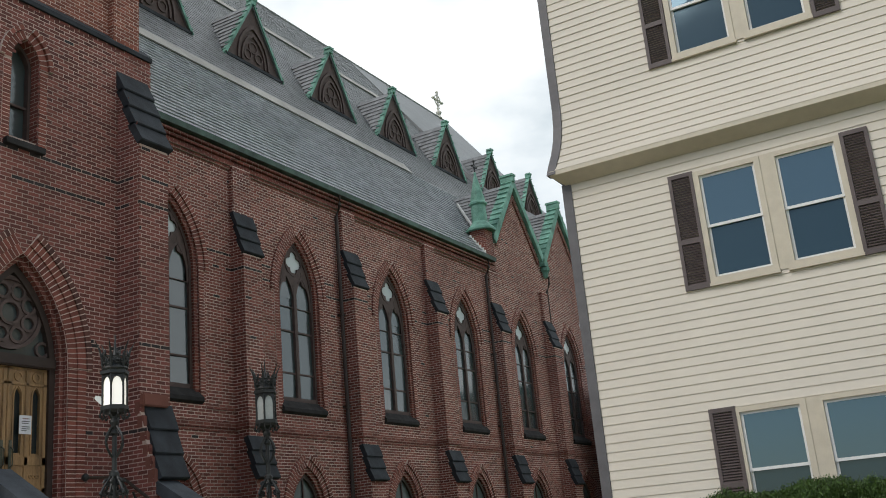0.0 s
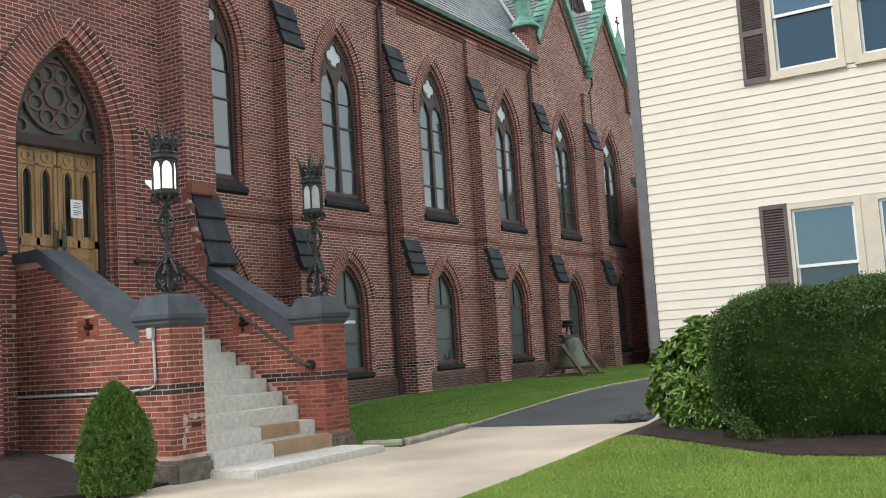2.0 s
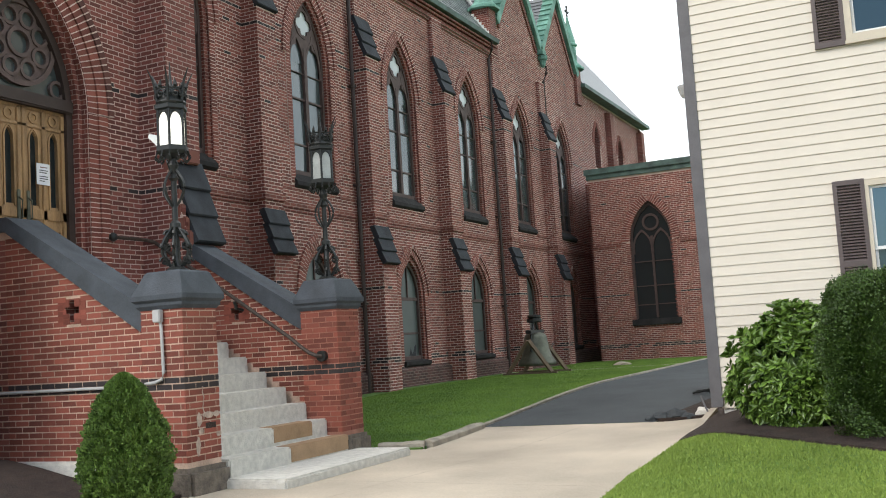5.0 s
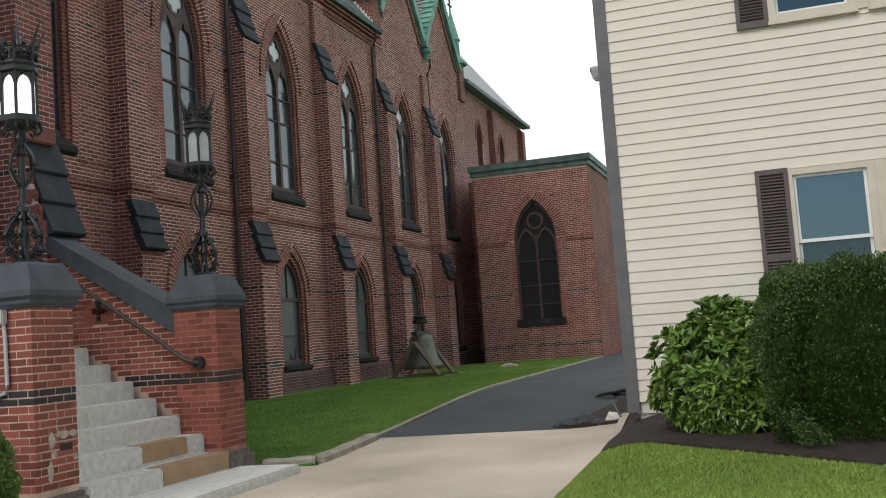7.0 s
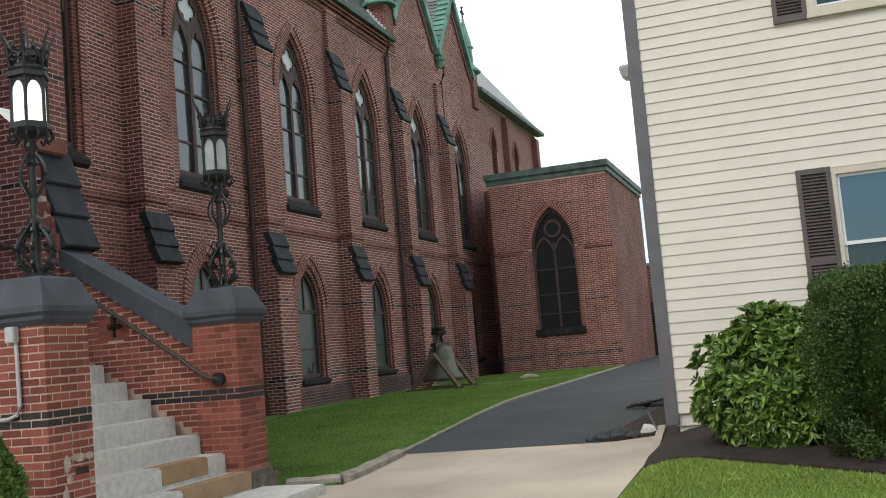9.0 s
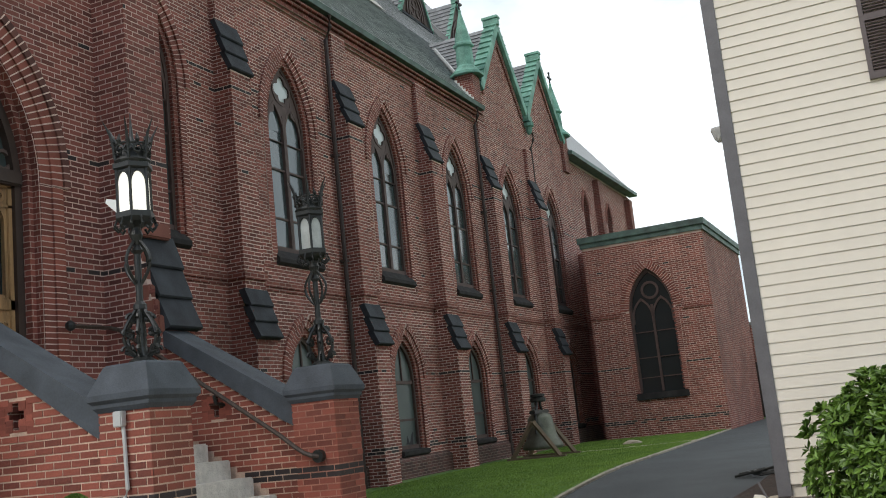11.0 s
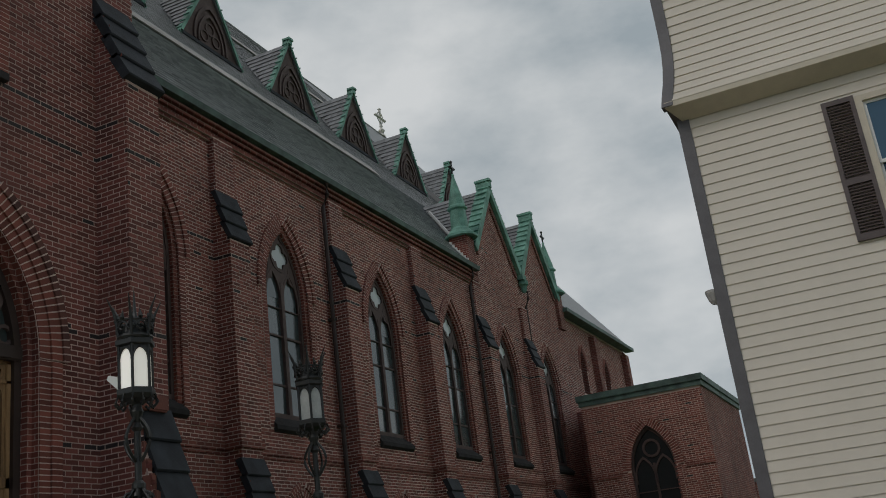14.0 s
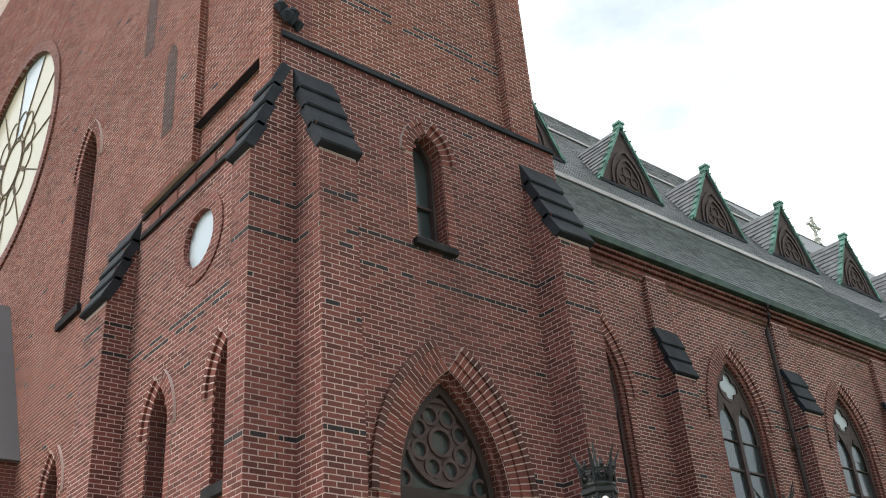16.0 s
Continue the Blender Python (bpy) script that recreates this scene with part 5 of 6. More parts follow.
def brick_part(parent, place, u0, u1, z0, z1, dark, keep=None, limit=300):
    """Single bricks, each an object of its own on shared meshes; those past the limit are joined."""
    count = 0
    rest = bmesh.new()
    meshes = {}
    for r in range(int(math.floor(z0 / BH)), int(math.ceil(z1 / BH))):
        a, b = max(z0, r * BH), min(z1, (r + 1) * BH)
        if b - a < 0.035:
            continue
        k = math.floor(u0 / BW) - 1
        while True:
            s = BW * (k + 0.5 * (r % 2))
            k += 1
            if s >= u1:
                break
            lo_, hi_ = max(s, u0), min(s + BW, u1)
            if lo_ <= u0:
                lo_ = u0 - JOINT / 2 - 0.008
            if hi_ >= u1:
                hi_ = u1 + JOINT / 2 + 0.004
            if hi_ - lo_ < 0.035 or (keep and not keep((lo_ + hi_) / 2, (a + b) / 2)):
                continue
            w, h = round(hi_ - lo_ - JOINT, 3), round(b - a - JOINT, 3)
            p0, p1, p2 = Vector(place(0, 0, 0)), Vector(place(1, 0, 0)), Vector(place(0, 0, 1))
            du, dd = p1 - p0, p2 - p0
            black = r in dark
            key = (w, h, black)
            if key not in meshes:
                bm = bmesh.new()
                c8 = [(-w / 2, -h / 2), (w / 2, -h / 2), (w / 2, h / 2), (-w / 2, h / 2)]
                prism(bm, [du * u + Vector((0, 0, z)) + dd * 0.01 for u, z in c8], -dd * 0.0145)
                me = bpy.data.meshes.new("brick")
                bmesh.ops.recalc_face_normals(bm, faces=bm.faces)
                bm.to_mesh(me)
                bm.free()
                me.materials.append(BRICK_DARK if black else BRICK_NEW)
                meshes[key] = me
            ob = part("brick", meshes[key], None, parent, loc=place((lo_ + hi_) / 2, (a + b) / 2, rngs.uniform(-0.002, 0.002)))
            count += 1
    rest.free()
    return count


PX0, PX1 = -0.375, 0.165
DARK_ROWS = {course(1.02), course(1.02) - 1}


def gate_pier(y0, lamp_lit):
    y1 = y0 + 0.52
    base_z = 0.16
    pier = thing("gate_pier", ((PX0 + PX1) / 2, (y0 + y1) / 2, -0.12), "square red-brick pier with a dark sloped stone cap", "pier", "piers beside the steps")
    part("core", boxed(PX0, PX1, y0, y1, base_z - 0.05, 1.8), MORTAR_PIER if lamp_lit else MORTAR_RED, pier)
    part("base_stone", boxed(PX0 - 0.05, PX1 + 0.09, y0 - 0.06, y1 + 0.07, -0.25, base_z - 0.01, bevel=0.05), BASE_STONE, pier, "rough dark base stone")
    cx, cy = (PX0 + PX1) / 2, (y0 + y1) / 2
    cap = bmesh.new()
    r2 = math.sqrt(2)
    lathe(cap, [(0.275 * r2, 1.76), (0.305 * r2, 1.80), (0.305 * r2, 1.83), (0.335 * r2, 1.86), (0.335 * r2, 1.91), (0.235 * r2, 2.14), (0.215 * r2, 2.16)], (cx, cy, 0), 4, math.pi / 4)
    part("cap", cap, COPING, pier, "dark grey painted stone cap")
    return pier, (cx, cy)


pier_a, ca = gate_pier(-0.16, True)
pier_b, cb = gate_pier(2.77, False)


def stair_wall(y0, y1, inner):
    wall = thing("stair_wall", (-1.7, (y0 + y1) / 2, 0), "sloping red-brick stair wall with a dark stone coping", "stair wall", "stair walls")
    xa, xb = TOWER - 0.0, PX0
    prof = [(xa, -0.2), (xb, -0.2), (xb, 1.5), (-0.5, 1.60), (-2.42, 2.83), (xa, 2.85)]
    cross_c = (-1.46, 1.85)
    hole = []
    q = 0.035
    hole = [[(cross_c[0] + u, cross_c[1] + z) for u, z in ((-q, -0.13), (q, -0.13), (q, -q), (0.1, -q), (0.1, q), (q, q), (q, 0.11), (-q, 0.11), (-q, q), (-0.1, q), (-0.1, -q), (-q, -q))]]
    part("core", sheet(sheet(bmesh.new(), prof, hole, west(y0), (y1 - y0)), prof, hole, west(y1), 0.001), [MORTAR_PIER, BRICKWORK], wall)
    cop = [(xa, 2.83), (-2.42, 2.81), (-0.5, 1.585), (PX0, 1.52), (PX0, 1.80), (-0.5, 1.87), (-2.38, 2.975), (xa, 2.96)]
    c = bmesh.new()
    for pts in (cop[0:2] + cop[6:8], cop[1:3] + cop[5:7], cop[2:4] + cop[4:6]):
        prism(c, [(x, y0 - 0.06, z) for x, z in pts], (0, y1 - y0 + 0.12, 0))
    part("coping", c, COPING, wall, "dark grey sloped coping")
    return wall, cross_c


wall_a, cross_a = stair_wall(-0.05, 0.30, False)
wall_b, cross_b = stair_wall(2.84, 3.18, True)
part("footing", boxed(-2.95, -0.6, -0.14, 0.0, -0.1, 0.22, bevel=0.03), GRANITE, wall_a, "rough grey footing stone")

# handrail along the inner stair wall
rail = thing("handrail", (-1.3, 2.7, 2.0), "rusty brown iron handrail on the stair wall", "handrail")
hb = tube(bmesh.new(), [(-2.78, 2.0, 2.93), (-2.78, 2.6, 2.93), (-2.72, 2.70, 2.90), (-1.35, 2.70, 1.99), (-0.50, 2.68, 1.43), (-0.32, 2.66, 1.30), (-0.20, 2.66, 1.22), (-0.10, 2.665, 1.18), (-0.06, 2.70, 1.17), (-0.06, 2.79, 1.17)], 0.026)
part("bar", hb, IRON_RAIL, rail)
part("knob", lathe(bmesh.new(), [(0.02, -0.06), (0.055, -0.03), (0.06, 0.0), (0.055, 0.03), (0.02, 0.06)], (-2.78, 1.97, 2.93), 12), IRON, rail)
part("flange", tube(bmesh.new(), [(-0.06, 2.768, 1.17), (-0.06, 2.70, 1.17)], 0.07, 12), IRON, rail)
for x in (-2.5, -1.35):
    z = 2.72 if x < -2.2 else 1.99
    part("bracket", tube(bmesh.new(), [(x, 2.66, z - 0.03), (x, 2.70, z - 0.12), (x, 2.85, z - 0.14)], 0.02), IRON, rail)


def lamp_post(cx, cy, lit):
    """A wrought-iron lantern on a scrolled stem."""
    ob = thing("lamp_post", (cx, cy, 2.16), ("black wrought-iron lamp post with a lit white lantern" if lit else "black wrought-iron lamp post with a milky unlit lantern"), "lamp post", "lanterns on the piers")
    stem = lathe(bmesh.new(), [(0.12, 2.15), (0.12, 2.18), (0.06, 2.22), (0.035, 2.3), (0.035, 2.6), (0.06, 2.63), (0.06, 2.67), (0.032, 2.7), (0.03, 3.12), (0.055, 3.15), (0.03, 3.2), (0.06, 3.29), (0.045, 3.33), (0.05, 3.41)], (cx, cy, 0), 12)
    part("stem", stem, IRON, ob)
    for k in range(6):
        t = k * math.pi / 3
        c, s = math.cos(t), math.sin(t)
        sc = bmesh.new()
        pts = []
        for i in range(17):
            u = i / 16
            r = 0.04 + 0.14 * math.sin(math.pi * u) ** 1.0 * (1 - 0.35 * u)
            pts.append((cx + c * r, cy + s * r, 2.19 + 0.44 * u))
        tube(sc, pts, 0.016, 6)
        for z, r0 in ((2.27, 0.13), (2.42, 0.12), (2.55, 0.08)):
            curl = [(cx + c * (r0 + 0.05 * (1 - j / 14) * math.cos(j * 0.65)), cy + s * (r0 + 0.05 * (1 - j / 14) * math.cos(j * 0.65)), z + 0.05 * (1 - j / 14) * math.sin(j * 0.65)) for j in range(13)]
            tube(sc, curl, 0.015, 5)
        part("base_scroll", sc, IRON, ob)
    for k in range(4):
        t = k * math.pi / 2
        c, s = math.cos(t), math.sin(t)
        pts = [(cx + c * (0.035 + 0.105 * math.sin(math.pi * i / 12)), cy + s * (0.035 + 0.105 * math.sin(math.pi * i / 12)), 2.86 + 0.38 * i / 12) for i in range(13)]
        part("stem_scroll", tube(bmesh.new(), pts, 0.014, 6), IRON, ob)
    gal = lathe(bmesh.new(), [(0.05, 3.36), (0.15, 3.40), (0.175, 3.44), (0.175, 3.49), (0.13, 3.50)], (cx, cy, 0), 6)
    gal = part("gallery", gal, IRON, ob)
    for k in range(12):
        t = k * math.pi / 6
        part("gallery_scroll", tube(bmesh.new(), [(cx + 0.16 * math.cos(t), cy + 0.16 * math.sin(t), 3.44), (cx + 0.185 * math.cos(t), cy + 0.185 * math.sin(t), 3.37), (cx + 0.15 * math.cos(t), cy + 0.15 * math.sin(t), 3.33), (cx + 0.12 * math.cos(t), cy + 0.12 * math.sin(t), 3.36)], 0.013, 5), IRON, gal)
    frame_ = bmesh.new()
    for k in range(6):
        t, t2 = k * math.pi / 3, (k + 1) * math.pi / 3
        a = (cx + 0.15 * math.cos(t), cy + 0.15 * math.sin(t))
        b = (cx + 0.15 * math.cos(t2), cy + 0.15 * math.sin(t2))
        tube(frame_, [(*a, 3.48), (*a, 3.88)], 0.014, 6)
        # pointed head in each side
        for s in (0, 1):
            p, q = (a, b) if s == 0 else (b, a)
            pts = []
            for i in range(7):
                u = i / 6
                w = 0.5 * (1 - math.cos(u * math.pi / 2)) + 0.02
                pts.append((p[0] + (q[0] - p[0]) * w, p[1] + (q[1] - p[1]) * w, 3.74 + 0.12 * math.sin(u * math.pi / 2)))
            tube(frame_, pts, 0.012, 5)
            prism(frame_, pts + [((p[0] + q[0]) / 2, (p[1] + q[1]) / 2, 3.89), (p[0], p[1], 3.89)], (0, 0, 0.001) if 0 else Vector((cx - (p[0] + q[0]) / 2, cy - (p[1] + q[1]) / 2, 0)) * 0.05)
    lathe(frame_, [(0.13, 3.86), (0.18, 3.89), (0.18, 3.93), (0.14, 3.95)], (cx, cy, 0), 6)
    part("lantern_frame", frame_, IRON, ob)
    for k in range(6):
        t, t2 = k * math.pi / 3, (k + 1) * math.pi / 3
        a = Vector((cx + 0.135 * math.cos(t), cy + 0.135 * math.sin(t), 3.49))
        b = Vector((cx + 0.135 * math.cos(t2), cy + 0.135 * math.sin(t2), 3.49))
        n = Vector((math.cos((t + t2) / 2), math.sin((t + t2) / 2), 0)) * 0.006
        part("lantern_pane", prism(bmesh.new(), [a, b, b + Vector((0, 0, 0.38)), a + Vector((0, 0, 0.38))], n), LAMP_ON if lit else MILK_DIM, ob)
    crown = lathe(bmesh.new(), [(0.15, 3.93), (0.165, 3.96), (0.15, 3.985), (0.13, 3.99), (0.12, 4.07), (0.05, 4.1)], (cx, cy, 0), 12)
    tube(crown, [(cx + 0.155 * math.cos(i * math.pi / 12), cy + 0.155 * math.sin(i * math.pi / 12), 4.105) for i in range(25)], 0.012, 5)
    for k in range(12):
        t = k * math.pi / 6
        curl = []
        for j in range(12):
            rad, b = 0.045 * (1 - j / 16), j * 0.7
            w = t + rad * math.cos(b) / 0.15
            curl.append((cx + 0.158 * math.cos(w), cy + 0.158 * math.sin(w), 4.045 + rad * math.sin(b) * 1.2))
        tube(crown, curl, 0.011, 5)
        c, s = math.cos(t), math.sin(t)
        tube(crown, [(cx + 0.15 * c, cy + 0.15 * s, 4.09), (cx + 0.165 * c, cy + 0.165 * s, 4.13), (cx + 0.15 * c, cy + 0.15 * s, 4.17 + 0.025 * (k % 2))], [0.018, 0.022, 0.005], 5)
    part("crown", crown, IRON, ob)
    for k in range(6):
        t = k * math.pi / 3
        c, s = math.cos(t), math.sin(t)
        part("spike", tube(bmesh.new(), [(cx + 0.15 * c, cy + 0.15 * s, 3.97), (cx + 0.165 * c, cy + 0.165 * s, 4.1), (cx + 0.19 * c, cy + 0.19 * s, 4.2), (cx + 0.25 * c, cy + 0.25 * s, 4.32)], [0.016, 0.015, 0.013, 0.003], 6), IRON, ob)
    if lit:
        part("photocell", prism(bmesh.new(), [(cx - 0.13, cy - 0.075, 3.50), (cx - 0.215, cy - 0.124, 3.60), (cx - 0.205, cy - 0.118, 3.64), (cx - 0.13, cy - 0.075, 3.62)], (0.01, -0.018, 0)), MILK, ob, "small white plate beside the lantern")
    part("finial", tube(bmesh.new(), [(cx, cy, 4.05), (cx, cy, 4.16), (cx, cy, 4.2), (cx, cy, 4.42)], [0.05, 0.03, 0.02, 0.003], 8), IRON, ob)
    return ob


lamp_post(*ca, True)
lamp_post(*cb, False)

# junction box and conduit on the first pier
cbx = thing("conduit", (-0.25, -0.2, 1.6), "grey electrical conduit with a small box on the pier", "conduit")
part("junction_box", boxed(-0.165, -0.07, -0.24, -0.172, 1.63, 1.76, bevel=0.008), PVC, cbx, "small grey junction box")
part("pipe", tube(bmesh.new(), [(-0.10, -0.19, 1.64), (-0.09, -0.19, 1.55), (-0.08, -0.19, 1.12), (-0.11, -0.19, 1.05), (-0.2, -0.19, 1.02), (-0.45, -0.13, 1.01), (-0.7, -0.085, 0.99), (-2.9, -0.085, 0.98)], 0.017), PVC, cbx)

# ---- the house ----
HX, HY, HTOP = 4.46, 4.84, 11.5
house = thing("house", (8.5, HY + 3, 0.2), "cream vinyl-sided house with brown shutters and a flared upper storey", "house")
FLOORS = ((1.28, 0.045), (4.65, 0.01), (8.1, 0.0))
wins = [(x0, x0 + 0.82, z0) for x0 in (6.43, 7.50) for z0, o in FLOORS]
WH = 1.53
rect = lambda x0, x1, z0, z1: [(x0, z0), (x1, z0), (x1, z1), (x0, z1)]
part("front_wall", sheet(bmesh.new(), rect(HX + 0.03, 15, 0.2, HTOP), [rect(a, b, z, z + WH) for a, b, z in wins], west(HY + 0.03), 0.2, 0), SIDING, house)
part("side_wall", boxed(HX + 0.03, HX + 0.2, HY + 0.23, HY + 6.5, 0.2, HTOP), SIDING, house)
part("side_wall", boxed(14.8, 15, HY + 0.23, HY + 6.5, 0.2, HTOP), SIDING, house)
part("back_wall", boxed(HX + 0.2, 14.8, HY + 6.3, HY + 6.5, 0.2, HTOP), SIDING, house)
part("roof", boxed(HX - 0.2, 15.2, HY - 0.2, HY + 6.7, HTOP, HTOP + 0.2), ROOF_GREY, house)
part("foundation", boxed(HX + 0.05, 15, HY + 0.06, HY + 6.5, -0.2, 0.32), GRANITE, house)
# Unseen dark floors and backing wall, added to keep the windows dark.
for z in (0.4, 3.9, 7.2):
    part("floor", boxed(HX + 0.25, 14.7, HY + 0.3, HY + 6.2, z, z + 0.1), INTERIOR_SHADE, house)
part("room_wall", boxed(HX + 0.25, 14.7, HY + 3.2, HY + 3.3, 0.4, HTOP - 0.1), INTERIOR_SHADE, house)


def flare(z):
    """How far the upper storey's siding stands out at a height."""
    return 0.30 * max(0.0, 1 - (z - 6.73) / 1.1) ** 2.2 if z > 6.71 else 0.0


EXPO = 0.127
board_shapes = {}


def board(x0, x1, z0, z1, out=0.0, out2=0.0):
    bm = prism(bmesh.new(), [(x0, HY - out - 0.016, z0), (x0, HY - out2 - 0.002, z1), (x0, HY - out2 + 0.03, z1), (x0, HY - out + 0.03, z0), (x0, HY - out, z0 - 0.0)], (x1 - x0, 0, 0))
    part("siding_board", bm, SIDING, house)


z = 0.34
while z < HTOP - 0.1:
    z1 = min(z + EXPO, HTOP)
    o0, o1 = flare(z), flare(z1)
    x_left = HX + 0.05 - 0.35 * o0
    if 6.57 < z1 and z < 6.73:
        z = 6.73
        continue
    spans = [(x_left, 14.9, z, z1)]
    for a, b, wz in wins:
        cut = []
        for (p, q, r, s) in spans:
            lo_, hi_ = max(r, wz - 0.04), min(s, wz + WH + 0.04)
            if lo_ >= hi_ or q <= a or p >= b:
                cut.append((p, q, r, s))
                continue
            if p < a:
                cut.append((p, a, r, s))
            if b < q:
                cut.append((b, q, r, s))
            if r < lo_:
                cut.append((max(p, a), min(q, b), r, lo_))
            if hi_ < s:
                cut.append((max(p, a), min(q, b), hi_, s))
        spans = cut
    for p, q, r, s in spans:
        if s - r > 0.012:
            board(p, q, r, s, o0, o1)
    z = z1
# soffit trim under the flare, corner posts
part("flare_soffit", prism(bmesh.new(), [(HX - 0.16, HY - 0.31, 6.73), (HX - 0.16, HY - 0.31, 6.66), (HX - 0.02, HY - 0.02, 6.55), (HX - 0.02, HY + 0.02, 6.73)], (10.5, 0, 0)), TRIM_TAN, house, "tan soffit under the flared storey")
part("flare_soffit", prism(bmesh.new(), [(HX - 0.16, HY - 0.29, 6.73), (HX - 0.16, HY - 0.29, 6.66), (HX - 0.0, HY - 0.02, 6.55), (HX + 0.04, HY - 0.02, 6.73)], (0, 6.4, 0)), TRIM_GREY, house)
part("corner_trim", box(boxed(HX - 0.09, HX + 0.055, HY - 0.03, HY + 0.02, 0.22, 6.57), HX - 0.09, HX + 0.03, HY + 0.02, HY + 0.14, 0.22, 6.57), TRIM_GREY, house, "dark grey corner trim")
ct = bmesh.new()
zz = [6.67, 6.85, 7.05, 7.3, 7.5, 7.8, 8.4, HTOP]
for a, b in zip(zz, zz[1:]):
    fa, fb = flare(max(a, 6.73)), flare(b)
    prism(ct, [(HX - 0.09 - 0.35 * fa, HY - fa - 0.03, a), (HX + 0.05 - 0.35 * fa, HY - fa - 0.03, a), (HX + 0.05 - 0.35 * fb, HY - fb - 0.03, b), (HX - 0.09 - 0.35 * fb, HY - fb - 0.03, b)], (0, 0.16, 0))
part("corner_trim", ct, TRIM_GREY, house, "dark grey curved corner trim")


def sash_window(a, b, z0):
    z1 = z0 + WH
    casing = bmesh.new()
    for x0, x1, p, q in ((a - 0.06, a + 0.02, z0 - 0.07, z1 + 0.06), (b - 0.02, b + 0.06, z0 - 0.07, z1 + 0.06), (a + 0.02, b - 0.02, z1 - 0.01, z1 + 0.06), (a + 0.02, b - 0.02, z0 - 0.07, z0 + 0.02)):
        box(casing, x0, x1, HY - 0.045, HY + 0.1, p, q)
    ob = part("window", casing, TRIM_TAN, house, "double-hung window with white sashes in a tan casing")
    mid = z0 + WH * 0.5
    for lo_, hi_, y in ((z0 + 0.02, mid + 0.02, HY + 0.03), (mid - 0.02, z1 - 0.01, HY + 0.0)):
        s = bmesh.new()
        for x0, x1, p, q in ((a + 0.02, a + 0.055, lo_, hi_), (b - 0.055, b - 0.02, lo_, hi_), (a + 0.055, b - 0.055, lo_, lo_ + 0.04), (a + 0.055, b - 0.055, hi_ - 0.035, hi_)):
            box(s, x0, x1, y, y + 0.03, p, q)
        sash = part("sash", s, WHITE, ob)
        part("pane", boxed(a + 0.05, b - 0.05, y + 0.012, y + 0.018, lo_ + 0.03, hi_ - 0.03), PANE_SCREEN if lo_ < mid - 0.1 else PANE, sash)
    part("sill", boxed(a - 0.07, b + 0.07, HY - 0.07, HY + 0.05, z0 - 0.10, z0 - 0.06), TRIM_TAN, ob)


for a, b, wz in wins:
    sash_window(a, b, wz)
for wz, o in FLOORS:
    part("mullion_panel", boxed(7.31, 7.44, HY - 0.03, HY + 0.03, wz - 0.06, wz + WH + 0.06), TRIM_TAN, house)
    for x0 in (6.0 + o, 8.39 - o):
        s = bmesh.new()
        x1 = x0 + 0.36
        p, q = wz - 0.1, wz + WH + 0.08
        m = p + 0.66
        for bx in ((x0, x0 + 0.05, p, q), (x1 - 0.05, x1, p, q), (x0 + 0.05, x1 - 0.05, q - 0.06, q), (x0 + 0.05, x1 - 0.05, p, p + 0.07), (x0 + 0.05, x1 - 0.05, m, m + 0.07)):
            box(s, bx[0], bx[1], HY - 0.055, HY - 0.015, bx[2], bx[3])
        sh = part("shutter", s, SHUTTER, house, "brown-grey louvred shutter")
        lv = bmesh.new()
        for a, b in ((p + 0.07, m), (m + 0.07, q - 0.06)):
            n = int((b - a) / 0.036)
            for i in range(n):
                zc = a + (b - a) * (i + 0.5) / n
                prism(lv, [(x0 + 0.05, HY - 0.05, zc - 0.018), (x0 + 0.05, HY - 0.02, zc + 0.014), (x0 + 0.05, HY - 0.014, zc + 0.010), (x0 + 0.05, HY - 0.044, zc - 0.022)], (0.26, 0, 0))
        part("louvre_panel", lv, SHUTTER, sh)
fl = thing("floodlight", (HX - 0.1, HY + 0.4, 4.4), "small grey floodlight on the house corner", "floodlight")
part("lamp_head", lathe(bmesh.new(), [(0.03, 0.0), (0.06, 0.04), (0.09, 0.14), (0.09, 0.17)], (HX - 0.16, HY + 0.35, 4.3), 10), PVC, fl)
part("arm", tube(bmesh.new(), [(HX + 0.05, HY + 0.35, 4.28), (HX - 0.1, HY + 0.35, 4.28), (HX - 0.16, HY + 0.35, 4.32)], 0.02, 6), PVC, fl)


# ---- plants ----
def leaf_mesh(name, centres, directions, sizes, mat, fold=0.25, aspect=0.38):
    """Many folded leaves as one mesh."""
    n = len(centres)
    d = directions / np.linalg.norm(directions, axis=1, keepdims=True)
    rnd = np.random.default_rng(7).normal(size=(n, 3))
    side = np.cross(d, rnd)
    side /= np.linalg.norm(side, axis=1, keepdims=True)
    up = np.cross(side, d)
    s = sizes[:, None]
    a = centres - d * s * 0.5
    tip = centres + d * s * 0.5
    l, r = centres + side * s * aspect + up * s * fold, centres - side * s * aspect + up * s * fold
    verts = np.stack([a, l, tip, r], 1).reshape(-1, 3)
    faces = (np.arange(n)[:, None, None] * 4 + np.array([(0, 1, 2), (0, 2, 3)])).reshape(-1, 3)
    me = bpy.data.meshes.new(name)
    me.from_pydata(verts.tolist(), [], faces.tolist())
    me.materials.append(mat)
    return me


def lumpy(p):
    return np.array([noise.noise(Vector(q)) for q in p])


rng = np.random.default_rng(11)


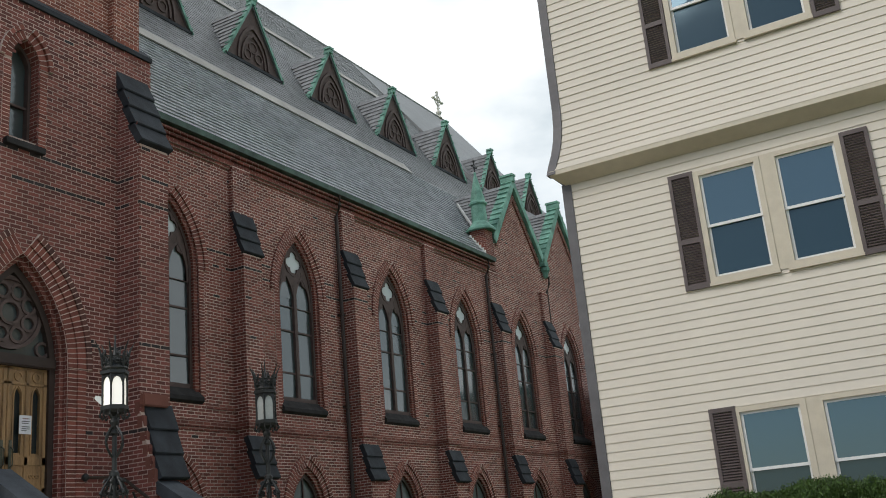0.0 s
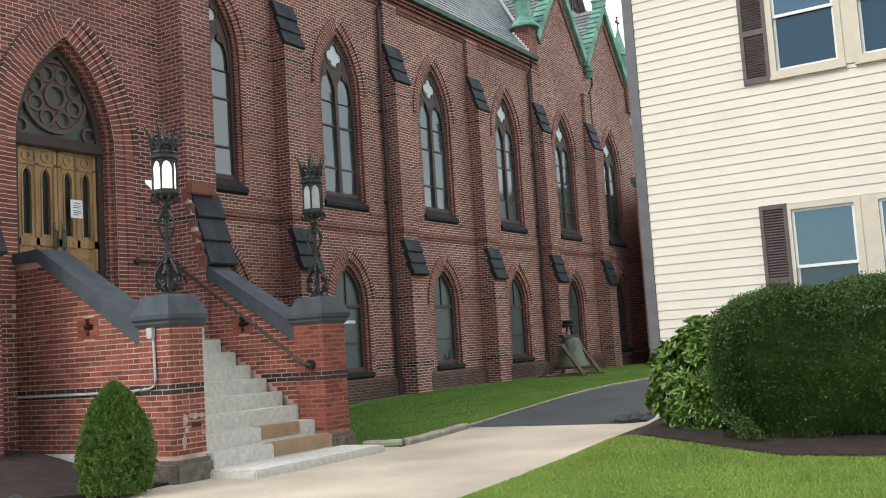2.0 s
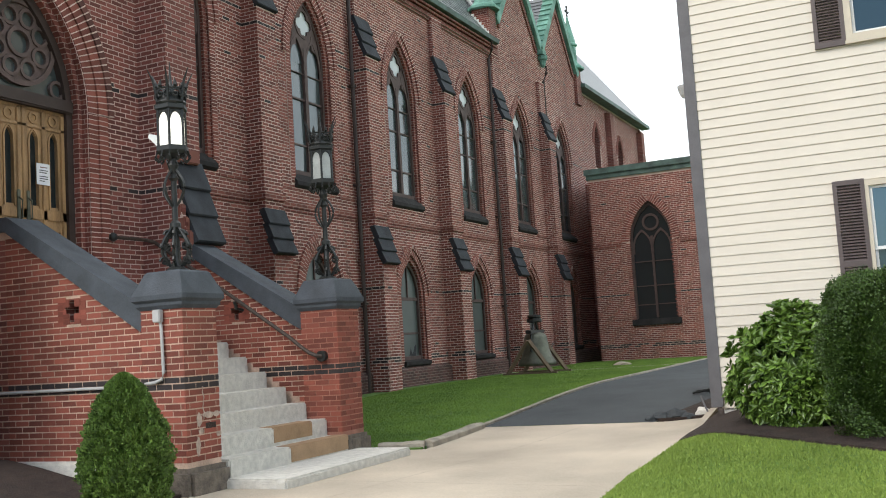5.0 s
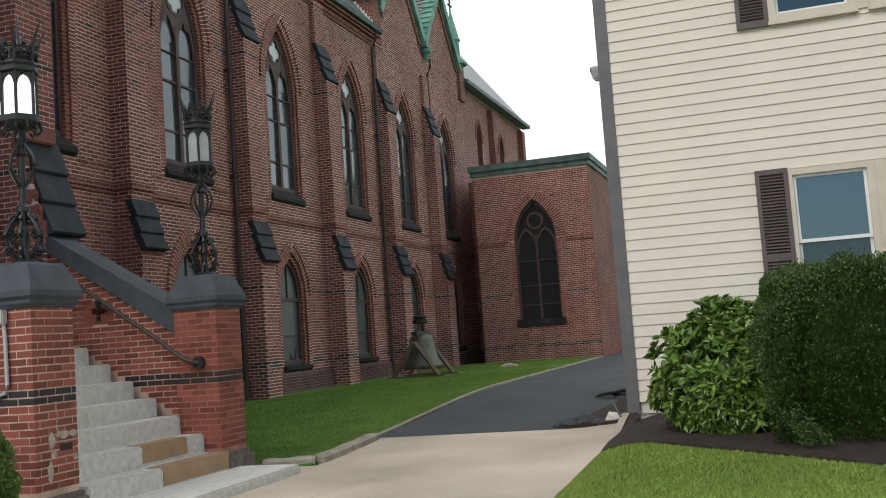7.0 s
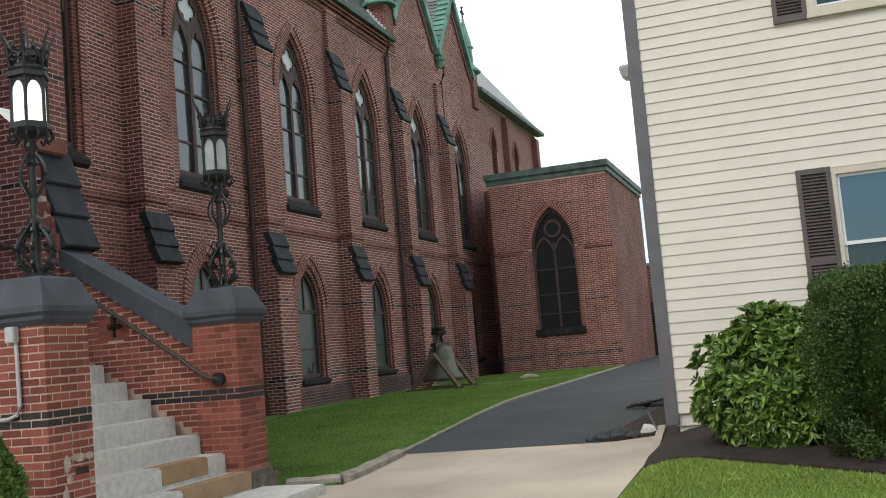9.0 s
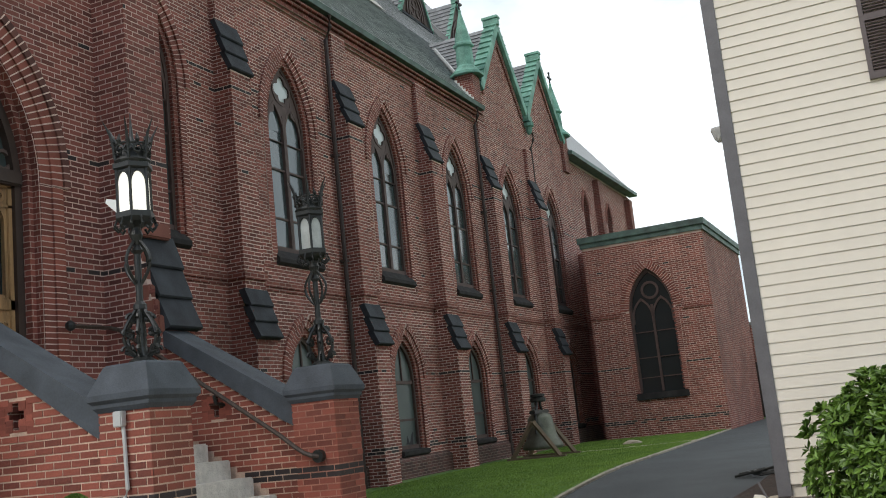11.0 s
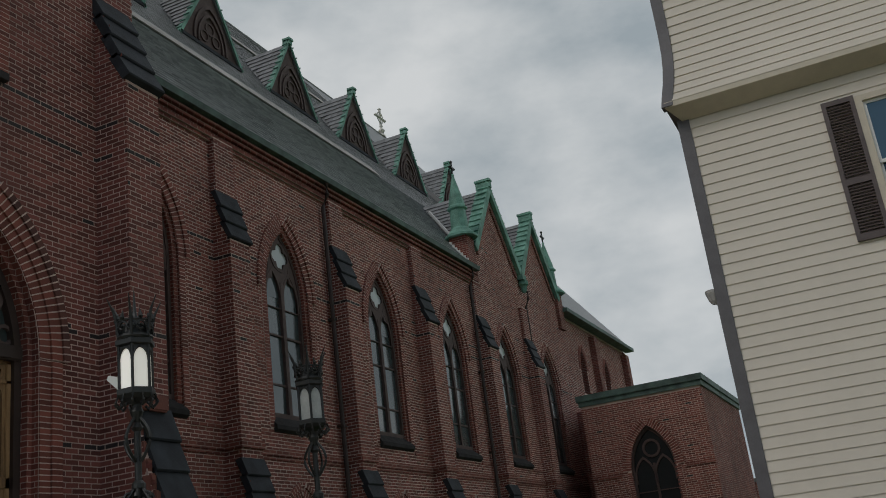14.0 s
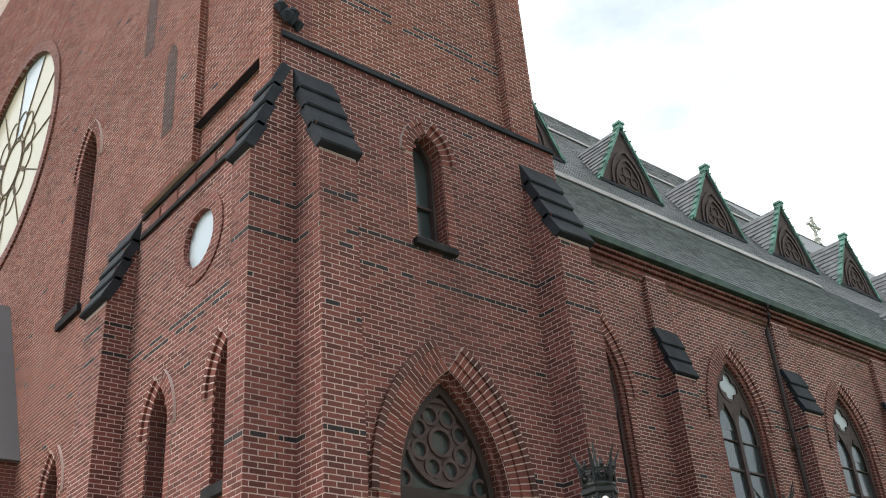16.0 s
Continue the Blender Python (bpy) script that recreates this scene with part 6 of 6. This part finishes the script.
def conifer(cx, cy, height, radius):
    base = land(cx, cy)
    ob = thing("conifer_shrub", (cx, cy, base), "small dense dwarf conifer clipped to a cone", "shrub")
    part("trunk", tube(bmesh.new(), [(cx, cy, base - 0.05), (cx, cy, base + height * 0.8)], [0.04, 0.01]), BARK, ob)
    n = 52000
    t = rng.random(n) ** 0.8
    ang = rng.random(n) * 2 * math.pi
    prof = np.where(t < 0.25, 0.82 + 0.18 * np.sin(t / 0.25 * math.pi / 2), np.cos((t - 0.25) / 0.75 * math.pi / 2) ** 0.58)
    q = np.stack([np.cos(ang), np.sin(ang), t * 2.2], 1)
    r = radius * prof * (0.92 + 0.16 * lumpy(q * 4.2) + 0.20 * lumpy(q * 9)) * (1 - 0.22 * rng.random(n) ** 2)
    c = np.stack([cx + r * np.cos(ang), cy + r * np.sin(ang), base + 0.04 + t * height], 1)
    d = np.stack([np.cos(ang), np.sin(ang), 0.5 + rng.random(n)], 1) + rng.normal(size=(n, 3)) * 0.5
    part("foliage", leaf_mesh("foliage", c, d, 0.018 + 0.022 * rng.random(n), CONIFER, 0.1, 0.3), None, ob)
    # Added solid core: its dark colour stands in for shade among the needles.
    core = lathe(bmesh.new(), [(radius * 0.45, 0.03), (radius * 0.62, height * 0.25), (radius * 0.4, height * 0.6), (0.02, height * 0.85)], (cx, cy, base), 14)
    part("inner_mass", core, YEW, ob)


conifer(0.20, -1.05, 1.23, 0.43)


def rhododendron(cx, cy, rx, ry, height):
    base = land(cx, cy)
    ob = thing("rhododendron", (cx, cy, base), "glossy broad-leaved rhododendron bush with pale new tips", "shrub")
    stems = bmesh.new()
    for k in range(14):
        a = k * 2.4
        r = 0.25 + 0.55 * (k % 5) / 5
        tube(stems, [(cx + 0.1 * math.cos(a), cy + 0.1 * math.sin(a), base - 0.05), (cx + rx * 0.5 * r * math.cos(a), cy + ry * 0.5 * r * math.sin(a), base + height * 0.45), (cx + rx * r * math.cos(a), cy + ry * r * math.sin(a), base + height * 0.75)], [0.025, 0.018, 0.008], 6)
    part("stem_cluster", stems, BARK, ob)
    cs, ds, ss = [], [], []
    for k in range(1500):
        u, a = rng.random(), rng.random() * 2 * math.pi
        el = math.asin(u * 1.75 - 0.75)
        q = Vector((math.cos(a) * math.cos(el), math.sin(a) * math.cos(el), math.sin(el)))
        f = 0.92 + 0.22 * noise.noise(q * 2.4) - 0.4 * rng.random() ** 3
        tip = Vector((cx + rx * f * q.x, cy + ry * f * q.y, base + 0.42 * height + (0.58 * height * f * q.z if q.z > 0 else 0.44 * height * q.z * 1.3)))
        out = (q + Vector((0, 0, 0.45))).normalized()
        for j in range(9):
            b = j * 2 * math.pi / 9 + rng.random()
            s1 = out.orthogonal().normalized()
            s2 = out.cross(s1)
            d = (s1 * math.cos(b) + s2 * math.sin(b)) + out * (0.15 + 0.5 * rng.random())
            size = 0.075 + 0.05 * rng.random()
            cs.append(tip + d.normalized() * size * 0.5)
            ds.append(d)
            ss.append(size)
    part("foliage", leaf_mesh("foliage", np.array(cs), np.array(ds), np.array(ss), LEAF, 0.08, 0.2), None, ob)
    # Added dark core fills leaf gaps as the bush's inner shade.
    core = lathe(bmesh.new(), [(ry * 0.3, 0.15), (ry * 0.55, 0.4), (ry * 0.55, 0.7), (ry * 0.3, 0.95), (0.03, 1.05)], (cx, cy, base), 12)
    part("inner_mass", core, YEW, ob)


rhododendron(5.75, 3.35, 0.93, 0.62, 1.30)


def hedge(x0, x1, y0, y1, height):
    base = land((x0 + x1) / 2, (y0 + y1) / 2)
    ob = thing("hedge", ((x0 + x1) / 2, (y0 + y1) / 2, base), "dense dark green clipped yew hedge", "hedge")
    # Added dark block behind the foliage, painted as the hedge's inner shade.
    core = prism(bmesh.new(), [(x0 + 0.36, y0 + dy, base + dz) for dy, dz in ((0.66, 0.02), (0.36, 0.45 * height), (0.31, 0.74 * height), (0.38, height - 0.28), (y1 - y0 - 0.1, height - 0.28), (y1 - y0 - 0.1, 0.02))], (x1 - x0 - 0.56, 0, 0))
    part("inner_mass", core, YEW, ob)
    cs, ds = [], []
    n = 270000
    lx, ly = x1 - x0, y1 - y0
    face = rng.random(n)
    u, v = rng.random(n), rng.random(n)
    area = np.cumsum([lx * height, lx * ly * 1.3, ly * height])
    area = area / area[-1]
    front, top = face < area[0], (face >= area[0]) & (face < area[1])
    x = np.where(front | top, x0 + lx * u, x0)
    y = np.where(front, y0, np.where(top, y0 + ly * v, y0 + ly * u))
    z = np.where(front, height * v, np.where(top, height, height * v))
    nrm = np.stack([np.where(front | top, 0, -1), np.where(front, -1, 0), np.where(top, 1, 0)], 1).astype(float)
    bulge = 0.16 * lumpy(np.stack([x, y, z], 1) * 1.4) + 0.10 * lumpy(np.stack([x, y, z], 1) * 4.5)
    round_ = 0.16 * np.maximum(0, (z / height - 0.7) / 0.3) ** 2 + 0.30 * np.maximum(0, 1 - z / height / 0.4) ** 2
    c = np.stack([x, y, base + z * 1.0], 1) + nrm * (bulge - 0.26 * rng.random(n) ** 1.5 + 0.06 * rng.random(n) ** 8)[:, None]
    c[:, 1] += np.where(front, round_, 0)
    c[:, 0] += np.where(~front & ~top, round_, 0)
    c[:, 2] += np.where(top, -0.12 * np.maximum(0, 1 - (y - y0) / 0.25) ** 2, 0)
    c[:, 2] -= 0.20 * np.maximum(0, 1 - (c[:, 0] - x0) / 1.1) ** 2 * np.maximum(0, z / height - 0.5) * 2
    d = nrm + np.array([0, 0, 0.7]) + rng.normal(size=(n, 3)) * 0.6
    part("foliage", leaf_mesh("foliage", c, d, 0.015 + 0.018 * rng.random(n), YEW, 0.1, 0.3), None, ob)


hedge(6.0, 11.0, 2.15, 3.5, 1.60)

# ---- the old bell on its trestle ----
bx, by = -2.85, 17.9
bz = land(bx, by) + 0.02
bell = thing("church_bell", (bx, by, bz), "weathered bronze bell on a low timber trestle", "bell")
part("bell_body", lathe(bmesh.new(), [(0.50, 0.22), (0.53, 0.25), (0.52, 0.32), (0.42, 0.46), (0.35, 0.72), (0.32, 0.98), (0.27, 1.08), (0.15, 1.12), (0.05, 1.13)], (bx, by, bz), 32), BRONZE, bell, smooth=True)
yk = boxed(bx - 0.08, bx + 0.08, by - 0.55, by + 0.55, bz + 1.10, bz + 1.2, bevel=0.02)
part("yoke", yk, IRON, bell)
hs = bmesh.new()
for s_ in (-1, 1):
    tube(hs, [(bx, by + s_ * 0.4, bz + 0.6), (bx, by + s_ * 0.33, bz + 1.05), (bx, by + s_ * 0.14, bz + 1.3), (bx, by + s_ * 0.12, bz + 1.42)], 0.035, 6)
lathe(hs, [(0.19, 1.40), (0.21, 1.43), (0.21, 1.5), (0.16, 1.52), (0.19, 1.55), (0.19, 1.6), (0.05, 1.62)], (bx, by, bz), 14)
part("headstock", hs, IRON, bell)
for s_ in (-1, 1):
    for e in (-1, 1):
        part("trestle_leg", tube(bmesh.new(), [(bx + e * 0.66, by + s_ * 0.6, bz), (bx + e * 0.02, by + s_ * 0.6, bz + 0.92)], 0.062, 4), TIMBER, bell)
    part("trestle_foot", boxed(bx - 0.78, bx + 0.78, by + s_ * 0.6 - 0.05, by + s_ * 0.6 + 0.05, bz - 0.03, bz + 0.06), TIMBER, bell)

# ---- kerbs, edging, joints and oddments on the ground ----
def kerb(points, label, size=1.0):
    bm = bmesh.new()
    rows = []
    for i, (x, y) in enumerate(points):
        p, q = Vector(points[max(i - 1, 0)]), Vector(points[min(i + 1, len(points) - 1)])
        d = (q - p).normalized()
        n = Vector((-d.y, d.x))
        z = land(x, y)
        w = (0.085 + 0.004 * math.sin(i * 2.3)) * size
        h = (0.09 + 0.006 * math.sin(i * 1.7)) * size
        rows.append([bm.verts.new((x + n.x * o, y + n.y * o, z + dz)) for o, dz in ((-w, -0.15), (-w, h * 0.7), (-w * 0.6, h), (w * 0.6, h), (w, h * 0.7), (w, -0.15))])
    for a, b in zip(rows, rows[1:]):
        for k in range(5):
            bm.faces.new((a[k], a[k + 1], b[k + 1], b[k]))
    bm.faces.new(rows[0])
    bm.faces.new(rows[-1][::-1])
    return tagged(part("kerb_stone", bm, KERB), label, "kerb", "kerb stones")


lerp = lambda a, b, n: [(a[0] + (b[0] - a[0]) * i / n, a[1] + (b[1] - a[1]) * i / n) for i in range(n + 1)]
kerb(lerp((0.28, 3.47), (0.86, 3.66), 6), "rough grey granite kerb stone beside the pier")
kerb(lerp((0.88, 3.68), (0.84, 5.5), 10), "long grey granite kerb stone along the lawn")
edge = kerb(lerp((0.80, 5.62), (0.58, 25.8), 60), "thin worn edging between lawn and asphalt drive", 0.4)
patch("lawn_path", [(-4.3, 18.75), (-1.2, 18.9), (0.6, 19.9), (0.6, 20.2), (-1.2, 19.3), (-4.3, 19.15)], 0.03, CONCRETE, "narrow pale stone path across the lawn", "path", skirt=0.06)
for pts in (lerp((1.55, -2.0), (2.45, 5.5), 20), lerp((0.9, 0.9), (4.2, 0.6), 10), lerp((0.5, -2.1), (4.6, -2.55), 10)):
    bm = bmesh.new()
    for (x0, y0), (x1, y1) in zip(pts, pts[1:]):
        d = Vector((x1 - x0, y1 - y0)).normalized() * 0.004
        bm.faces.new([bm.verts.new((x, y, land(x, y) + 0.005)) for x, y in ((x0 - d.y, y0 + d.x), (x1 - d.y, y1 + d.x), (x1 + d.y, y1 - d.x), (x0 + d.y, y0 - d.x))])
    tagged(part("concrete_joint", bm, KERB), "dark dirt-filled joint in the concrete apron", "joint", kind="structure")
bm = bmesh.new()
prism(bm, [(4.13, 5.95, -0.1), (4.28, 3.85, -0.2), (4.36, 3.87, -0.2), (4.22, 5.98, -0.1)], (0, 0, 0.22))
tagged(part("edging_strip", bm, CONCRETE), "pale concrete strip beside the mulch bed", "edging")


def stone(x, y, r, mat, label, squash=0.6, seed=1):
    bm = bmesh.new()
    bmesh.ops.create_icosphere(bm, subdivisions=2, radius=r)
    for v in bm.verts:
        v.co *= 1 + 0.35 * noise.noise(v.co / r * 1.3 + Vector((seed, 0, 0)))
        v.co.z *= squash
        v.co += Vector((x, y, land(x, y) + r * squash * 0.5))
    tagged(part("broken_stone", bm, mat), label, "stone", "rubble at the drive's edge")


for k, (x, y, r) in enumerate(((3.45, 5.95, 0.13), (3.62, 6.02, 0.16), (3.8, 5.98, 0.11), (3.55, 6.2, 0.1), (3.3, 5.9, 0.08))):
    stone(x, y, r, ASPHALT, "dark broken lump of asphalt", 0.6, k)
stone(3.98, 6.15, 0.12, GRANITE, "pale broken block of concrete", 0.8, 9)
hose = bmesh.new()
pts = [(3.75 + 0.5 * math.cos(t * 0.9) * (1 - t / 30), 9.0 + 0.35 * math.sin(t * 0.9), land(3.7, 9) + 0.03 + 0.02 * (t % 3)) for t in range(24)]
tube(hose, pts, 0.02, 6)
tube(hose, [(3.3, 8.8, land(3.3, 8.8) + 0.03), (3.6, 8.6, land(3.6, 8.6) + 0.1), (4.2, 8.9, land(4.2, 8.9) + 0.14)], 0.02, 6)
tagged(part("garden_hose", hose, IRON), "coiled black hose lying by the house corner", "hose")
rod = tube(bmesh.new(), [(4.05, 5.75, 0.30), (4.25, 5.45, -0.05)], 0.013, 8)
tagged(part("leaning_rod", rod, TRIM_GREY), "short grey rod leaning at the bed's edge", "rod")
for x, y, h in ((5.33, -5.9, 0.85), (7.91, -6.2, 0.93)):
    z = land(x, y)
    post = thing("fence_post", (x, y, z), "black iron post with a small ball top", "post", "posts by the pavement")
    part("shaft", tube(bmesh.new(), [(x, y, z - 0.05), (x, y, z + h)], 0.016, 10), IRON, post)
    part("ball", lathe(bmesh.new(), [(0.008, -0.04), (0.03, -0.026), (0.038, 0), (0.03, 0.026), (0.006, 0.038)], (x, y, z + h), 14), IRON, post, smooth=True)
# boarded window's lettering, too worn to read
for z, a, b in ((2.02, -0.35, 0.32), (1.9, -0.35, -0.12)):
    tagged(part("worn_lettering", boxed(WALL - 0.168, WALL - 0.162, 9.72 + a, 9.72 + b, z - 0.035, z + 0.035), WHITE), "worn white lettering on the basement window", "sign")
# bag of rubble and gate at the back of the drive
stone(-1.4, 21.2, 0.25, CONCRETE, "pale flat stone lying on the lawn", 0.35, 4)
gate = thing("iron_gate", (1.6, 34.5, 0.2), "dark iron gate at the end of the drive", "gate")
for k in range(9):
    part("bar", tube(bmesh.new(), [(0.8 + 0.2 * k, 34.5, 0.15), (0.8 + 0.2 * k, 34.5, 1.5)], 0.015, 6), IRON, gate)
part("rail", boxed(0.75, 2.5, 34.48, 34.52, 1.3, 1.36), IRON, gate)
back = thing("rear_building", (2.2, 40, 0.2), "plain red-brick building at the end of the drive", "building")
part("wall", boxed(-2.5, 6.0, 38.0, 44.0, 0.0, 4.1), BRICKWORK, back)
part("door", boxed(-0.35, 0.5, 37.95, 38.0, 0.1, 2.5), DARK_WOOD, back)
part("roof", boxed(-2.6, 6.1, 37.9, 44.1, 4.1, 4.25), ROOF_GREY, back)


# ---- grass ----
def grass(name, points, count, height, label, mat=None):
    """Short blades over a piece of lawn, as one mesh."""
    rg = np.random.default_rng(21)
    p = np.array(points)
    lo_, hi_ = p.min(0), p.max(0)
    xy = lo_ + (hi_ - lo_) * rg.random((count * 2, 2))
    inside = np.zeros(len(xy), bool)
    for i in range(len(p)):
        a, b = p[i], p[(i + 1) % len(p)]
        cross = ((a[1] > xy[:, 1]) != (b[1] > xy[:, 1])) & (xy[:, 0] < (b[0] - a[0]) * (xy[:, 1] - a[1]) / (b[1] - a[1] + 1e-9) + a[0])
        inside ^= cross
    xy = xy[inside][:count]
    n = len(xy)
    z = np.array([land(x, y) for x, y in xy]) + 0.015
    ang = rg.random(n) * 2 * math.pi
    h = height * (0.6 + 0.8 * rg.random(n))
    w = 0.005 + 0.004 * rg.random(n)
    lean = rg.normal(size=(n, 2)) * 0.4 * h[:, None]
    base = np.column_stack([xy, z])
    side = np.column_stack([np.cos(ang) * w, np.sin(ang) * w, np.zeros(n)])
    tip = base + np.column_stack([lean, h])
    verts = np.stack([base - side, base + side, tip], 1).reshape(-1, 3)
    me = bpy.data.meshes.new(name)
    me.from_pydata(verts.tolist(), [], (np.arange(n)[:, None] * 3 + np.arange(3)).tolist())
    me.materials.append(mat or GRASS)
    tagged(part(name, me, None), label, "grass", kind="stuff")


grass("front_grass", [(4.62, -2.6), (9.5, -2.6), (10.5, 1.66), (6.8, 1.70), (4.36, 2.96), (4.30, 1.1)], 230000, 0.026, "bright green mown grass before the house", GRASS_LIGHT)
grass("church_grass", [(0.22, 3.6), (0.80, 3.75), (0.72, 5.6), (0.6, 14), (0.45, 25.8), (-4.0, 25.8), (-3.8, 3.5)], 260000, 0.024, "green mown grass beside the church")

# ---- single bricks of the piers and stair walls ----
for pier, y0 in ((pier_a, -0.16), (pier_b, 2.77)):
    brick_part(pier, south(PX1), y0, y0 + 0.52, 0.17, 1.78, DARK_ROWS)
    brick_part(pier, west(y0), PX0, PX1, 0.17, 1.78, DARK_ROWS)


# Thin dark plate on the face; the gap's shade is only its colour.
lost = part("lost_brick", boxed(PX1 + 0.001, PX1 + 0.006, 0.13, 0.29, 0.52, 0.578), MULCH, pier_a, "dark plate painted as the shade where a brick is missing")
lime = random.Random(4)
for y, z, w, h in ((0.03, 0.62, 0.05, 0.07), (0.0, 0.36, 0.035, 0.10), (0.30, 0.66, 0.06, 0.03), (0.17, 0.66, 0.09, 0.035), (0.05, 0.50, 0.04, 0.04), (0.33, 0.45, 0.05, 0.03)):
    loop = [(PX1 + 0.0065, y + w * (0.75 + 0.4 * lime.random()) * math.cos(t), z + h * (0.7 + 0.5 * lime.random()) * math.sin(t)) for t in np.linspace(0, 2 * math.pi, 12)[:-1]]
    part("lime_stain", prism(bmesh.new(), loop, (0.002, 0, 0)), LIME, pier_a, "pale crust of lime")
crack = [(PX1 + 0.007, 0.10 + 0.012 * math.sin(k * 2.1), 0.62 + 0.055 * k) for k in range(7)]
part("lime_run", tube(bmesh.new(), crack, 0.007, 5), LIME, pier_a, "pale mortar run down the brick")


def under_coping(x, z):
    top = 2.80 if x < -2.42 else 2.80 - (x + 2.42) * 0.638
    return z < top + 0.05


def wall_a_keep(x, z):
    u, v = abs(x - cross_a[0]), z - cross_a[1]
    return under_coping(x, z) and not (u < 0.13 and -0.07 < v < 0.07) and not (u < 0.09 and -0.15 < v < 0.13)


bricks("brickwork", wall_a, west(-0.05), -2.95, -2.45, 0.15, 2.72, None, DARK_ROWS)
brick_part(wall_a, west(-0.05), -2.45, PX0, 0.15, 2.75, DARK_ROWS, wall_a_keep)
for wall, yy, (cu, cv) in ((wall_a, -0.05, cross_a), (wall_b, 2.84, cross_b)):
    q = 0.036
    slot = [(cu + u, cv + z) for u, z in ((-q, -0.132), (q, -0.132), (q, -q), (0.102, -q), (0.102, q), (q, q), (q, 0.112), (-q, 0.112), (-q, q), (-0.102, q), (-0.102, -q), (-q, -q))]
    part("slot_surround", sheet(bmesh.new(), [(cu - 0.21, cv - 0.155), (cu + 0.21, cv - 0.155), (cu + 0.21, cv + 0.125), (cu - 0.21, cv + 0.125)], [slot], west(yy - 0.002), 0.03, 0), BRICK_NEW, wall)
    for s_ in (-1, 1):
        for ua, ub, va, vb in ((0.04, 0.125, 0.042, 0.115), (0.13, 0.205, 0.0, 0.062), (0.04, 0.125, -0.09, -0.042), (0.04, 0.125, -0.15, -0.10), (0.13, 0.205, -0.065, -0.008)):
            part("brick", boxed(cu + min(s_ * ua, s_ * ub), cu + max(s_ * ua, s_ * ub), yy - 0.006, yy + 0.01, cv + va, cv + vb), BRICK_NEW, wall)
brick_part(wall_b, west(2.84), -2.9, PX0, 0.4, 2.75, DARK_ROWS, lambda x, z: wall_a_keep(x, z) and z > 0.1 - (x - 0.2) * 0.7)
